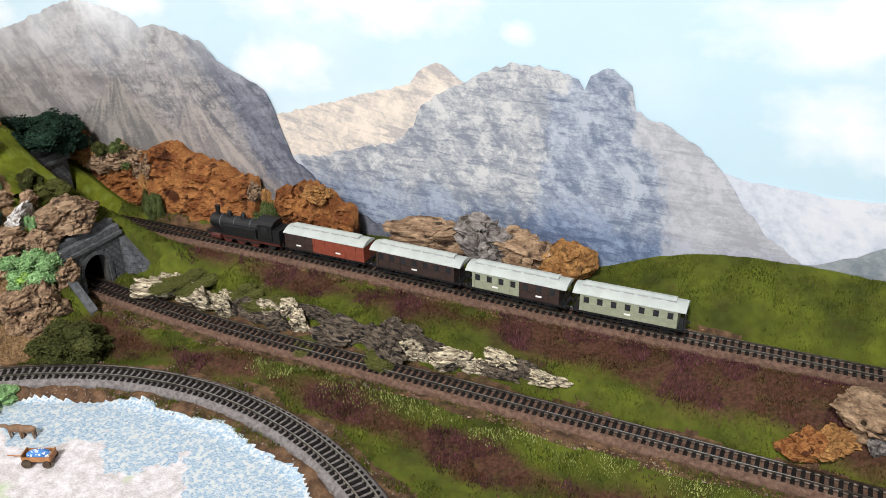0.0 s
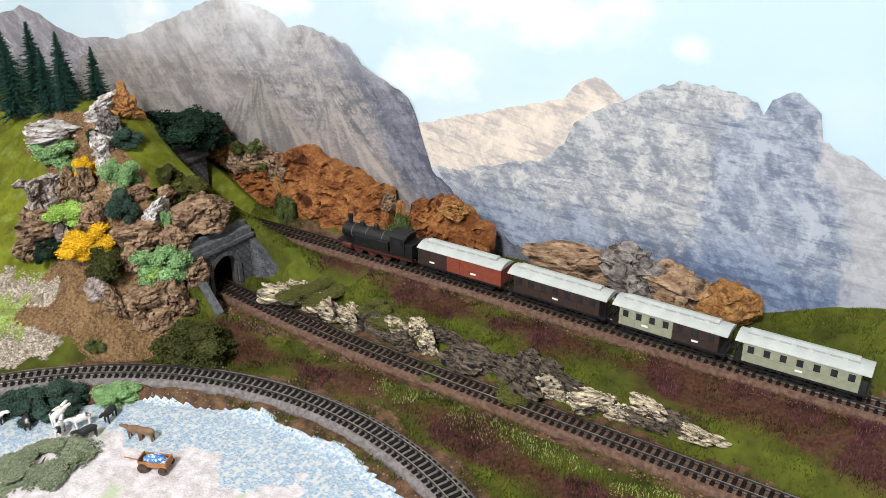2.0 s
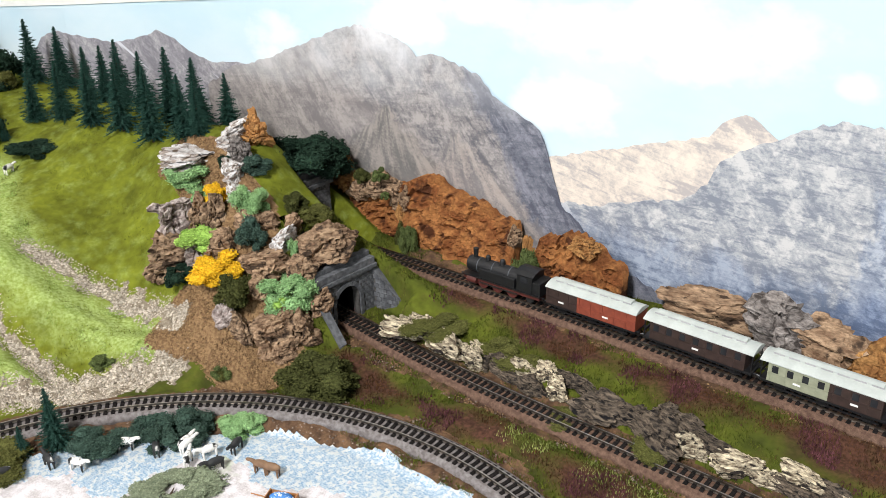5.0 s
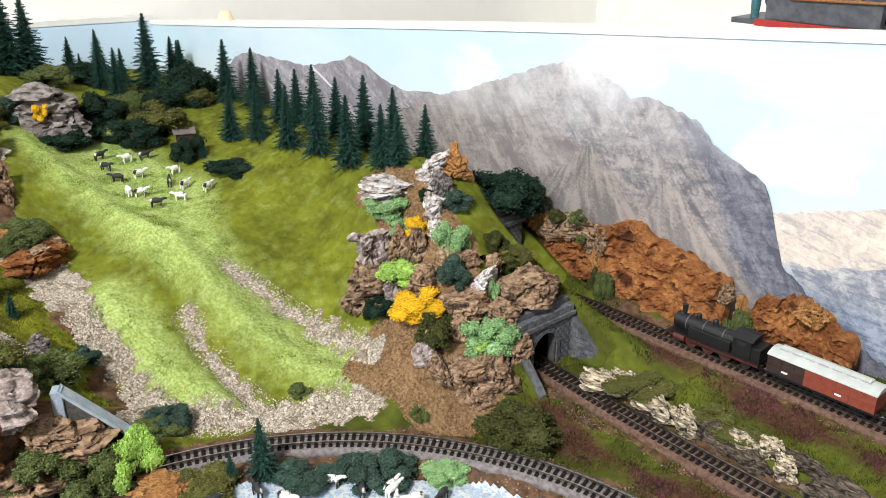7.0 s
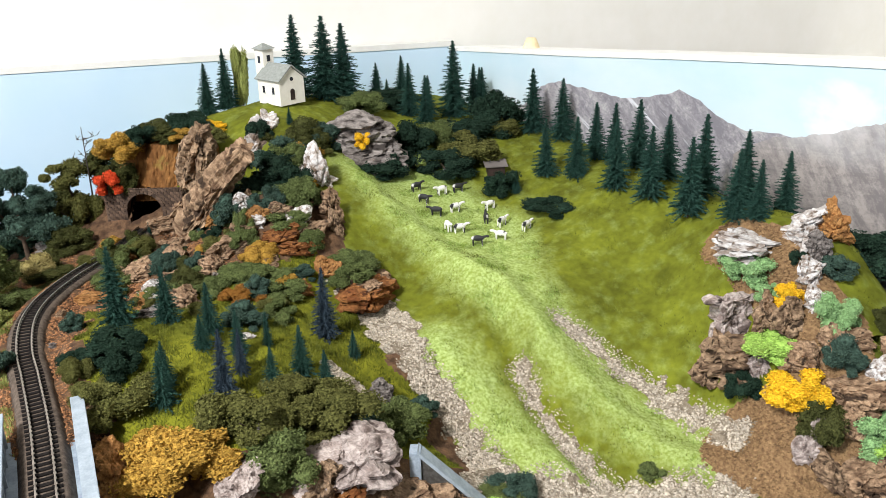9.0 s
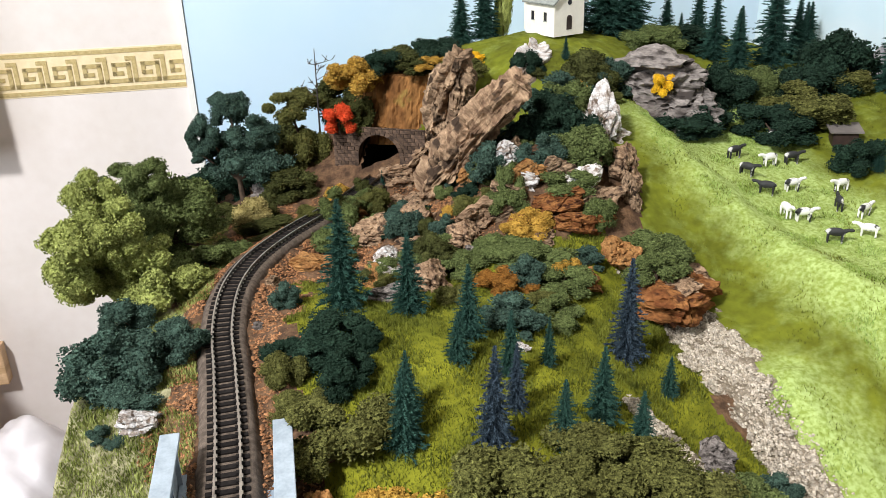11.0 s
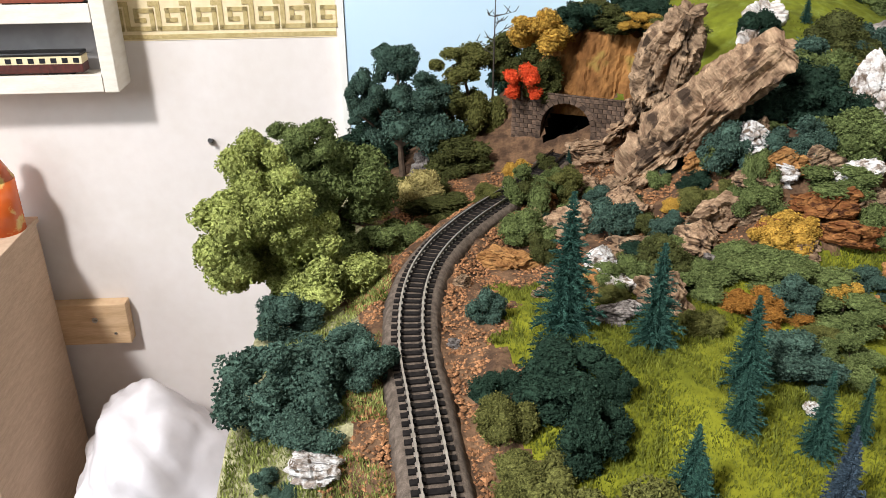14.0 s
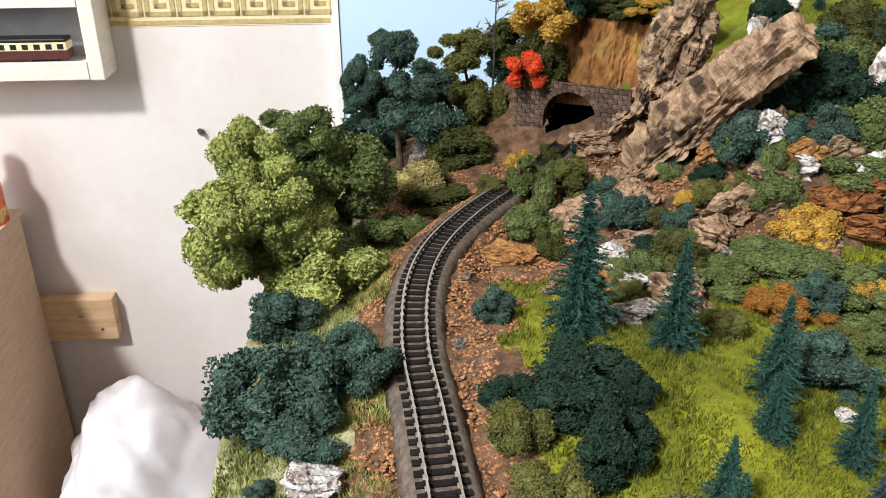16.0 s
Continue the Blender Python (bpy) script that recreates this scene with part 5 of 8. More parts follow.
# ---------------------------------------------------------------- tunnel mouths
def arch_outline(w, spring, n=14):
    """Half-round arch opening of half width w: points (y, z) from the left foot to the right foot."""
    return [(-w, 0.0)] + [(w * math.cos(math.pi - math.pi * i / n), spring + w * math.sin(math.pi * i / n)) for i in range(n + 1)] + [(w, 0.0)]


def portal(name, m, label, wall_w, wall_h, w, spring, stone, block, wings=True, steps=True):
    """A masonry tunnel mouth that looks along plus x: face of single blocks round an arch of wedge stones, cornice and wing walls."""
    ob = thing(name, m, label, "tunnel portal")
    t = 0.008
    op = arch_outline(w, spring)
    bm = bmesh.new()
    outer = [(-wall_w, 0.0), (-wall_w, wall_h), (wall_w, wall_h), (wall_w, 0.0)]
    ring = op
    va = [bm.verts.new((0, y, z)) for y, z in ring]
    vb = [bm.verts.new((-t, y, z)) for y, z in ring]
    n = len(ring)
    mid = n // 2
    o = [bm.verts.new((0, y, z)) for y, z in outer]
    left = [o[0], o[1]] + va[:mid + 1][::-1]
    right = [o[2], o[3]] + va[mid:][::-1]
    bm.faces.new(left[:2] + [va[mid]] + va[:mid][::-1])
    bm.faces.new([o[1], o[2], va[mid]])
    bm.faces.new([o[2], o[3]] + va[mid:][::-1])
    for i in range(n - 1):
        bm.faces.new((va[i], va[i + 1], vb[i + 1], vb[i]))
    bmesh.ops.recalc_face_normals(bm, faces=bm.faces)
    part("face", bm, M["mortar"] if stone != "stone_dark" else M["stone_dark"], ob)
    # closed near-black tube: the tunnel's darkness is put into its colour
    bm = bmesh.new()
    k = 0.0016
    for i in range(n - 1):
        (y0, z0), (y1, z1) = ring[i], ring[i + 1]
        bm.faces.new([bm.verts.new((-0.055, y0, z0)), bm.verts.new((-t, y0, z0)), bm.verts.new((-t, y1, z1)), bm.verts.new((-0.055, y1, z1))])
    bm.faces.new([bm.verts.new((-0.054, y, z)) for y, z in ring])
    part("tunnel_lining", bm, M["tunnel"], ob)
    cols = {}
    r = random.Random(len(name) + int(wall_w * 1e4))
    z = 0.0
    row = 0
    bw, bh = block
    while z < wall_h - 0.0005:
        h = min(bh, wall_h - z)
        y = -wall_w - (bw / 2 if row % 2 else 0)
        while y < wall_w:
            y0, y1 = max(y, -wall_w), min(y + bw, wall_w)
            y += bw
            if y1 - y0 < 0.0008:
                continue
            cy, cz = (y0 + y1) / 2, z + h / 2
            inside = (abs(cy) < w + 0.0028 and cz < spring) or math.hypot(cy, max(cz - spring, 0)) < w + 0.0034
            if inside:
                continue
            key = (round(y1 - y0, 4), round(h, 4))
            if key not in cols:
                b = boxed(-0.0006, 0.0007 + r.uniform(0, 0.0003), -key[0] / 2 + 0.00015, key[0] / 2 - 0.00015, -key[1] / 2 + 0.00015, key[1] / 2 - 0.00015, bevel=0.00018)
                me = bpy.data.meshes.new("stone")
                b.to_mesh(me)
                b.free()
                me.materials.append(M[stone])
                cols[key] = me
            s = new("stone", cols[key])
            s.parent, s.location = ob, (0, cy, cz)
        z += h
        row += 1
    nv = 15
    for i in range(nv):
        a0, a1 = math.pi * i / nv + 0.012, math.pi * (i + 1) / nv - 0.012
        b = bmesh.new()
        r0, r1 = w, w + 0.0036
        pr = [(r0 * math.cos(a0), r0 * math.sin(a0)), (r1 * math.cos(a0), r1 * math.sin(a0)), (r1 * math.cos(a1), r1 * math.sin(a1)), (r0 * math.cos(a1), r0 * math.sin(a1))]
        extrude_profile(b, [(p, q + spring) for p, q in pr], -0.001, 0.0014)
        part("arch_stone", b, M[stone], ob)
    for s in (-1, 1):
        zz = 0.0
        while zz < spring - 0.001:
            part("arch_stone", boxed(-0.001, 0.0014, min(s * w, s * (w + 0.0036)), max(s * w, s * (w + 0.0036)), zz, min(zz + 0.0042, spring)), M[stone], ob)
            zz += 0.0044
    if steps:
        for i, (d, h0, h1) in enumerate(((0.0030, 0.0, 0.0035), (0.0012, 0.0035, 0.0090), (-0.004, 0.009, 0.0135))):
            part("cornice", boxed(-0.016 - 0.004 * i, d, -wall_w - 0.003 + 0.001 * i, wall_w + 0.003 - 0.001 * i, wall_h + h0, wall_h + h1, bevel=0.0005), M[stone], ob)
    if wings:
        for s in (-1, 1):
            b = bmesh.new()
            pts = [(0.0, 0.0), (0.034, 0.0), (0.034, 0.006), (0.0, wall_h - 0.004)]
            lo = [b.verts.new((x, s * (wall_w + 0.20 * x), z)) for x, z in pts]
            hi = [b.verts.new((x, s * (wall_w + 0.20 * x + 0.005), z)) for x, z in pts]
            for i in range(4):
                b.faces.new((lo[i], lo[(i + 1) % 4], hi[(i + 1) % 4], hi[i]))
            b.faces.new(lo)
            b.faces.new(hi[::-1])
            bmesh.ops.recalc_face_normals(b, faces=b.faces)
            wing = part("wing_wall", b, M["mortar"], ob)
            for row in range(9):
                zz = row * (wall_h / 9.5)
                xe = 0.034 * (1 - max(zz - 0.004, 0) / (wall_h - 0.006))
                x0 = 0.001 if row % 2 else 0.003
                while x0 < xe - 0.003:
                    x1 = min(x0 + 0.0052, xe)
                    b = boxed(x0 + 0.0002, x1 - 0.0002, -0.0006, 0.0006, zz + 0.0002, zz + wall_h / 9.5 - 0.0002)
                    for v in b.verts:
                        v.co.y += s * (wall_w + 0.20 * v.co.x) - s * 0.0004
                    part("stone", b, M[stone], wing)
                    x0 = x1
            b = bmesh.new()
            tl = [(0.0, wall_h - 0.004), (0.0355, 0.006)]
            q = [(x, z, dy) for x, z in tl for dy in (-0.001, 0.0062)]
            v = [b.verts.new((x, s * (wall_w + 0.20 * x + dy), z + e)) for e in (0.0, 0.0022) for x, z, dy in q]
            for f in ((0, 1, 3, 2), (4, 6, 7, 5), (0, 4, 5, 1), (2, 3, 7, 6), (0, 2, 6, 4), (1, 5, 7, 3)):
                b.faces.new([v[i] for i in f])
            bmesh.ops.recalc_face_normals(b, faces=b.faces)
            part("coping", b, M[stone], wing)
    return ob


portal("tunnel_portal", pose(-0.398, 0.6850, 0.8045), "grey stone tunnel portal with stepped cornice and sloping wing walls", 0.0290, 0.039, 0.0130, 0.019, "stone_grey", (0.0060, 0.0036))
portal("tunnel_portal", pose(-0.506, 0.7440, 0.826, 0, 0, 2), "grey stone tunnel portal half hidden behind the cliff", 0.0235, 0.052, 0.0110, 0.022, "stone_grey", (0.0060, 0.0040), wings=False)
portal("tunnel_portal", pose(-0.985, 0.2735, 0.868, 0, 0, -28), "dark brown rough stone tunnel portal under the clay cliff", 0.040, 0.046, 0.0180, 0.022, "stone_dark", (0.0062, 0.0032), wings=False, steps=False)

# ---------------------------------------------------------------- rock walls and large slabs
def cliff(x0, x1, y, z0, z1, lean, material, seed, depth=0.026, label="", peak=0.5):
    """A rough slab of bark stood on edge, with a broken top line."""
    r = random.Random(seed)
    n, k = 80, 50
    vs, fs = [], []
    for side in (0, 1):
        for i in range(n):
            u = i / (n - 1)
            top = z0 + (z1 - z0) * (0.66 + 0.34 * (1 - abs(u - peak) / max(peak, 1 - peak))) + 0.006 * noise.noise(Vector((u * 7, seed, 0))) + 0.003 * noise.noise(Vector((u * 25, seed, 3)))
            ends = min(1.0, 16 * u + 0.1, 16 * (1 - u) + 0.1) ** 0.4
            for j in range(k):
                v = j / (k - 1)
                z = z0 + (top - z0) * v * (0.72 + 0.28 * ends)
                p = Vector((u * (x1 - x0) * 60, v * 5, seed * 3.1))
                d = 0.0055 * noise.fractal(p * 0.8, 1.0, 2.0, 4) + 0.004 * noise.ridged_multi_fractal(p * 1.6, 0.9, 2.0, 3, 1.0, 2.0) - 0.004
                cell = noise.voronoi(Vector((u * (x1 - x0) * 45, v * 3.2, seed)))[0]
                d -= 0.0030 * max(0.0, 1 - (cell[1] - cell[0]) / 0.14)
                yy = y + lean * v + (depth * (1 - 0.5 * v) * ends if side else -d * ends - 0.002)
                vs.append((x0 + u * (x1 - x0), yy, z))
    m = n * k
    for s in (0, 1):
        for i in range(n - 1):
            for j in range(k - 1):
                a = s * m + i * k + j
                q = (a, a + k, a + k + 1, a + 1)
                fs.append(q if s == 0 else q[::-1])
    for i in range(n - 1):
        a = i * k + k - 1
        fs.append((a, a + k, a + k + m, a + m))
    for j in range(k - 1):
        fs.append((j, j + 1, j + 1 + m, j + m))
        a = (n - 1) * k + j
        fs.append((a, a + m, a + m + 1, a + 1))
    ob = raw("rock_wall", vs, fs, M[material])
    return tagged(ob, label, "rock wall", "rock walls along the upper track")


cliff(-0.540, -0.432, 0.790, 0.826, 0.880, 0.012, "rock_red_wall", 1, label="rust-red bark rock wall beside the upper track", peak=0.9)
cliff(-0.434, -0.312, 0.784, 0.823, 0.894, 0.014, "rock_red_wall", 2, label="tall rust-red bark rock wall with a slanting top", peak=0.15)
cliff(-0.292, -0.212, 0.786, 0.823, 0.880, 0.010, "rock_red_wall", 3, label="rust-red bark rock wall beside a green cleft", peak=0.4)
rock(-0.155, 0.808, 0.842, 0.088, 0.030, 0.050, "rock_tan", 5, strata=0.7, seed=0, label="tan layered cork rock behind the upper track")
rock(-0.095, 0.806, 0.846, 0.055, 0.030, 0.056, "rock_grey", -8, strata=0.7, seed=1, label="grey-brown layered cork rock behind the upper track")
rock(-0.068, 0.808, 0.846, 0.060, 0.030, 0.054, "rock_tan", 8, strata=0.7, seed=2, label="tan layered cork rock behind the upper track")
rock(-0.030, 0.812, 0.843, 0.046, 0.030, 0.046, "rock_orange", -5, strata=0.2, seed=3, label="orange-brown hollow cork rock behind the upper track")
rock(-0.470, 0.800, 0.872, 0.060, 0.030, 0.034, "rock_tan", 12, seed=1)
rock(-0.520, 0.790, 0.880, 0.050, 0.030, 0.030, "rock_orange", -12, seed=2)
# hillside over the tunnels


def long_slab(a, b, width, thick, material, spin, label, seed=0):
    """A plank of bark at true size: tapered, fractured into flat blocks, with long cracks."""
    a, b = Vector(a), Vector(b)
    q = (b - a).to_track_quat("Z", "Y").to_matrix().to_4x4()
    long = (b - a).length * 1.1
    bm = bmesh.new()
    bmesh.ops.create_cube(bm, size=1.0)
    bmesh.ops.subdivide_edges(bm, edges=bm.edges, cuts=40, use_grid_fill=True)
    off = Vector((seed * 7.3, 3.1, 9.7))
    for v in bm.verts:
        c = v.co
        n = Vector((c.x, c.y, c.z * 0.5)).normalized()
        end = 1 - 0.45 * max(0.0, abs(c.z) - 0.3) / 0.2
        soften = 1 - 0.16 * (abs(c.x) * 2) ** 4 * (abs(c.y) * 2) ** 4
        t = Vector((c.x * width * end * soften, c.y * thick * end * soften, c.z * long))
        w = t * 60 + off
        d, near = noise.voronoi(Vector((w.x, w.y, w.z * 0.55)))
        f = 0.0070 * noise.noise(near[0] * 13.7) - 0.0036 * max(0.0, 1 - (d[1] - d[0]) / 0.10) + 0.007 * noise.noise(t * 22 + off) + 0.0022 * noise.fractal(t * 240 + off, 0.9, 2.1, 4)
        f += 0.0045 * noise.ridged_multi_fractal(Vector((t.x * 110, t.y * 110, t.z * 22)) + off, 0.9, 2.1, 4, 1.0, 2.0) - 0.004
        v.co = t + n * f
    ob = part("rock_slab", bm, M[material + "_wall"])
    ob.matrix_basis = Matrix.Translation((a + b) / 2) @ q @ pose(0, 0, 0, 0, 0, spin)
    return tagged(ob, label, "rock", "large leaning slabs")


long_slab((-0.905, 0.296, 0.882), (-0.846, 0.350, 0.972), 0.040, 0.018, "rock_tan", 35, "long tan bark slab leaning against the hill", 0)
long_slab((-0.945, 0.318, 0.915), (-0.915, 0.326, 0.980), 0.034, 0.024, "rock_brown", 60, "brown cracked bark slab above the tunnel", 1)
long_slab((-0.945, 0.376, 0.946), (-1.000, 0.412, 0.968), 0.016, 0.006, "rock_white", 20, "pale flat slab below the chapel", 2)
def earth_face(m, width, height, depth, material, label, seed):
    """A steep bank of glued earth: a soft bulging face with runnels, whole from foot to brow and back into the hill."""
    n, k = 90, 60
    vs, fs = [], []
    for i in range(n):
        for j in range(k):
            u, v = i / (n - 1) - 0.5, j / (k - 1)
            brow = height * (1 - (2 * abs(u)) ** 4 * 0.7) * (0.86 + 0.12 * noise.noise(Vector((u * 5, seed, 0))) + 0.05 * noise.noise(Vector((u * 19, seed, 4))))
            up, back = (v / 0.7 * brow, 0.0) if v < 0.7 else (brow + (v - 0.7) * 0.010, (v - 0.7) / 0.3 * depth)
            lean = 0.30 * up + back
            p = Vector((u * width * 90, up * 34, seed))
            d = 0.006 * noise.noise(Vector((u * width * 34, up * 14, seed))) + 0.0035 * noise.fractal(p, 0.8, 2.1, 5) + 0.0012 * noise.noise(p * 6)
            vs.append((u * width, lean - d, up + 0.4 * d))
    for i in range(n - 1):
        for j in range(k - 1):
            a = i * k + j
            fs.append((a, a + k, a + k + 1, a + 1))
    ob = raw("clay_bank", vs, fs, M[material], smooth=False)
    ob.matrix_basis = m
    return tagged(ob, label, "earth bank")


earth_face(pose(-0.992, 0.302, 0.894, 0, 0, 64), 0.115, 0.066, 0.05, "clay", "orange clay bank above the dark tunnel mouth", 9)

# ---------------------------------------------------------------- bridge, abutment, cutting
bridge = thing("girder_bridge", pose(0, 0, 0), "blue-grey plate girder bridge carrying the high track", "railway bridge")
for s, y in ((-1, 0.1440), (1, 0.1870)):
    b = part("girder", boxed(-0.612, -0.300, y - 0.0012, y + 0.0012, 0.868, 0.8965, bevel=0.0004), M["girder"], bridge)
    part("flange", boxed(-0.614, -0.300, y - 0.0038, y + 0.0038, 0.8965, 0.8985, bevel=0.0004), M["girder"], b)
    for i in range(15):
        x = -0.606 + i * 0.020
        part("stiffener", boxed(x - 0.0007, x + 0.0007, y - 0.0030, y + 0.0030, 0.869, 0.8965), M["girder"], b)
part("deck", boxed(-0.612, -0.300, 0.1455, 0.1855, 0.8670, 0.8800, bevel=0.0005), M["concrete"], bridge)
part("pier", boxed(-0.602, -0.580, 0.147, 0.184, 0.790, 0.8668, bevel=0.001), M["concrete"], bridge)
part("pier", boxed(-0.345, -0.325, 0.147, 0.184, 0.780, 0.8668, bevel=0.001), M["concrete"], bridge)

abut = thing("retaining_wall", pose(-0.520, 0.366, 0.798, 0, 0, 62), "pale blue-grey concrete retaining wall at the track cutting", "retaining wall")
bm = bmesh.new()
extrude_profile(bm, [(-0.003, 0.0), (0.003, 0.0), (0.003, 0.060), (-0.003, 0.060)], 0.0, 0.046)
for v in bm.verts:
    if v.co.z > 0.03:
        v.co.z = 0.058 - v.co.x * 1.0
# dark face: shade of the opening below the coping is put into its colour
part("wall", bm, M["mortar"], abut)
bm = bmesh.new()
extrude_profile(bm, [(-0.005, 0.0), (0.005, 0.0), (0.005, 0.003), (-0.005, 0.003)], -0.002, 0.048)
for v in bm.verts:
    v.co.z += 0.058 - v.co.x * 1.0
part("coping", bm, M["girder"], abut)
part("end_pillar", boxed(-0.007, 0.0, -0.005, 0.005, 0.0, 0.062, bevel=0.0008), M["concrete"], abut)
# solid black block painted in for the darkness of an opening
part("tunnel_opening", boxed(-0.055, -0.010, -0.004, 0.002, 0.0, 0.040), M["tunnel"], abut)


# ---------------------------------------------------------------- chapel
def chapel(m):
    ob = thing("chapel", m, "white model chapel with a grey slate roof and square tower", "chapel")
    L, w, h, r = 0.046, 0.020, 0.027, 0.043
    bm = bmesh.new()
    extrude_profile(bm, [(-w, -0.006), (w, -0.006), (w, h), (0, r), (-w, h)], -L, 0.0)
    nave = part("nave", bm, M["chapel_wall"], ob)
    for s in (-1, 1):
        bm = bmesh.new()
        v = [bm.verts.new(p) for p in ((-L - 0.002, s * (w + 0.003), h - 0.0018), (0.003, s * (w + 0.003), h - 0.0018), (0.003, 0, r + 0.0008), (-L - 0.002, 0, r + 0.0008))]
        t = [bm.verts.new(p.co + Vector((0, s * 0.0006, 0.0014))) for p in v]
        bm.faces.new(v)
        bm.faces.new(t)
        for i in range(4):
            bm.faces.new((v[i], v[(i + 1) % 4], t[(i + 1) % 4], t[i]))
        bmesh.ops.recalc_face_normals(bm, faces=bm.faces)
        part("roof", bm, M["chapel_roof"], ob)
    for x in (-0.034, -0.014):
        for s in (-1, 1):
            win = part("window", boxed(x - 0.0022, x + 0.0022, s * w - 0.0004, s * w + 0.0004, 0.009, 0.0175), M["window_dark"], nave)
            part("window_frame", boxed(x - 0.0030, x + 0.0030, s * w - 0.0006, s * w + 0.0006, 0.0080, 0.0090), M["chapel_roof"], win)
    bm = boxed(-0.0004, 0.0005, -0.0034, 0.0034, 0.0, 0.011)
    tube(bm, (-0.0004, 0, 0.011), (0.0005, 0, 0.011), 0.0034, n=20)
    part("door", bm, M["wagon_brown"], nave)
    part("round_window", tubed((-0.0004, 0, 0.027), (0.0005, 0, 0.027), 0.0026, n=18), M["window_dark"], nave)
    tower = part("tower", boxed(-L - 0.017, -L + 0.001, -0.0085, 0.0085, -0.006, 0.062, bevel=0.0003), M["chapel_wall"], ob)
    for s in (-1, 1):
        part("belfry_opening", boxed(-L - 0.0105, -L - 0.0055, s * 0.0086 - 0.0003, s * 0.0086 + 0.0003, 0.044, 0.053), M["window_dark"], tower)
    part("belfry_opening", boxed(-L + 0.0009, -L + 0.0014, -0.0025, 0.0025, 0.046, 0.054), M["window_dark"], tower)
    bm = bmesh.new()
    bmesh.ops.create_cone(bm, cap_ends=True, segments=4, radius1=0.0165, radius2=0.001, depth=0.007, matrix=Matrix.Translation((-L - 0.008, 0, 0.0655)) @ pose(0, 0, 0, 0, 0, 45))
    part("tower_roof", bm, M["chapel_roof"], tower)
    return ob


chapel(pose(-1.030, 0.449, H(-1.035, 0.44) + 0.006, 0, 0, 22) @ Matrix.Scale(0.84, 4))


# ---------------------------------------------------------------- figurines, cart, shed
def figurine_mesh(material, kind):
    bm = bmesh.new()
    bmesh.ops.create_uvsphere(bm, u_segments=12, v_segments=8, radius=1.0, matrix=Matrix.Translation((0, 0, 0.0072)) @ Matrix.Diagonal((0.0062, 0.0024, 0.0027, 1)))
    for x in (-0.0042, 0.0040):
        for s in (-1, 1):
            tube(bm, (x, s * 0.0014, 0.0), (x, s * 0.0013, 0.0064), 0.0005, 0.0009, 6)
    tube(bm, (0.0050, 0, 0.0080), (0.0074, 0, 0.0092), 0.0015, 0.0011, 8)
    bmesh.ops.create_uvsphere(bm, u_segments=8, v_segments=6, radius=1.0, matrix=Matrix.Translation((0.0086, 0, 0.0090)) @ Matrix.Diagonal((0.0020, 0.0011, 0.0012, 1)))
    me = bpy.data.meshes.new(kind)
    bm.to_mesh(me)
    bm.free()
    me.materials.append(M[material])
    return me


FIG = {k: figurine_mesh(k, "figurine") for k in ("cow_white", "cow_black", "cow_allwhite", "horse")}
WORDS = {"cow_white": "black and white patched", "cow_black": "mostly black", "cow_allwhite": "plain white", "horse": "brown"}


def figurine(x, y, z, turn, kind):
    ob = new("horse_figurine" if kind == "horse" else "cattle_figurine", FIG[kind])
    ob.matrix_basis = pose(x, y, z - 0.0002, 0, 0, turn)
    return tagged(ob, f"{WORDS[kind]} plastic {'horse' if kind == 'horse' else 'cattle'} figurine standing on the ground", "figurine", "grazing figurines")


def cart(x, y, z, turn):
    ob = thing("hay_cart", pose(x, y, z, 0, 0, turn) @ Matrix.Scale(0.8, 4), "small orange-brown wooden cart with a blue load", "cart")
    part("bed", boxed(-0.011, 0.011, -0.005, 0.005, 0.0045, 0.0060), M["cart_wood"], ob)
    for s in (-1, 1):
        part("side_board", boxed(-0.011, 0.011, s * 0.0056 - 0.0004, s * 0.0056 + 0.0004, 0.0055, 0.0095), M["cart_wood"], ob)
    for k in (-1, 1):
        part("end_board", boxed(k * 0.011 - 0.0004, k * 0.011 + 0.0004, -0.0052, 0.0052, 0.0058, 0.0110), M["cart_wood"], ob)
    bm = bmesh.new()
    bmesh.ops.create_icosphere(bm, subdivisions=3, radius=1.0, matrix=Matrix.Translation((0, 0, 0.0085)) @ Matrix.Diagonal((0.0095, 0.0046, 0.0035, 1)))
    for v in bm.verts:
        v.co += v.normal * 0.0012 * noise.noise(v.co * 600)
    part("load", bm, M["tarp"], ob)
    for x0, r in ((-0.0075, 0.0040), (0.0080, 0.0033)):
        for s in (-1, 1):
            part("wheel", tubed((x0, s * 0.0062, r), (x0, s * 0.0072, r), r, n=16), M["bark"], ob)
    part("shaft", tubed((-0.011, 0.0015, 0.0048), (-0.026, 0.0015, 0.0060), 0.0005, n=6), M["cart_wood"], ob)
    return ob


cart(-0.272, 0.513, 0.7985, 25)


def shed(x, y, z):
    ob = thing("field_shed", pose(x, y, z, 0, 0, 70), "tiny brown wooden shed with a pale roof at the meadow's edge", "shed")
    part("wall", boxed(-0.009, 0.009, -0.006, 0.006, -0.002, 0.010), M["wagon_brown"], ob)
    bm = bmesh.new()
    extrude_profile(bm, [(-0.0085, 0.0085), (0.0085, 0.0118), (0.0085, 0.0130), (-0.0085, 0.0097)], -0.012, 0.012)
    part("roof", bm, M["rock_grey"], ob)
    return ob


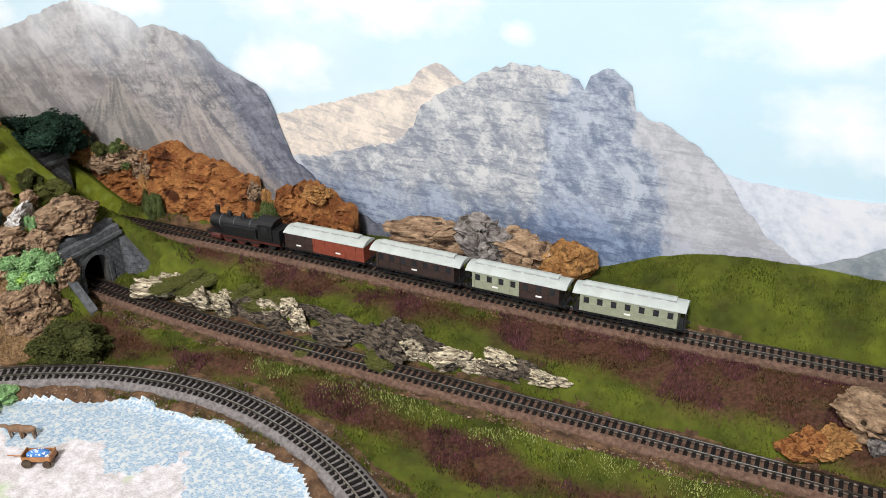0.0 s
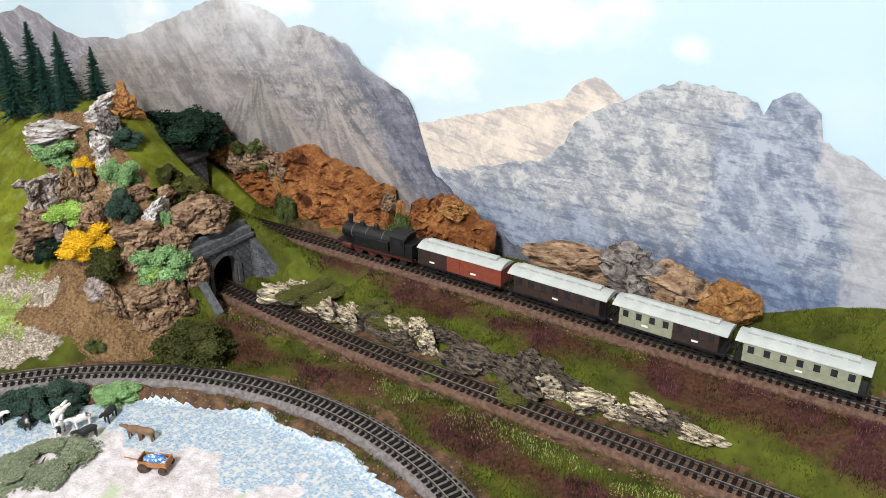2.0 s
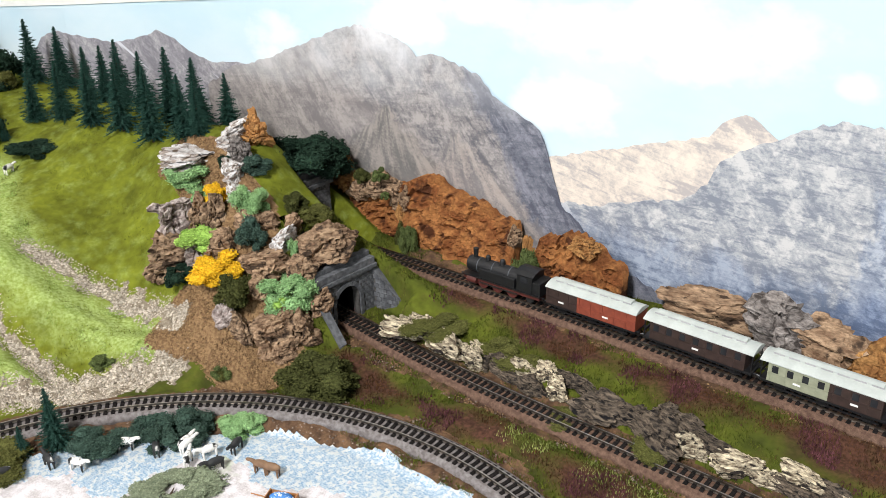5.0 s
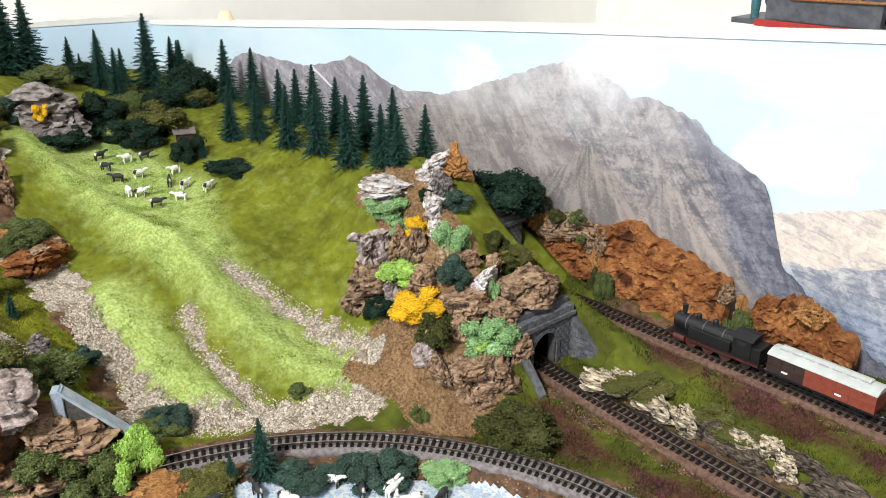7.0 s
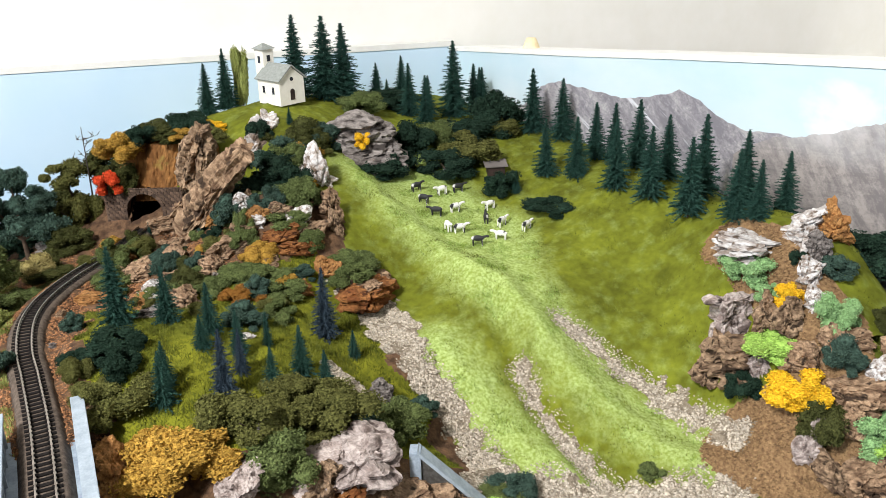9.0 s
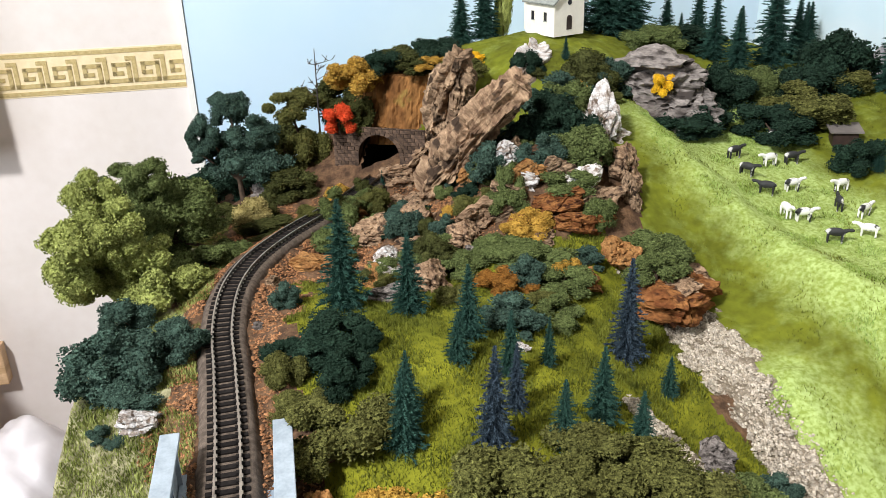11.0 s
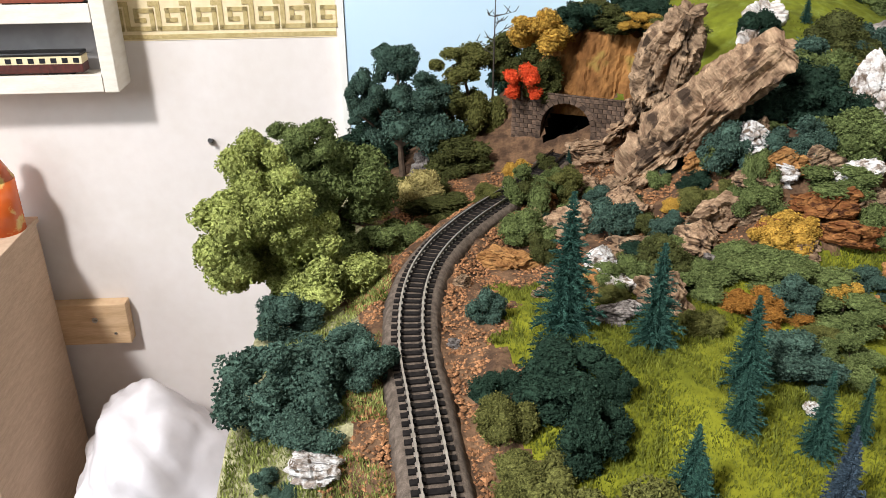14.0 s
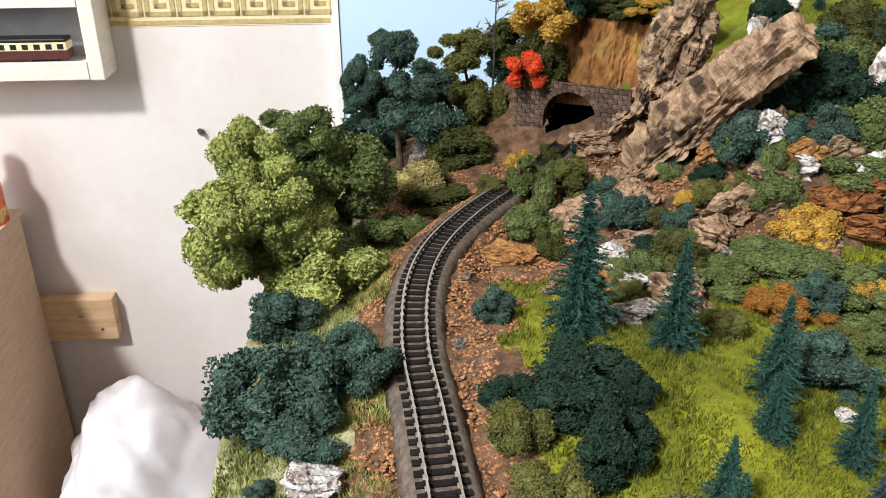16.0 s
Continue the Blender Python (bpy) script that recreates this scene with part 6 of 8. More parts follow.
def bare_tree(x, y, z, h, n, seed):
    """A dead tree: thin trunk with a few level twigs."""
    r = random.Random(seed)
    ob = thing("dead_tree", pose(x, y, z), "thin bare dark dead tree with short twigs", "tree")
    part("trunk", tubed((0, 0, -0.002), (0.001, 0.001, h), 0.0010, 0.0003, 7), M["bare"], ob)
    for i in range(n):
        q = h * r.uniform(0.5, 0.98)
        a = r.uniform(0, 6.283)
        l = h * r.uniform(0.10, 0.20)
        bm = tubed((0.0008, 0.0008, q), (l * math.cos(a), l * math.sin(a), q + l * 0.25), 0.0004, 0.00015, 5)
        for k in range(3):
            t = r.uniform(0.5, 1.0)
            e = Vector((l * math.cos(a) * t, l * math.sin(a) * t, q + l * 0.25 * t))
            tube(bm, e, e + Vector((r.uniform(-1, 1), r.uniform(-1, 1), r.uniform(0.2, 1))) * l * 0.35, 0.0004, 0.0002, 5)
        part("twig", bm, M["bare"], ob)
    return ob


# ---------------------------------------------------------------- the side wall and the things on it
WX = -1.2358
border = thing("wallpaper_border", pose(0, 0, 0), "cream wallpaper border with an olive Greek key pattern", "wallpaper border")
border["kind"] = "structure"
part("paper", boxed(WX - 0.0004, WX + 0.0004, -0.80, 0.1035, 0.906, 0.951), M["border_bg"], border)
for z in (0.9075, 0.9455):
    part("stripe", boxed(WX + 0.0004, WX + 0.0009, -0.80, 0.1034, z, z + 0.0040), M["border_key"], border)
KEY = None
PITCH = 0.0285
for i in range(29):
    if KEY is None:
        bm = bmesh.new()
        s = 0.0042
        path = [(0.0, 0.0), (0.0, 0.0225), (0.0225, 0.0225), (0.0225, 0.0062), (0.0085, 0.0062), (0.0085, 0.0150), (0.0150, 0.0150)]
        for (y0, z0), (y1, z1) in zip(path, path[1:]):
            box(bm, 0.0, 0.0007, min(y0, y1), max(y0, y1) + s, 0.0225 - max(z0, z1), 0.0225 - min(z0, z1) + s)
        box(bm, 0.0, 0.0006, -0.0062, 0.0001, 0.0225, 0.0225 + s)
        KEY = bpy.data.meshes.new("key_motif")
        bm.to_mesh(KEY)
        bm.free()
        KEY.materials.append(M["border_key"])
    k = new("key_motif", KEY)
    k.parent, k.location = border, (WX + 0.0004, 0.1035 - PITCH * (i + 1) + 0.0062, 0.9150)

batten = thing("wall_batten", pose(WX, -0.20, 0.611), "short pale pine batten screwed to the wall", "batten")
part("wood", boxed(0.0, 0.016, -0.10, 0.064, -0.024, 0.024, bevel=0.0012), M["wood"], batten)
for y, z, rr in ((0.030, 0.006, 0.0034), (0.049, -0.011, 0.0016)):
    sc = part("screw", tubed((0.0155, y, z), (0.0172, y, z), rr, rr * 0.9, 16), M["screw"], batten)
    part("slot", boxed(0.0172, 0.0174, y - rr * 0.7, y + rr * 0.7, z - 0.0004, z + 0.0004), M["black"], sc)
# nail hole: the black peg puts its darkness into colour, the plate its rim
hook = thing("wall_nail_hole", pose(WX, -0.026, 0.806), "bright-rimmed nail hole in the wall, its dark built as a black peg", "hook")
part("plate", tubed((0, 0, 0), (0.0014, 0, 0), 0.0034, n=16), M["screw"], hook)
part("peg", tubed((0.001, 0, 0.001), (0.009, 0, 0.004), 0.0022, n=10), M["black"], hook)

shelf = thing("display_case", pose(0, 0, 0), "cream wooden wall case with narrow shelves for model trains", "display case")
SX0, SX1 = WX, -1.196
part("back_panel", boxed(SX0, SX0 + 0.003, -0.70, -0.100, 0.872, 1.110), M["shelf_grey"], shelf)
part("side_panel", boxed(SX0, SX1, -0.107, -0.094, 0.868, 1.112, bevel=0.001), M["shelf"], shelf)
for z in (0.870, 0.932, 0.994, 1.056, 1.100):
    part("shelf_board", boxed(SX0, SX1, -0.70, -0.107, z, z + 0.011, bevel=0.0008), M["shelf"], shelf)
    part("front_lip", boxed(SX1 - 0.003, SX1 + 0.001, -0.70, -0.107, z - 0.001, z + 0.015, bevel=0.0006), M["shelf"], shelf)


def shelf_coach(y, z, length, low, high, label):
    ob = thing("display_coach", pose(-1.213, y, z), label, "railway coach", "trains in the display case")
    part("body", boxed(-0.008, 0.008, -length / 2, length / 2, 0.004, 0.012, bevel=0.0004), M[low], ob)
    up = part("upper_body", boxed(-0.0082, 0.0082, -length / 2, length / 2, 0.012, 0.019, bevel=0.0004), M[high], ob)
    n = int(length / 0.010)
    for i in range(n):
        c = -length / 2 + (i + 0.5) * length / n
        part("window", boxed(0.0080, 0.0085, c - 0.0026, c + 0.0026, 0.0130, 0.0175), M["window_dark"], up)
    part("roof", boxed(-0.0086, 0.0086, -length / 2, length / 2, 0.019, 0.0225, bevel=0.0014), M["black"], ob)
    for k in (-0.35, 0.35):
        part("bogie", boxed(-0.006, 0.006, k * length - 0.010, k * length + 0.010, 0.0, 0.004), M["black"], ob)
    return ob


shelf_coach(-0.200, 0.881, 0.150, "loco_red", "border_bg", "dark red and cream model coach in the case")
shelf_coach(-0.365, 0.881, 0.150, "loco_red", "border_bg", "dark red and cream model coach in the case")
shelf_coach(-0.150, 0.943, 0.070, "wagon_red", "wagon_red", "red-brown model wagon in the case")
shelf_coach(-0.260, 0.943, 0.110, "wagon_red", "wagon_brown", "red-brown model wagon in the case")

# floor stack beside the layout
box1 = thing("cardboard_box", pose(-1.125, -0.468, 0.0), "tall brown cardboard box standing by the wall", "box")
part("side", boxed(-0.095, 0.095, -0.26, 0.262, 0.0, 0.732, bevel=0.002), M["card"], box1)
part("flap", boxed(-0.097, 0.097, -0.262, 0.264, 0.732, 0.738, bevel=0.001), M["card"], box1)
box2 = thing("cardboard_box", pose(-1.09, -0.03, 0.0), "low brown cardboard box on the floor", "box")
part("side", boxed(-0.12, 0.12, -0.115, 0.105, 0.0, 0.40, bevel=0.002), M["card"], box2)
bm = bmesh.new()
bmesh.ops.create_icosphere(bm, subdivisions=5, radius=1.0)
for v in bm.verts:
    p = v.co.copy()
    f = 0.95 + 0.22 * noise.noise(p * 1.3) + 0.10 * abs(noise.noise(p * 2.1 + Vector((5, 1, 0)))) + 0.07 * abs(noise.noise(p * 4.3 + Vector((1, 7, 2)))) + 0.02 * abs(noise.noise(p * 11))
    v.co = Vector((p.x * 0.095 * f, p.y * 0.086 * f, max((p.z - 0.35 * p.y * (p.z > 0)) * 0.100 * f, -0.092)))
bag = part("plastic_bag", bm, M["bag"], smooth=True)
bag.matrix_basis = pose(-1.105, -0.082, 0.480)
tagged(bag, "crumpled white plastic bag lying on a box", "bag")
bottle = thing("plastic_bottle", pose(-1.190, -0.224, 0.738), "orange plastic bottle with a white cap on the box", "bottle")
bm = bmesh.new()
for a, b, r0, r1 in ((0, 0.052, 0.020, 0.020), (0.052, 0.075, 0.020, 0.009)):
    tube(bm, (0, 0, a), (0, 0, b), r0, r1, 20)
part("body", bm, M["orange_plastic"], bottle, smooth=True)
part("cap", tubed((0, 0, 0.075), (0, 0, 0.090), 0.010, n=18), M["white_paint"], bottle)

# ---------------------------------------------------------------- the large engine on the far shelf
tagged(part("far_shelf", boxed(-1.2, 0.9, 1.40, 1.62, 0.880, 0.900, bevel=0.002), M["white_paint"]), "white shelf on the wall behind the layout", "shelf", kind="structure")
big = thing("large_display_engine", pose(-0.490, 1.50, 0.900), "large dark grey display engine with brass bands and a red footplate", "steam locomotive")
part("footplate", boxed(-0.245, 0.175, -0.045, 0.045, 0.070, 0.078, bevel=0.001), M["big_loco"], big)
part("footplate_edge", boxed(-0.205, 0.172, -0.0465, -0.0450, 0.069, 0.079), M["red_line"], big)
boil = part("boiler", tubed((-0.195, 0, 0.130), (0.070, 0, 0.130), 0.048, n=32), M["big_loco"], big)
for x in (-0.12, -0.055, 0.010):
    part("brass_band", tubed((x - 0.004, 0, 0.130), (x + 0.004, 0, 0.130), 0.0492, n=32), M["gold_band"], boil)
tank = part("side_tank", boxed(-0.19, -0.02, -0.046, -0.030, 0.079, 0.130, bevel=0.003), M["big_loco"], big)
part("cab", boxed(0.072, 0.172, -0.046, 0.046, 0.079, 0.215, bevel=0.002), M["big_loco"], big)
part("handrail", tubed((-0.15, -0.051, 0.112), (0.05, -0.051, 0.118), 0.002, n=8), M["cart_wood"], big)
part("name_bar", boxed(0.100, 0.142, -0.0475, -0.0462, 0.112, 0.122), M["white_paint"], big)
for x in (-0.12, -0.03, 0.06):
    wheel = part("wheel", tubed((x, -0.038, 0.034), (x, -0.026, 0.034), 0.034, n=28), M["red_line"], big)
    part("hub", tubed((x, -0.040, 0.034), (x, -0.038, 0.034), 0.008, n=16), M["screw"], wheel)
bm = tubed((0, 0, 0), (0, 0, 0.030), 0.006, 0.0075, 10)
bmesh.ops.create_uvsphere(bm, u_segments=10, v_segments=8, radius=0.0058, matrix=Matrix.Translation((0, 0, 0.037)))
fig = part("figurine", bm, M["skin_free_blue"], None)
fig.matrix_basis = pose(-0.705, 1.47, 0.978)
tagged(fig, "small teal plain figurine on the engine's footplate", "figurine")
knob = part("curtain_knob", tubed((0, 0, 0), (0, 0, 0.012), 0.011, 0.006, 16), M["border_bg"])
knob.matrix_basis = pose(-1.035, 0.758, top_at(-1.035) + 0.0042)
tagged(knob, "small beige knob on the ledge", "knob")

# ---------------------------------------------------------------- planting, rock by rock and tree by tree
# along the high track
pine(-0.721, 0.221, 0.889, 0.063, 0.95)
pine(-0.706, 0.253, 0.891, 0.045, 1.0)
pine(-0.675, 0.277, 0.890, 0.040, 1.0)
pine(-0.653, 0.267, 0.891, 0.026, 1.2)
pine(-0.620, 0.238, 0.887, 0.033, 1.0)
pine(-0.643, 0.289, 0.886, 0.034, 0.9)
pine(-0.655, 0.311, 0.880, 0.028, 0.7)
pine(-0.963, 0.272, 0.868, 0.018, 0.7)
pine(-0.620, 0.285, 0.884, 0.033, 0.75, blue=True)
bush(-0.696, 0.108, 0.872, 0.047, 0.036, 'blue_green')
bush(-0.705, 0.138, 0.879, 0.030, 0.024, 'blue_green')
bush(-0.756, 0.106, H(-0.756, 0.106), 0.035, 0.022, 'blue_green')
bush(-0.675, 0.122, 0.874, 0.033, 0.018, 'blue_green')
bush(-0.727, 0.128, 0.876, 0.030, 0.016, 'blue_green')
bush(-0.909, 0.185, 0.859, 0.053, 0.017, 'deep_olive')
bush(-0.895, 0.210, 0.873, 0.027, 0.013, 'olive')
bush(-0.943, 0.176, 0.858, 0.030, 0.022, 'deep_olive')
bush(-0.896, 0.232, 0.872, 0.039, 0.030, 'mid_green')
bush(-0.918, 0.257, 0.866, 0.029, 0.025, 'olive')
bush(-0.848, 0.225, 0.867, 0.036, 0.022, 'mid_green')
bush(-0.864, 0.255, 0.868, 0.022, 0.019, 'mid_green')
bush(-0.834, 0.271, 0.877, 0.033, 0.030, 'blue_green')
bush(-0.822, 0.284, 0.882, 0.017, 0.015, 'deep_olive')
bush(-0.840, 0.328, 0.909, 0.033, 0.032, 'blue_green')
bush(-0.814, 0.336, 0.905, 0.020, 0.031, 'mid_green')
bush(-0.827, 0.312, 0.895, 0.022, 0.015, 'olive')
bush(-0.890, 0.398, 0.928, 0.041, 0.042, 'mid_green')
bush(-0.856, 0.395, 0.924, 0.032, 0.033, 'dark_green')
bush(-0.826, 0.361, 0.921, 0.030, 0.026, 'blue_green')
bush(-0.809, 0.371, 0.910, 0.045, 0.017, 'mid_green')
bush(-0.787, 0.384, 0.894, 0.028, 0.024, 'mid_green')
bush(-0.740, 0.190, 0.883, 0.021, 0.018, 'blue_green')
bush(-0.677, 0.212, 0.890, 0.042, 0.020, 'dark_green')
bush(-0.647, 0.215, 0.887, 0.030, 0.025, 'dark_green')
bush(-0.678, 0.188, 0.886, 0.026, 0.014, 'dark_green')
bush(-0.669, 0.228, 0.891, 0.016, 0.017, 'dark_green')
bush(-0.661, 0.188, 0.884, 0.024, 0.021, 'olive')
bush(-0.638, 0.194, 0.881, 0.027, 0.016, 'olive')
bush(-0.795, 0.289, 0.882, 0.035, 0.014, 'mid_green')
bush(-0.765, 0.291, 0.881, 0.036, 0.015, 'mid_green')
bush(-0.788, 0.271, 0.879, 0.022, 0.011, 'olive')
bush(-0.765, 0.333, 0.884, 0.051, 0.018, 'mid_green')
bush(-0.775, 0.318, 0.885, 0.034, 0.013, 'mid_green')
bush(-0.738, 0.345, 0.877, 0.043, 0.017, 'mid_green')
bush(-0.756, 0.367, 0.880, 0.027, 0.015, 'blue_green')
bush(-0.742, 0.308, 0.880, 0.031, 0.015, 'orange')
bush(-0.738, 0.322, 0.879, 0.020, 0.010, 'orange')
bush(-0.787, 0.340, 0.893, 0.030, 0.020, 'gold')
bush(-0.722, 0.278, 0.884, 0.019, 0.014, 'olive')
bush(-0.693, 0.303, 0.881, 0.038, 0.023, 'blue_green')
bush(-0.705, 0.334, 0.874, 0.029, 0.020, 'mid_green')
bush(-0.660, 0.106, H(-0.660, 0.106), 0.013, 0.008, 'blue_green')
bush(-0.656, 0.112, 0.868, 0.013, 0.006, 'blue_green')
bush(-0.722, 0.330, 0.876, 0.025, 0.012, 'olive')
rock(-0.809, 0.210, 0.875, 0.026, 0.033, 0.016, 'rock_orange', 10, strata=0.3)
rock(-0.766, 0.250, 0.884, 0.024, 0.030, 0.018, 'rock_white', 20, strata=0.6)
rock(-0.734, 0.243, 0.888, 0.018, 0.023, 0.013, 'rock_grey', -10, strata=0.6)
rock(-0.807, 0.274, 0.882, 0.030, 0.038, 0.014, 'rock_tan', 5, strata=0.6)
rock(-0.781, 0.306, 0.887, 0.016, 0.020, 0.014, 'rock_grey', 30, strata=0.6)
rock(-0.975, 0.314, 0.895, 0.036, 0.051, 0.036, 'rock_tan', 40, strata=0.4)
rock(-0.971, 0.282, 0.877, 0.032, 0.040, 0.027, 'rock_tan', 12, strata=0.6)
rock(-0.808, 0.316, 0.896, 0.025, 0.041, 0.036, 'rock_tan', -15, strata=0.8)
rock(-0.847, 0.349, 0.928, 0.013, 0.016, 0.023, 'rock_tan', 0, strata=0.6)
rock(-0.800, 0.365, 0.908, 0.026, 0.043, 0.019, 'rock_red', 8, strata=0.35)
rock(-0.783, 0.370, 0.897, 0.022, 0.036, 0.019, 'rock_red', -12, strata=0.35)
rock(-0.875, 0.427, 0.925, 0.019, 0.027, 0.028, 'rock_white', 0, strata=0.8)
rock(-0.834, 0.406, 0.919, 0.023, 0.029, 0.026, 'rock_tan', 15, strata=0.6)
rock(-0.739, 0.363, 0.878, 0.014, 0.018, 0.017, 'rock_orange', 0, strata=0.6)
rock(-0.660, 0.124, 0.875, 0.020, 0.016, 0.019, 'rock_white', 70, strata=0.9)
rock(-0.666, 0.300, 0.885, 0.008, 0.010, 0.007, 'rock_white', 0, strata=0.6)
rock(-1.002, 0.173, 0.856, 0.016, 0.020, 0.023, 'rock_grey', 0, strata=0.6)
rock(-0.794, 0.338, 0.899, 0.016, 0.020, 0.017, 'rock_red', 5, strata=0.6)
rock(-0.778, 0.346, 0.893, 0.015, 0.019, 0.013, 'rock_tan', 0, strata=0.6)
rock(-0.724, 0.175, 0.882, 0.006, 0.007, 0.006, 'rock_grey', 0, strata=0.6)
rock(-0.779, 0.183, 0.882, 0.008, 0.010, 0.007, 'rock_brown', 0, strata=0.6)
rock(-0.763, 0.219, 0.883, 0.010, 0.012, 0.008, 'rock_brown', 0, strata=0.6)
# clay cliff and the hillside above the dark tunnel
bush(-1.737, 0.311, 0.794, 0.101, 0.071, 'gold')
bush(-1.087, 0.252, 0.902, 0.057, 0.046, 'deep_olive')
bush(-1.837, 0.353, 0.794, 0.051, 0.049, 'dark_green')
bush(-1.062, 0.306, 0.947, 0.056, 0.021, 'deep_olive')
bush(-1.049, 0.334, 0.952, 0.049, 0.027, 'dark_green')
bush(-1.032, 0.358, 0.952, 0.042, 0.012, 'yellow')
bush(-0.865, 0.375, 0.928, 0.054, 0.041, 'dark_green')
bush(-0.907, 0.398, 0.932, 0.057, 0.038, 'blue_green')
bush(-0.833, 0.391, 0.919, 0.047, 0.035, 'mid_green')
bush(-0.944, 0.436, 0.942, 0.047, 0.034, 'deep_olive')
bush(-0.927, 0.439, 0.934, 0.039, 0.022, 'olive')
bush(-0.967, 0.393, 0.951, 0.027, 0.028, 'dark_green')
# boulders and tufts on the red rock walls
rock(-0.510, 0.794, 0.873, 0.020, 0.016, 0.033, 'rock_orange', 5, strata=0.4)
rock(-0.492, 0.794, 0.865, 0.023, 0.018, 0.027, 'rock_tan', 30, strata=0.4)
rock(-0.470, 0.794, 0.873, 0.023, 0.019, 0.028, 'rock_tan', 58, strata=0.4)
rock(-0.450, 0.794, 0.872, 0.022, 0.018, 0.029, 'rock_tan', 25, strata=0.4)
rock(-0.434, 0.794, 0.867, 0.017, 0.013, 0.032, 'rock_tan', 48, strata=0.4)
rock(-0.436, 0.794, 0.850, 0.014, 0.011, 0.037, 'rock_orange', 48, strata=0.4)
rock(-0.313, 0.794, 0.864, 0.015, 0.012, 0.024, 'rock_tan', 55, strata=0.4)
rock(-0.299, 0.794, 0.846, 0.014, 0.011, 0.041, 'rock_orange', 20, strata=0.4)
rock(-0.246, 0.794, 0.873, 0.022, 0.018, 0.022, 'rock_orange', 55, strata=0.4)
bush(-0.480, 0.784, 0.879, 0.016, 0.015, 'deep_olive')
bush(-0.455, 0.784, 0.887, 0.016, 0.015, 'mid_green')
bush(-0.451, 0.784, 0.869, 0.009, 0.009, 'mid_green')
bush(-0.432, 0.784, 0.820, 0.014, 0.034, 'deep_olive')
# boulders beside the retaining wall
rock(-0.511, 0.349, 0.830, 0.052, 0.065, 0.023, 'rock_tan', 10, strata=0.5)
rock(-0.505, 0.331, 0.817, 0.048, 0.060, 0.031, 'rock_tan', 40, strata=0.5)
rock(-0.534, 0.313, 0.858, 0.044, 0.055, 0.026, 'rock_pink', 0, strata=0.5)
rock(-0.511, 0.304, 0.843, 0.039, 0.049, 0.030, 'rock_red', 15, strata=0.5)
rock(-0.452, 0.396, 0.802, 0.038, 0.047, 0.018, 'rock_orange', 0, strata=0.5)
bush(-0.735, 0.402, H(-0.735, 0.402) + 0.012, 0.040, 0.022, 'mid_green')
# the crag over the grey tunnel
rock(-0.515, 0.635, 0.885, 0.026, 0.033, 0.034, 'rock_brown', 10, strata=0.6)
rock(-0.468, 0.645, 0.886, 0.021, 0.027, 0.028, 'rock_tan', 40, strata=0.6)
rock(-0.430, 0.635, 0.860, 0.023, 0.029, 0.027, 'rock_tan', 20, strata=0.6)
rock(-0.415, 0.655, 0.857, 0.023, 0.029, 0.025, 'rock_tan', 0, strata=0.6)
rock(-0.421, 0.599, 0.827, 0.024, 0.031, 0.027, 'rock_brown', 60, strata=0.6)
rock(-0.497, 0.617, 0.866, 0.026, 0.032, 0.028, 'rock_pink', 0, strata=0.6)
rock(-0.528, 0.596, 0.841, 0.026, 0.033, 0.026, 'rock_brown', 30, strata=0.6)
rock(-0.473, 0.624, 0.872, 0.021, 0.027, 0.028, 'rock_tan', 80, strata=0.6)
rock(-0.427, 0.623, 0.849, 0.017, 0.021, 0.024, 'rock_tan', 10, strata=0.6)
rock(-0.398, 0.628, 0.829, 0.025, 0.031, 0.032, 'rock_tan', -20, strata=0.6)
rock(-0.519, 0.685, 0.922, 0.018, 0.023, 0.030, 'rock_grey', 0, strata=0.6)
rock(-0.537, 0.623, 0.873, 0.048, 0.053, 0.061, 'rock_pink', 15, strata=0.8)
rock(-0.515, 0.608, 0.855, 0.052, 0.066, 0.045, 'rock_brown', -20, strata=0.8)
rock(-0.564, 0.666, 0.917, 0.047, 0.067, 0.024, 'rock_white', 0, strata=0.7)
rock(-0.543, 0.693, 0.932, 0.035, 0.044, 0.030, 'rock_white', 25, strata=0.7)
rock(-0.511, 0.671, 0.912, 0.017, 0.028, 0.035, 'rock_white', 10, strata=0.8)
rock(-0.494, 0.658, 0.900, 0.012, 0.020, 0.029, 'rock_white', -12, strata=0.8)
rock(-0.530, 0.710, 0.932, 0.023, 0.029, 0.046, 'rock_orange', 0, strata=0.7)
rock(-0.833, 0.958, 0.842, 0.039, 0.049, 0.028, 'rock_orange', 0, strata=0.6)
rock(-0.440, 0.630, 0.864, 0.033, 0.047, 0.030, 'rock_tan', -25, strata=0.5)
rock(-0.438, 0.654, 0.874, 0.022, 0.028, 0.025, 'rock_white', 15, strata=0.6)
rock(-0.446, 0.676, 0.881, 0.020, 0.025, 0.023, 'rock_tan', 0, strata=0.6)
rock(-0.420, 0.685, 0.866, 0.040, 0.057, 0.034, 'rock_tan', 10, strata=0.4)
rock(-0.394, 0.648, 0.836, 0.022, 0.031, 0.030, 'rock_tan', 30, strata=0.4)
rock(-0.403, 0.610, 0.822, 0.038, 0.047, 0.051, 'rock_tan', 0, strata=0.7)
rock(-0.389, 0.628, 0.822, 0.029, 0.036, 0.038, 'rock_tan', 20, strata=0.6)
rock(-0.438, 0.600, 0.840, 0.018, 0.023, 0.035, 'rock_pink', 0, strata=0.6)
rock(-0.498, 0.636, 0.886, 0.026, 0.033, 0.034, 'rock_brown', 20, strata=0.6)
rock(-0.459, 0.653, 0.886, 0.019, 0.024, 0.022, 'rock_tan', 0, strata=0.6)
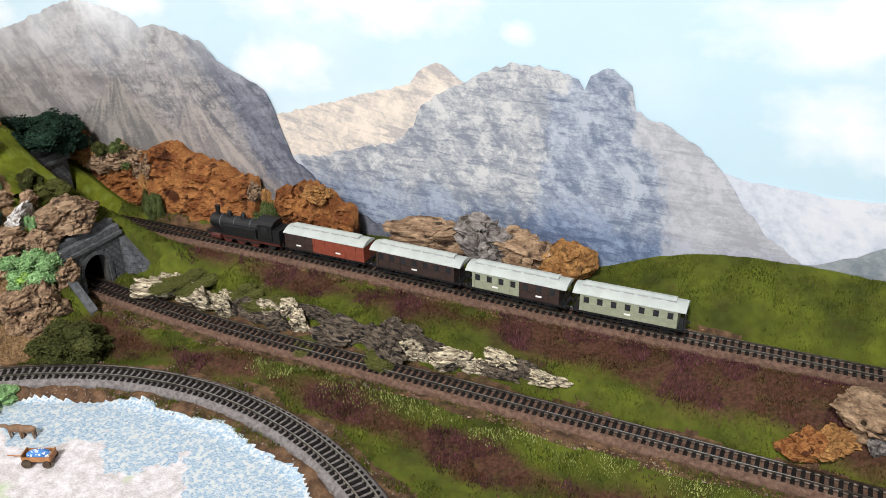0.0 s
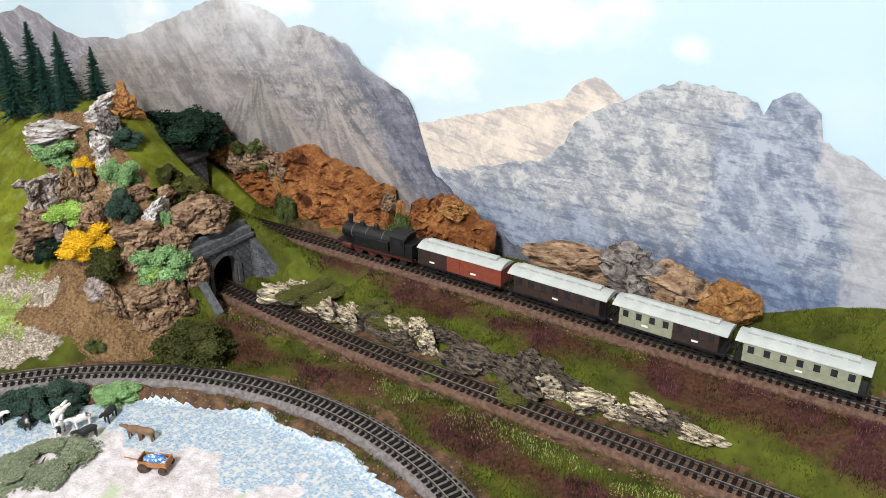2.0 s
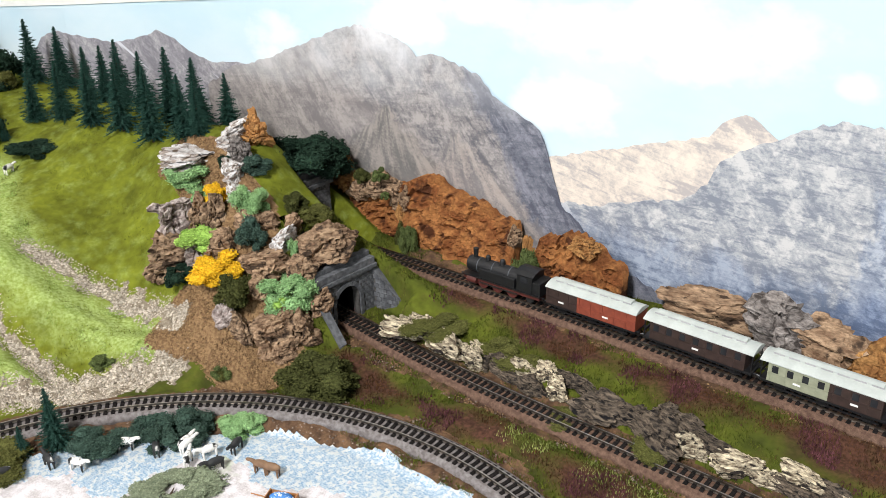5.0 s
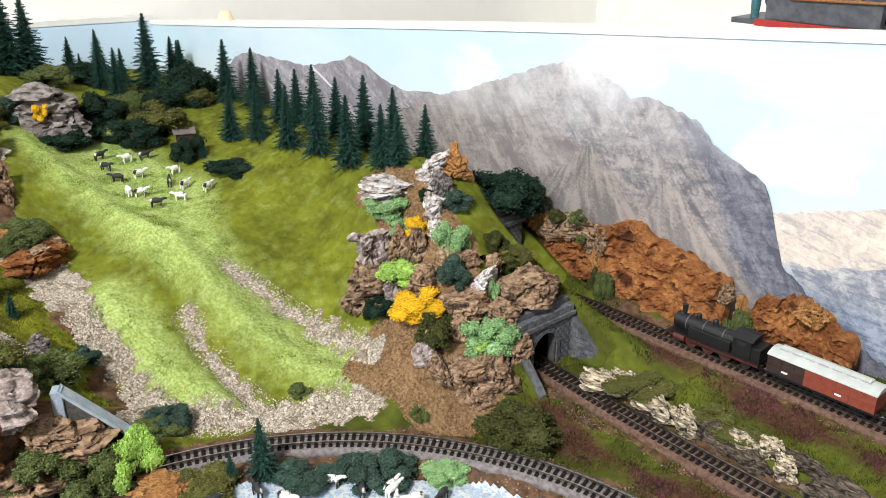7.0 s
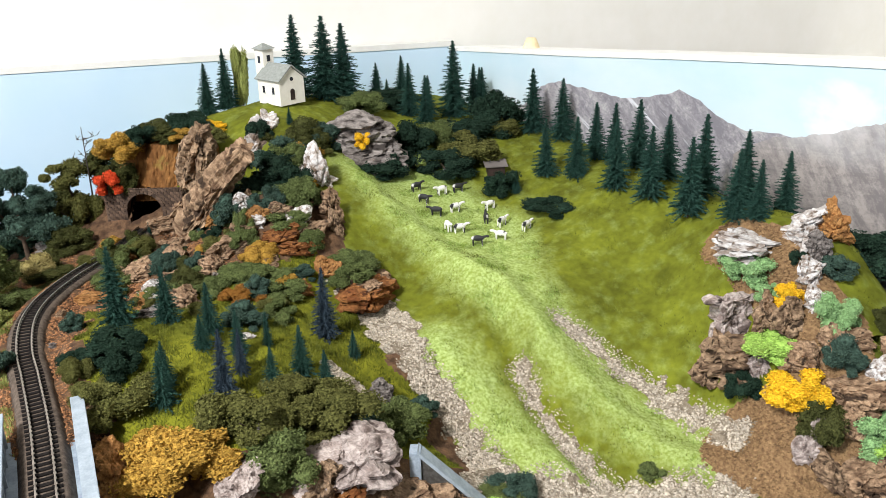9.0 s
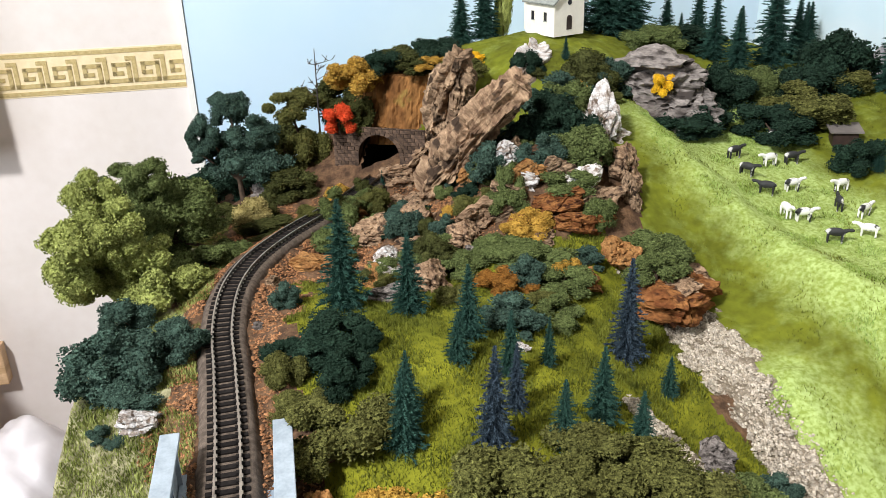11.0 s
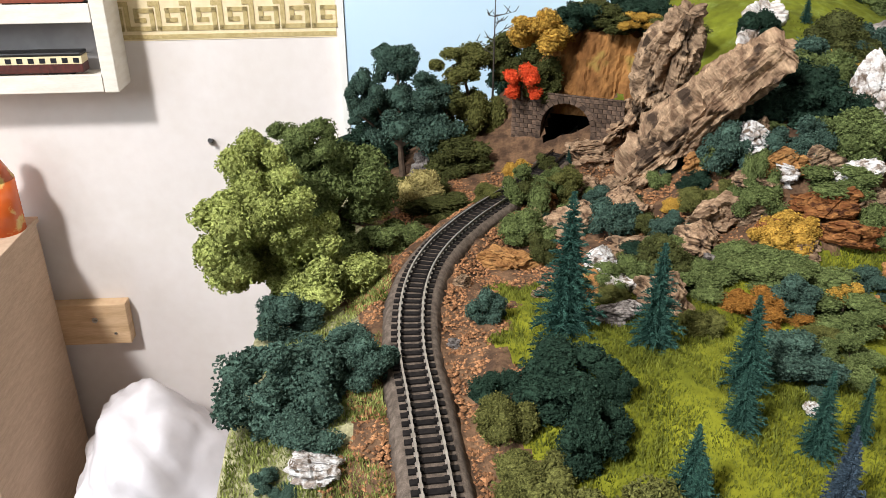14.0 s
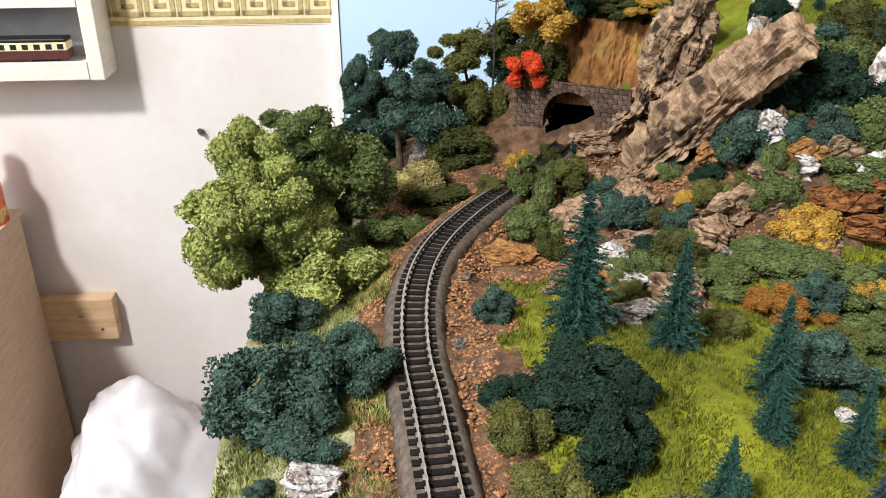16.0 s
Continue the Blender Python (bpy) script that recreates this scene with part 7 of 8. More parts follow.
rock(-0.391, 0.609, 0.811, 0.018, 0.023, 0.021, 'rock_tan', 0, strata=0.6)
bush(-0.549, 0.651, 0.897, 0.052, 0.026, 'mint')
bush(-0.524, 0.646, 0.891, 0.021, 0.018, 'mint')
bush(-0.509, 0.647, 0.892, 0.023, 0.022, 'yellow')
bush(-0.475, 0.656, 0.889, 0.029, 0.029, 'mint')
bush(-0.453, 0.638, 0.873, 0.031, 0.028, 'blue_green')
bush(-0.493, 0.622, 0.867, 0.045, 0.021, 'lime')
bush(-0.459, 0.611, 0.853, 0.044, 0.025, 'yellow')
bush(-0.496, 0.599, 0.841, 0.032, 0.023, 'dark_green')
bush(-0.432, 0.608, 0.837, 0.042, 0.036, 'deep_olive')
bush(-0.409, 0.634, 0.836, 0.047, 0.034, 'mint')
bush(-0.407, 0.635, 0.836, 0.030, 0.017, 'lime')
bush(-0.526, 0.747, 0.886, 0.083, 0.046, 'dark_green')
bush(-0.594, 0.825, 0.858, 0.054, 0.040, 'dark_green')
bush(-0.504, 0.688, 0.910, 0.030, 0.017, 'blue_green')
bush(-0.465, 0.694, 0.885, 0.030, 0.016, 'deep_olive')
bush(-0.448, 0.700, 0.876, 0.032, 0.016, 'olive')
bush(-0.354, 0.610, 0.798, 0.067, 0.030, 'deep_olive')
bush(-0.410, 0.569, 0.802, 0.015, 0.009, 'olive')
bush(-0.527, 0.673, 0.914, 0.014, 0.014, 'dark_green')
bush(-0.429, 0.660, 0.865, 0.012, 0.017, 'mint')
pine(-0.6044, 0.2341, 0.8833, 0.0384)
pine(-0.6003, 0.3000, 0.8768, 0.0326)
pine(-0.6201, 0.3246, 0.8710, 0.0387)
pine(-0.6492, 0.3712, 0.8585, 0.0229)
pine(-0.6015, 0.3350, 0.8627, 0.0350)
pine(-0.5957, 0.2692, 0.8829, 0.0488, blue=True, wide=0.8)
pine(-0.6732, 0.3588, 0.8668, 0.0577, blue=True, wide=0.8)
pine(-0.8299, 0.6499, 0.9070, 0.0607)
pine(-0.7956, 0.6643, 0.9126, 0.0623)
pine(-0.7336, 0.6643, 0.9173, 0.0644)
pine(-0.6978, 0.6756, 0.9161, 0.0671)
pine(-0.6506, 0.6789, 0.9137, 0.0694)
pine(-0.5990, 0.6809, 0.9245, 0.0587)
pine(-0.5812, 0.6858, 0.9290, 0.0500)
pine(-0.5873, 0.7220, H(-0.5873, 0.7220), 0.9788 - H(-0.5873, 0.7220))
pine(-0.9425, 0.7041, H(-0.9425, 0.7041), 0.9980 - H(-0.9425, 0.7041))
pine(-0.9081, 0.7220, H(-0.9081, 0.7220), 0.9901 - H(-0.9081, 0.7220))
pine(-0.8312, 0.7123, H(-0.8312, 0.7123), 0.9775 - H(-0.8312, 0.7123))
pine(-0.8117, 0.7220, H(-0.8117, 0.7220), 0.9792 - H(-0.8117, 0.7220))
pine(-0.7643, 0.7147, H(-0.7643, 0.7147), 0.9914 - H(-0.7643, 0.7147))
pine(-0.7234, 0.7161, H(-0.7234, 0.7161), 0.9837 - H(-0.7234, 0.7161))
pine(-0.6790, 0.7193, H(-0.6790, 0.7193), 0.9922 - H(-0.6790, 0.7193))
pine(-0.6236, 0.7130, H(-0.6236, 0.7130), 0.9895 - H(-0.6236, 0.7130))
pine(-0.6288, 0.7220, H(-0.6288, 0.7220), 0.9603 - H(-0.6288, 0.7220))
pine(-1.0345, 0.6488, 0.9303, 0.0941)
pine(-1.0613, 0.6903, H(-1.0613, 0.6903), 0.9897 - H(-1.0613, 0.6903))
pine(-1.0573, 0.7000, H(-1.0573, 0.7000), 0.9848 - H(-1.0573, 0.7000))
pine(-1.0641, 0.7000, H(-1.0641, 0.7000), 0.9839 - H(-1.0641, 0.7000))
pine(-1.0467, 0.6201, 0.9354, 0.0487)
pine(-1.1234, 0.6189, 0.9387, 0.0594)
pine(-1.1193, 0.5825, 0.9452, 0.0481)
pine(-1.0995, 0.5884, 0.9444, 0.0307)
pine(-0.9802, 0.4293, 0.9601, 0.0192)
pine(-0.8277, 0.6138, 0.8958, 0.0252)
pine(-1.0367, 0.5909, 0.9390, 0.0639)
pine(-1.0056, 0.5978, 0.9328, 0.0595)
pine(-0.4298, 0.4539, 0.7989, 0.0474)
pine(-0.4391, 0.4363, 0.7993, 0.0235)
bush(-0.6119, 0.2059, 0.8776, 0.0538, 0.0335, 'olive')
bush(-0.5605, 0.2747, 0.8743, 0.0571, 0.0330, 'olive')
bush(-0.5680, 0.3247, 0.8596, 0.0610, 0.0353, 'olive')
bush(-0.5866, 0.3058, 0.8713, 0.0393, 0.0236, 'olive')
bush(-0.9111, 0.6045, 0.9105, 0.0752, 0.0406, 'olive')
bush(-0.9569, 0.6659, 0.9210, 0.0561, 0.0325, 'olive')
bush(-0.5496, 0.2333, 0.8686, 0.0657, 0.0348, 'gold')
bush(-0.5742, 0.2186, 0.8697, 0.0278, 0.0214, 'gold')
bush(-0.5270, 0.2840, 0.8584, 0.0433, 0.0354, 'mid_green')
bush(-0.5809, 0.3748, 0.8352, 0.0470, 0.0254, 'mid_green')
bush(-0.7649, 0.4114, 0.8753, 0.0534, 0.0214, 'mid_green')
bush(-1.0395, 0.5307, 0.9504, 0.0557, 0.0287, 'mid_green')
bush(-0.9628, 0.5952, 0.9228, 0.0467, 0.0315, 'mid_green')
bush(-0.9660, 0.6710, 0.9220, 0.0729, 0.0583, 'dark_green')
bush(-0.8925, 0.5675, 0.9049, 0.0655, 0.0327, 'dark_green')
bush(-0.9100, 0.5105, 0.9126, 0.0643, 0.0257, 'dark_green')
bush(-0.7706, 0.6130, 0.8907, 0.0568, 0.0193, 'dark_green')
bush(-0.8383, 0.6028, 0.8939, 0.0354, 0.0319, 'dark_green')
bush(-0.9538, 0.6268, 0.9201, 0.0628, 0.0353, 'dark_green')
bush(-0.9448, 0.5520, 0.9203, 0.0526, 0.0406, 'dark_green')
bush(-0.9396, 0.4493, 0.9376, 0.0422, 0.0380, 'blue_green')
bush(-1.0812, 0.5900, 0.9425, 0.0848, 0.0267, 'dark_green')
bush(-0.5989, 0.4014, 0.8278, 0.0247, 0.0178, 'blue_green')
bush(-0.5183, 0.4283, 0.8025, 0.0322, 0.0207, 'blue_green')
bush(-0.5579, 0.3428, 0.8487, 0.0395, 0.0237, 'blue_green')
bush(-0.9490, 0.5045, 0.9259, 0.0264, 0.0330, 'yellow')
bush(-0.4792, 0.3869, 0.8010, 0.0328, 0.0315, 'lime')
bush(-0.4770, 0.3900, 0.8010, 0.0360, 0.0450, 'lime')
bush(-0.4878, 0.3611, 0.8010, 0.0473, 0.0348, 'mid_green')
bush(-0.5544, 0.3490, 0.8446, 0.0359, 0.0242, 'mid_green')
bush(-0.5055, 0.3359, 0.8134, 0.0509, 0.0305, 'mid_green')
bush(-0.4043, 0.4733, 0.7975, 0.0395, 0.0198, 'blue_green')
bush(-0.3899, 0.4961, 0.7975, 0.0399, 0.0220, 'blue_green')
bush(-0.3747, 0.5165, 0.7974, 0.0357, 0.0201, 'blue_green')
bush(-0.4159, 0.4657, 0.7975, 0.0265, 0.0179, 'blue_green')
bush(-0.3516, 0.5417, 0.7970, 0.0313, 0.0141, 'mint')
bush(-0.4402, 0.4162, 0.7975, 0.0471, 0.0154, 'olive')
bush(-0.4120, 0.5688, 0.8040, 0.0172, 0.0097, 'mid_green')
bush(-0.4940, 0.5210, 0.8035, 0.0179, 0.0101, 'mid_green')
bush(-0.5126, 0.4286, 0.8022, 0.0283, 0.0128, 'mid_green')
bush(-0.5171, 0.4117, 0.8066, 0.0232, 0.0105, 'mid_green')
bush(-0.330, 0.4731, 0.7975, 0.0600, 0.0100, 'sage')
bush(-0.5212, 0.7680, 0.8825, 0.0696, 0.0456, 'dark_green')
bush(-0.2936, 0.7849, 0.8263, 0.0221, 0.0497, 'mid_green')
bush(-0.4171, 0.7769, 0.8286, 0.0212, 0.0337, 'mid_green')
bush(-0.5056, 0.7985, 0.8700, 0.0199, 0.0150, 'mid_green')
bush(-0.4850, 0.8000, 0.8720, 0.0190, 0.0146, 'mid_green')
bush(-0.3200, 0.7058, 0.8159, 0.0546, 0.0108, 'olive')
bush(-0.2553, 0.7111, 0.8136, 0.0578, 0.0104, 'olive')
bush(-0.1241, 0.6928, 0.8065, 0.0466, 0.0126, 'olive')
bush(-0.1848, 0.6853, 0.8050, 0.0388, 0.0087, 'olive')
rock(-0.9343, 0.5048, 0.9384, 0.0900, 0.0800, 0.0560, 'rock_grey', 1, strata=0.9)
bush(-0.915, 0.485, 0.942, 0.018, 0.020, 'yellow')
rock(-0.8736, 0.4236, 0.9365, 0.0315, 0.0240, 0.0471, 'rock_white', -22)
rock(-0.8208, 0.4157, 0.9177, 0.0299, 0.0228, 0.0328, 'rock_tan', 3)
rock(-0.8023, 0.4136, 0.9071, 0.0161, 0.0122, 0.0293, 'rock_brown', 23)
rock(-0.7288, 0.4073, 0.866, 0.060, 0.054, 0.030, 'rock_red', -10, strata=0.5)
rock(-0.722, 0.412, 0.879, 0.034, 0.030, 0.008, 'rock_tan', 14, strata=0.4)
rock(-0.7488, 0.4252, 0.8702, 0.0310, 0.0266, 0.0170, 'rock_tan', 16)
rock(-0.7571, 0.3888, 0.8841, 0.0304, 0.0232, 0.0222, 'rock_orange', -18)
rock(-0.5235, 0.3297, 0.8540, 0.0614, 0.0520, 0.0360, 'rock_pink', 19)
rock(-0.5172, 0.3032, 0.8554, 0.0383, 0.0292, 0.0267, 'rock_brown', -16)
rock(-0.5226, 0.2608, 0.8708, 0.0334, 0.0254, 0.0256, 'rock_pink', 0)
rock(-0.5690, 0.1977, 0.8681, 0.0408, 0.0311, 0.0336, 'rock_orange', 3)
rock(-0.5116, 0.3456, 0.8367, 0.0436, 0.0332, 0.0199, 'rock_tan', 23)
rock(-0.5663, 0.2829, 0.8796, 0.0181, 0.0138, 0.0159, 'rock_grey', 8)
rock(-0.6066, 0.3772, 0.8482, 0.0213, 0.0162, 0.0186, 'rock_grey', -2)
rock(-0.3435, 0.6902, 0.8118, 0.0456, 0.0217, 0.0179, 'rock_pale', 18)
rock(-0.2988, 0.6943, 0.8127, 0.0444, 0.0211, 0.0195, 'rock_pale', -13)
rock(-0.2709, 0.6917, 0.8123, 0.0228, 0.0109, 0.0200, 'rock_pale', -6)
rock(-0.2004, 0.6935, 0.8152, 0.0195, 0.0111, 0.0237, 'rock_pale', -6)
rock(-0.2202, 0.6925, 0.8123, 0.0264, 0.0126, 0.0169, 'slate', -10)
rock(-0.1710, 0.6938, 0.8146, 0.0466, 0.0222, 0.0209, 'slate', -11)
rock(-0.1347, 0.6955, 0.8168, 0.0453, 0.0216, 0.0216, 'slate', -23)
rock(-0.1036, 0.6954, 0.8159, 0.0241, 0.0115, 0.0220, 'rock_pale', 22)
rock(-0.0789, 0.6965, 0.8147, 0.0354, 0.0168, 0.0164, 'rock_pale', 21)
rock(-0.0434, 0.6978, 0.8143, 0.0305, 0.0145, 0.0125, 'slate', -1)
rock(-0.2418, 0.6931, 0.8112, 0.0268, 0.0128, 0.0122, 'slate', -3)
rock(0.1799, 0.7130, 0.8339, 0.0521, 0.0397, 0.0343, 'rock_tan', -21)
rock(0.1521, 0.7007, 0.8185, 0.0282, 0.0215, 0.0193, 'rock_red', 3)
rock(0.1697, 0.7029, 0.8215, 0.0313, 0.0238, 0.0190, 'rock_orange', 24)
rock(0.1925, 0.7067, 0.8272, 0.0239, 0.0182, 0.0224, 'rock_grey', -14)
figurine(-0.9021, 0.4960, 0.9136, 293, 'cow_white')
figurine(-0.8626, 0.5193, 0.9032, 101, 'cow_black')
figurine(-0.8547, 0.5438, 0.8979, 275, 'cow_white')
figurine(-0.8570, 0.5629, 0.8968, 85, 'cow_black')
figurine(-0.8375, 0.5158, 0.8984, 32, 'cow_black')
figurine(-0.8206, 0.5414, 0.8898, 89, 'cow_white')
figurine(-0.8153, 0.5186, 0.8916, 231, 'cow_black')
figurine(-0.7898, 0.5181, 0.8850, 355, 'cow_allwhite')
figurine(-0.7828, 0.5266, 0.8831, 79, 'cow_white')
figurine(-0.8179, 0.5781, 0.8871, 277, 'cow_white')
figurine(-0.7963, 0.5619, 0.8831, 156, 'cow_black')
figurine(-0.7830, 0.5717, 0.8815, 111, 'cow_white')
figurine(-0.7609, 0.5856, 0.8819, 109, 'cow_white')
figurine(-0.7552, 0.5549, 0.8796, 229, 'cow_white')
figurine(-0.7535, 0.5300, 0.8799, 59, 'cow_black')
figurine(-0.8885, 0.5655, 0.9048, 114, 'cow_black')
figurine(-0.3636, 0.5076, 0.7985, 103, 'cow_white')
figurine(-0.3735, 0.4927, 0.7985, 146, 'cow_black')
figurine(-0.3480, 0.4993, 0.7985, 134, 'cow_white')
figurine(-0.3305, 0.5077, 0.7985, 255, 'cow_black')
figurine(-0.3360, 0.5273, 0.7985, 291, 'cow_black')
figurine(-0.3972, 0.4732, 0.7985, 68, 'cow_white')
figurine(-0.3933, 0.4823, 0.7985, 44, 'cow_white')
figurine(-0.4153, 0.4418, 0.7985, 175, 'cow_black')
figurine(-0.3978, 0.4518, 0.7985, 25, 'cow_white')
figurine(-0.3603, 0.5065, 0.7985, 97, 'cow_allwhite')
figurine(-0.3445, 0.5126, 0.7985, 253, 'cow_white')
figurine(-0.4246, 0.4165, 0.7985, 259, 'cow_black')
figurine(-0.3062, 0.5246, 0.7985, 205, 'horse')
figurine(-0.2991, 0.5269, 0.7985, 205, 'horse')
for y, h, wd in ((0.470, 0.097, 1.0), (0.505, 0.098, 1.15), (0.528, 0.092, 1.15), (0.366, 0.060, 1.0), (0.388, 0.070, 0.9)):
    pine(-1.085, y, H(-1.085, y), h, wide=wd, on="behind the chapel")
bush(-1.095, 0.408, H(-1.095, 0.408), 0.020, 0.098, "light_green", "beside the chapel tower")
for i in range(24):
    x = -0.345 + 0.0145 * i
    kind = ("rock_pale", "rock_pale", "slate", "rock_pale")[i % 4] if i < 10 or i > 18 else "slate"
    y = 0.700 + rnd.uniform(-0.003, 0.004)
    rock(x, y, H(x, y) + rnd.uniform(-0.001, 0.003), rnd.uniform(0.018, 0.034), 0.014, rnd.uniform(0.010, 0.020), kind, rnd.uniform(-12, 12), rnd.uniform(-8, 14), strata=1.0, label="flaked bark rock edging the bank between the tracks")


def lobed_tree(x, foot_y, kind, lobes, label):
    """A foam tree: bent trunk and limbs that carry several separate crowns, given as (y, base height, width, height)."""
    z = H(x, foot_y)
    ob = thing("tree", pose(x, foot_y, z), label, "tree", "foam trees beside the high track")
    bm = bmesh.new()
    mid = sum(q[0] for q in lobes) / len(lobes) - foot_y
    top = max(q[1] for q in lobes) - z
    fork = Vector((0, mid * 0.5, top * 0.35))
    tube(bm, (0, 0, -0.005), fork, 0.0028, 0.0020, 8)
    for y, low, w, h in lobes:
        tube(bm, fork, (0, y - foot_y, low - z + h * 0.5), 0.0016, 0.0006, 6)
    part("trunk", bm, M["bark"], ob)
    for k, (y, low, w, h) in enumerate(lobes):
        c = new("crown", clump(kind, k % 3))
        c.parent, c.location = ob, ((-0.010, 0.006, -0.004, 0.010)[k % 4], y - foot_y, low - z)
        c.scale = (w * 1.18, w * 1.18, h * 1.25)
        c.rotation_euler = (0, 0, 1.7 * k)
    return ob


lobed_tree(-0.800, 0.108, "light_green", ((0.090, 0.918, 0.032, 0.030), (0.085, 0.890, 0.043, 0.040), (0.082, 0.872, 0.040, 0.030), (0.120, 0.870, 0.043, 0.032), (0.102, 0.880, 0.042, 0.034), (0.096, 0.904, 0.034, 0.030)), "pale green fluffy foam tree leaning over the board's edge")
lobed_tree(-0.865, 0.125, "mid_green", ((0.093, 0.908, 0.030, 0.026), (0.110, 0.914, 0.028, 0.025), (0.122, 0.884, 0.053, 0.043), (0.133, 0.863, 0.051, 0.030), (0.099, 0.876, 0.033, 0.040), (0.154, 0.860, 0.031, 0.020)), "broad mid green foam tree beside the high track")
lobed_tree(-1.010, 0.160, "blue_green", ((0.158, 0.916, 0.033, 0.033), (0.136, 0.900, 0.025, 0.029), (0.159, 0.875, 0.047, 0.039), (0.184, 0.866, 0.043, 0.043), (0.131, 0.887, 0.021, 0.017), (0.174, 0.901, 0.034, 0.025)), "dark green foam tree with a bare trunk before the sky panel")
lobed_tree(-1.040, 0.214, "olive", ((0.205, 0.909, 0.044, 0.029), (0.218, 0.865, 0.036, 0.045), (0.220, 0.842, 0.035, 0.041)), "olive green foam tree beside the dark tunnel")
bush(-0.925, 0.168, H(-0.925, 0.168), 0.034, 0.030, "straw", "beside a grey rock")
for x, y, w, h, kind in ((-0.985, 0.195, 0.05, 0.03, "deep_olive"), (-1.08, 0.13, 0.07, 0.05, "dark_green"), (-1.10, 0.20, 0.07, 0.05, "deep_olive"), (-1.15, 0.27, 0.07, 0.05, "dark_green"), (-0.955, 0.15, 0.04, 0.02, "deep_olive"), (-1.16, 0.15, 0.06, 0.05, "dark_green")):
    bush(x, y, H(x, y), w, h, kind, "at the foot of the foam trees")

for i in range(64):
    # low growth that fills the hillside between the slabs and the fir wood
    x, y = rnd.uniform(-0.96, -0.74), rnd.uniform(0.225, 0.44)
    if y > 0.36 and x > -0.84:
        continue
    kind = rnd.choice(("mid_green", "olive", "dark_green", "blue_green", "mid_green", "deep_olive", "gold"))
    w = rnd.uniform(0.014, 0.028)
    bush(x, y, H(x, y) - 0.001, w, w * rnd.uniform(0.55, 0.9), kind, "filling the rocky hillside")
for i in range(30):
    x, y = rnd.uniform(-0.96, -0.74), rnd.uniform(0.225, 0.40)
    w = rnd.uniform(0.016, 0.034)
    rock(x, y, H(x, y) + w * 0.10, w, w * 0.8, w * 0.7, rnd.choice(("rock_tan", "rock_orange", "rock_white", "rock_brown", "rock_tan")), rnd.uniform(0, 180), rnd.uniform(-20, 20))

for x, y, z, w, h, kind in ((-1.018, 0.262, 0.938, 0.050, 0.036, "gold"), (-1.008, 0.256, 0.905, 0.040, 0.036, "deep_olive"), (-1.020, 0.285, 0.950, 0.036, 0.026, "dark_green"), (-1.014, 0.308, 0.950, 0.046, 0.020, "deep_olive"),
                            (-1.008, 0.335, 0.950, 0.046, 0.026, "dark_green"), (-0.985, 0.345, 0.952, 0.040, 0.018, "olive"), (-1.002, 0.322, 0.954, 0.030, 0.014, "gold")):
    bush(x, y, z, w, h, kind, "on the brow of the clay bank")
bush(-0.992, 0.2430, 0.9110, 0.031, 0.027, "red", "on top of the dark stone portal")
shed(-0.8744, 0.6162, H(-0.8744, 0.6162))
bare_tree(-1.0468, 0.2294, H(-1.0468, 0.2294), 0.085, 9, 3)
bare_tree(-1.1461, 0.3403, H(-1.1461, 0.3403), 0.036, 10, 5)

# ---------------------------------------------------------------- loose covering: fibres, stones, fallen leaves
rng = np.random.default_rng(5)


def sample(n, x0, x1, y0, y1, kinds):
    xs, ys = rng.uniform(x0, x1, n), rng.uniform(y0, y1, n)
    zs = heights(xs, ys)
    k = ground_kind(xs, ys, zs)
    ok = np.isin(k, kinds)
    for line in LINES:
        for p in line:
            ok &= np.hypot(xs - p[0], ys - p[1]) > 0.0135
    return xs[ok], ys[ok], zs[ok]


def fibres(name, pts, length, width, material, label, patch=0.0, seed=1):
    """Short upright fibres; patch keeps them to uneven patches."""
    vs, fs = [], []
    r = random.Random(seed)
    for x, y, z in zip(*pts):
        if patch and noise.noise(Vector((x * 34, y * 34, seed))) < patch - 0.35:
            continue
        h = length * r.uniform(0.5, 1.3)
        a = r.uniform(0, 6.283)
        dx, dy = math.cos(a) * width, math.sin(a) * width
        lx, ly = r.uniform(-0.6, 0.6) * h, r.uniform(-0.6, 0.6) * h
        b = len(vs)
        vs += [(x - dx, y - dy, z - 0.0006), (x + dx, y + dy, z - 0.0006), (x + lx, y + ly, z + h)]
        fs.append((b, b + 1, b + 2))
    ob = raw(name, vs, fs, M[material])
    return tagged(ob, label, "grass", kind="stuff")


def stones(name, pts, size, material, label, seed=1):
    vs, fs = [], []
    r = random.Random(seed)
    for x, y, z in zip(*pts):
        s = size * r.uniform(0.5, 1.5)
        b = len(vs)
        q = [Vector((r.uniform(-1, 1), r.uniform(-1, 1), r.uniform(-0.7, 0.7))).normalized() * s * r.uniform(0.7, 1.2) for _ in range(2)]
        for d in ((1, 0, 0), (-1, 0, 0), (0, 1, 0), (0, -1, 0), (0, 0, 1), (0, 0, -1)):
            k = s * r.uniform(0.6, 1.2)
            vs.append((x + d[0] * k + q[0].x * 0.3, y + d[1] * k + q[0].y * 0.3, z + d[2] * k * 0.7 + q[1].z * 0.2 + s * 0.2))
        for f in ((0, 2, 4), (2, 1, 4), (1, 3, 4), (3, 0, 4), (2, 0, 5), (1, 2, 5), (3, 1, 5), (0, 3, 5)):
            fs.append(tuple(b + i for i in f))
    ob = raw(name, vs, fs, M[material])
    return tagged(ob, label, "gravel", kind="stuff")


def keep(pts, test):
    return tuple(a[test] for a in pts)


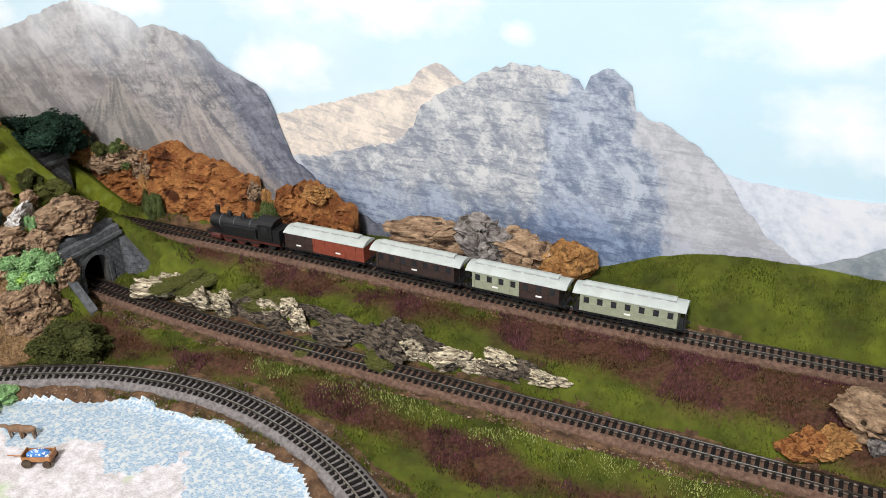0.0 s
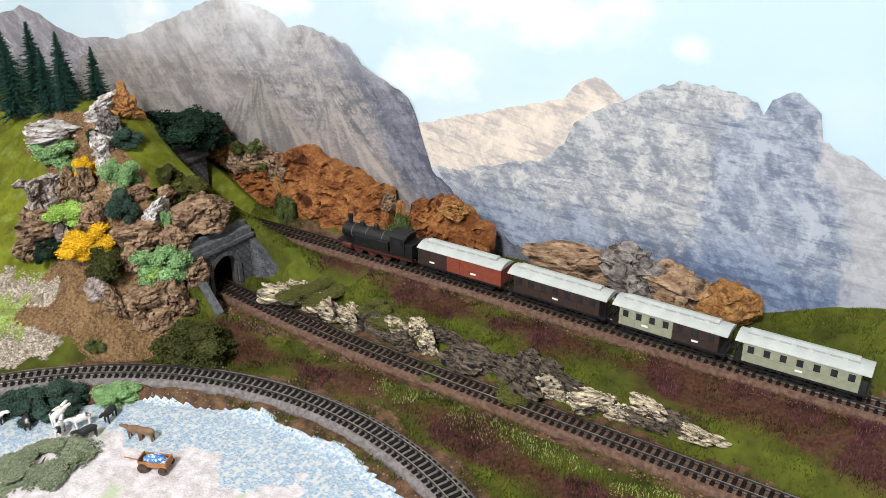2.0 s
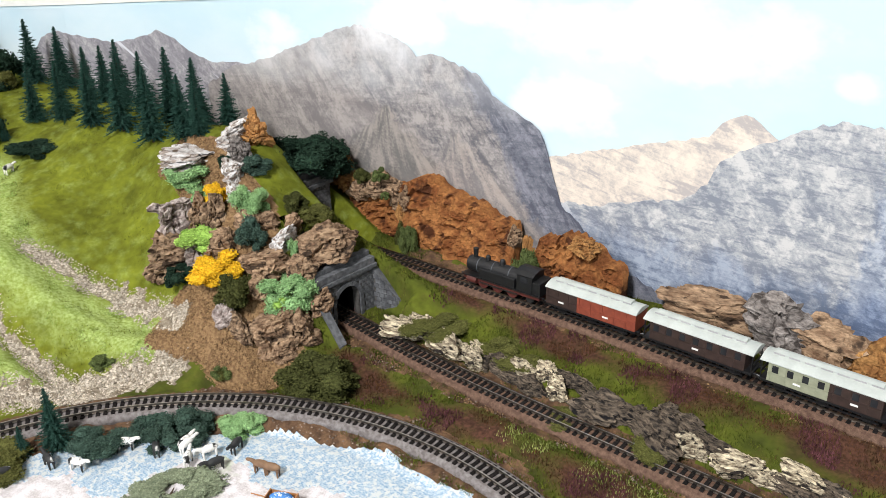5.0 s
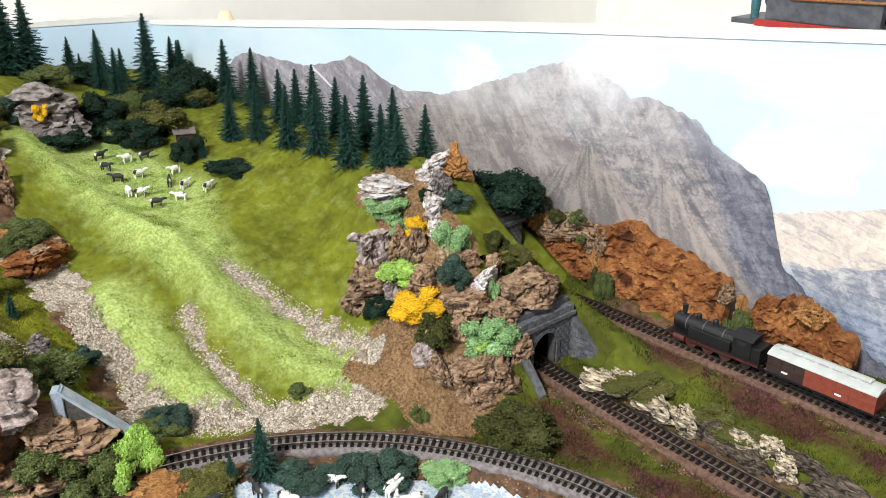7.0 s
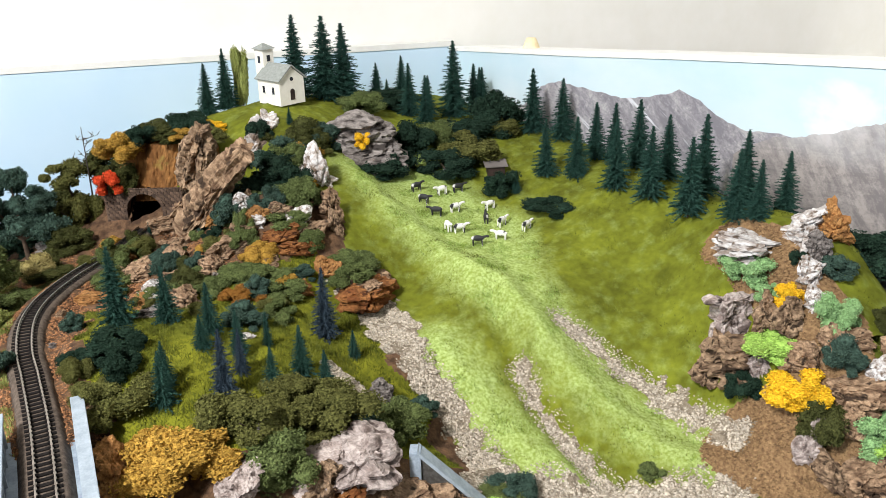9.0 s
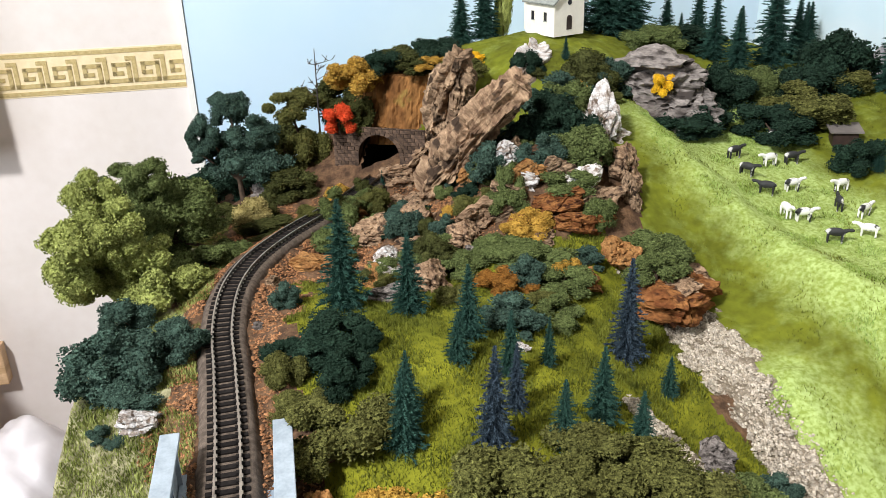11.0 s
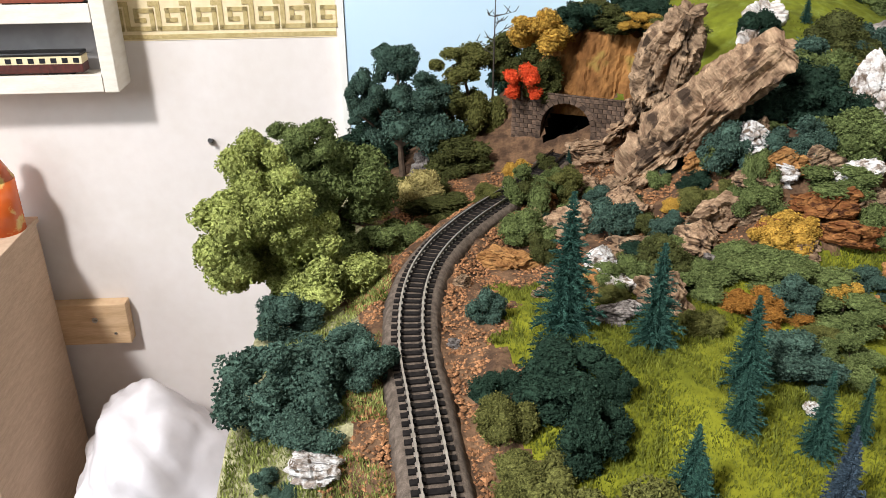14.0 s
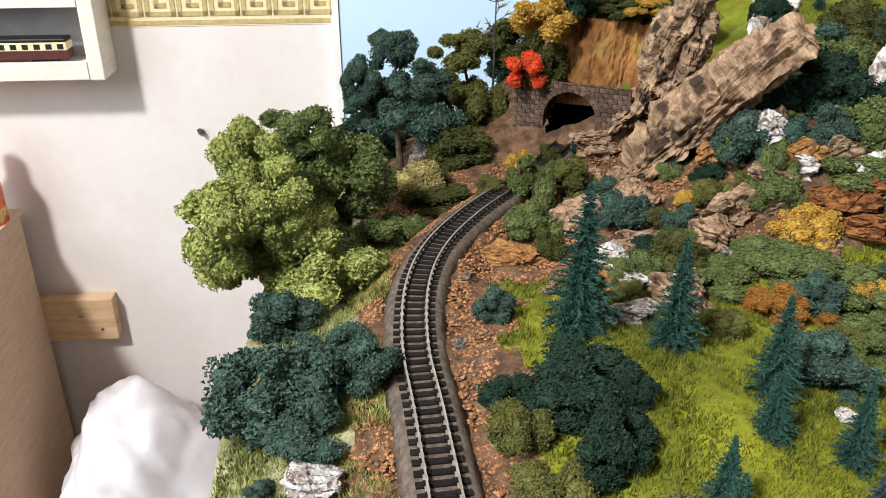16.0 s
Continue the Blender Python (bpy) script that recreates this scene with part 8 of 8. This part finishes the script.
BANKS = sample(330000, -0.46, 0.62, 0.58, 0.836, (0, 5))
DRY = heath(BANKS[0], BANKS[1]) + rng.normal(0, 0.22, len(BANKS[0]))
fibres("grass_fibres", keep(BANKS, (DRY < 0.5) & (rng.random(len(DRY)) < 0.75)), 0.0018, 0.00040, "blade_green", "short green grass fibres on the railway banks", 0.16, 1)
fibres("dry_grass", keep(BANKS, (DRY > 0.45) & (rng.random(len(DRY)) < 0.7)), 0.0018, 0.00042, "blade_dry", "dry brown grass fibres on the railway banks", 0.25, 2)
fibres("heather", keep(BANKS, (DRY > 0.40) & (BANKS[1] < 0.76)), 0.0024, 0.00050, "heather", "purple heather patches on the railway banks", 0.46, 3)
PALE_BANK = sample(60000, -0.22, 0.62, 0.56, 0.655, (0, 5))
fibres("pale_grass", keep(PALE_BANK, near_line(PALE_BANK[0], PALE_BANK[1], [(-0.20, 0.648), (0.0, 0.650), (0.5, 0.650)]) + rng.normal(0, 0.004, len(PALE_BANK[0])) < 0.010), 0.0020, 0.00042, "light_green", "pale green grass along the lower track", 0.20, 8)
LUSH = sample(150000, -0.95, -0.45, 0.40, 0.72, (1,))
LUSH = tuple(a[sown(LUSH[0], LUSH[1]) > 0.45] for a in LUSH)
fibres("meadow_fibres", LUSH, 0.0011, 0.00030, "blade_light", "short light green meadow fibres", 0.36, 4)
fibres("dark_meadow_fibres", sample(60000, -1.0, -0.45, 0.40, 0.80, (1, 0)), 0.0012, 0.00030, "moss", "short olive green meadow fibres", 0.30, 5)
fibres("moss", sample(110000, -0.80, -0.54, 0.18, 0.42, (7,)), 0.0018, 0.00030, "moss", "yellow-green mossy grass under the fir trees", 0.0, 6)
fibres("verge_grass", sample(60000, -0.95, -0.55, 0.089, 0.150, (5, 8)), 0.0022, 0.00035, "light_green", "rough green and straw grass at the board's edge", 0.28, 7)
stones("pale_gravel_stones", sample(150000, -0.80, -0.42, 0.33, 0.60, (2,)), 0.0010, "gravel", "pale gravel slides and stream bed stones", 1)
stones("brown_gravel_stones", sample(40000, -0.62, -0.36, 0.54, 0.71, (6,)), 0.0009, "gravel_brown", "brown gravel spoil below the tunnel", 2)
stones("track_side_gravel", sample(16000, -0.53, 0.25, 0.38, 0.66, (5,)), 0.0008, "gravel_grey", "fine stones along the front track", 3)
stones("fallen_leaves", sample(46000, -0.972, -0.56, 0.10, 0.33, (5,)), 0.0009, "leaf_litter", "brown leaf litter beside the high track", 4)
stones("bank_stones", sample(20000, -0.40, 0.6, 0.64, 0.80, (5,)), 0.0007, "gravel_brown", "brown crumbs beside the tracks", 5)

STRAY = sample(60000, -0.76, -0.44, 0.38, 0.60, (1,))
STRAY_AWAY = np.minimum(np.minimum(near_line(STRAY[0], STRAY[1], SLIDE) - 0.010, near_line(STRAY[0], STRAY[1], BROOK) - 0.003), np.minimum(near_line(STRAY[0], STRAY[1], SCREE) - 0.005, near_line(STRAY[0], STRAY[1], FOOT) - 0.014))
stones("stray_stones", keep(STRAY, STRAY_AWAY + rng.exponential(0.006, len(STRAY_AWAY)) < 0.009), 0.0008, "gravel", "single pale stones strewn in the grass beside the gravel", 6)
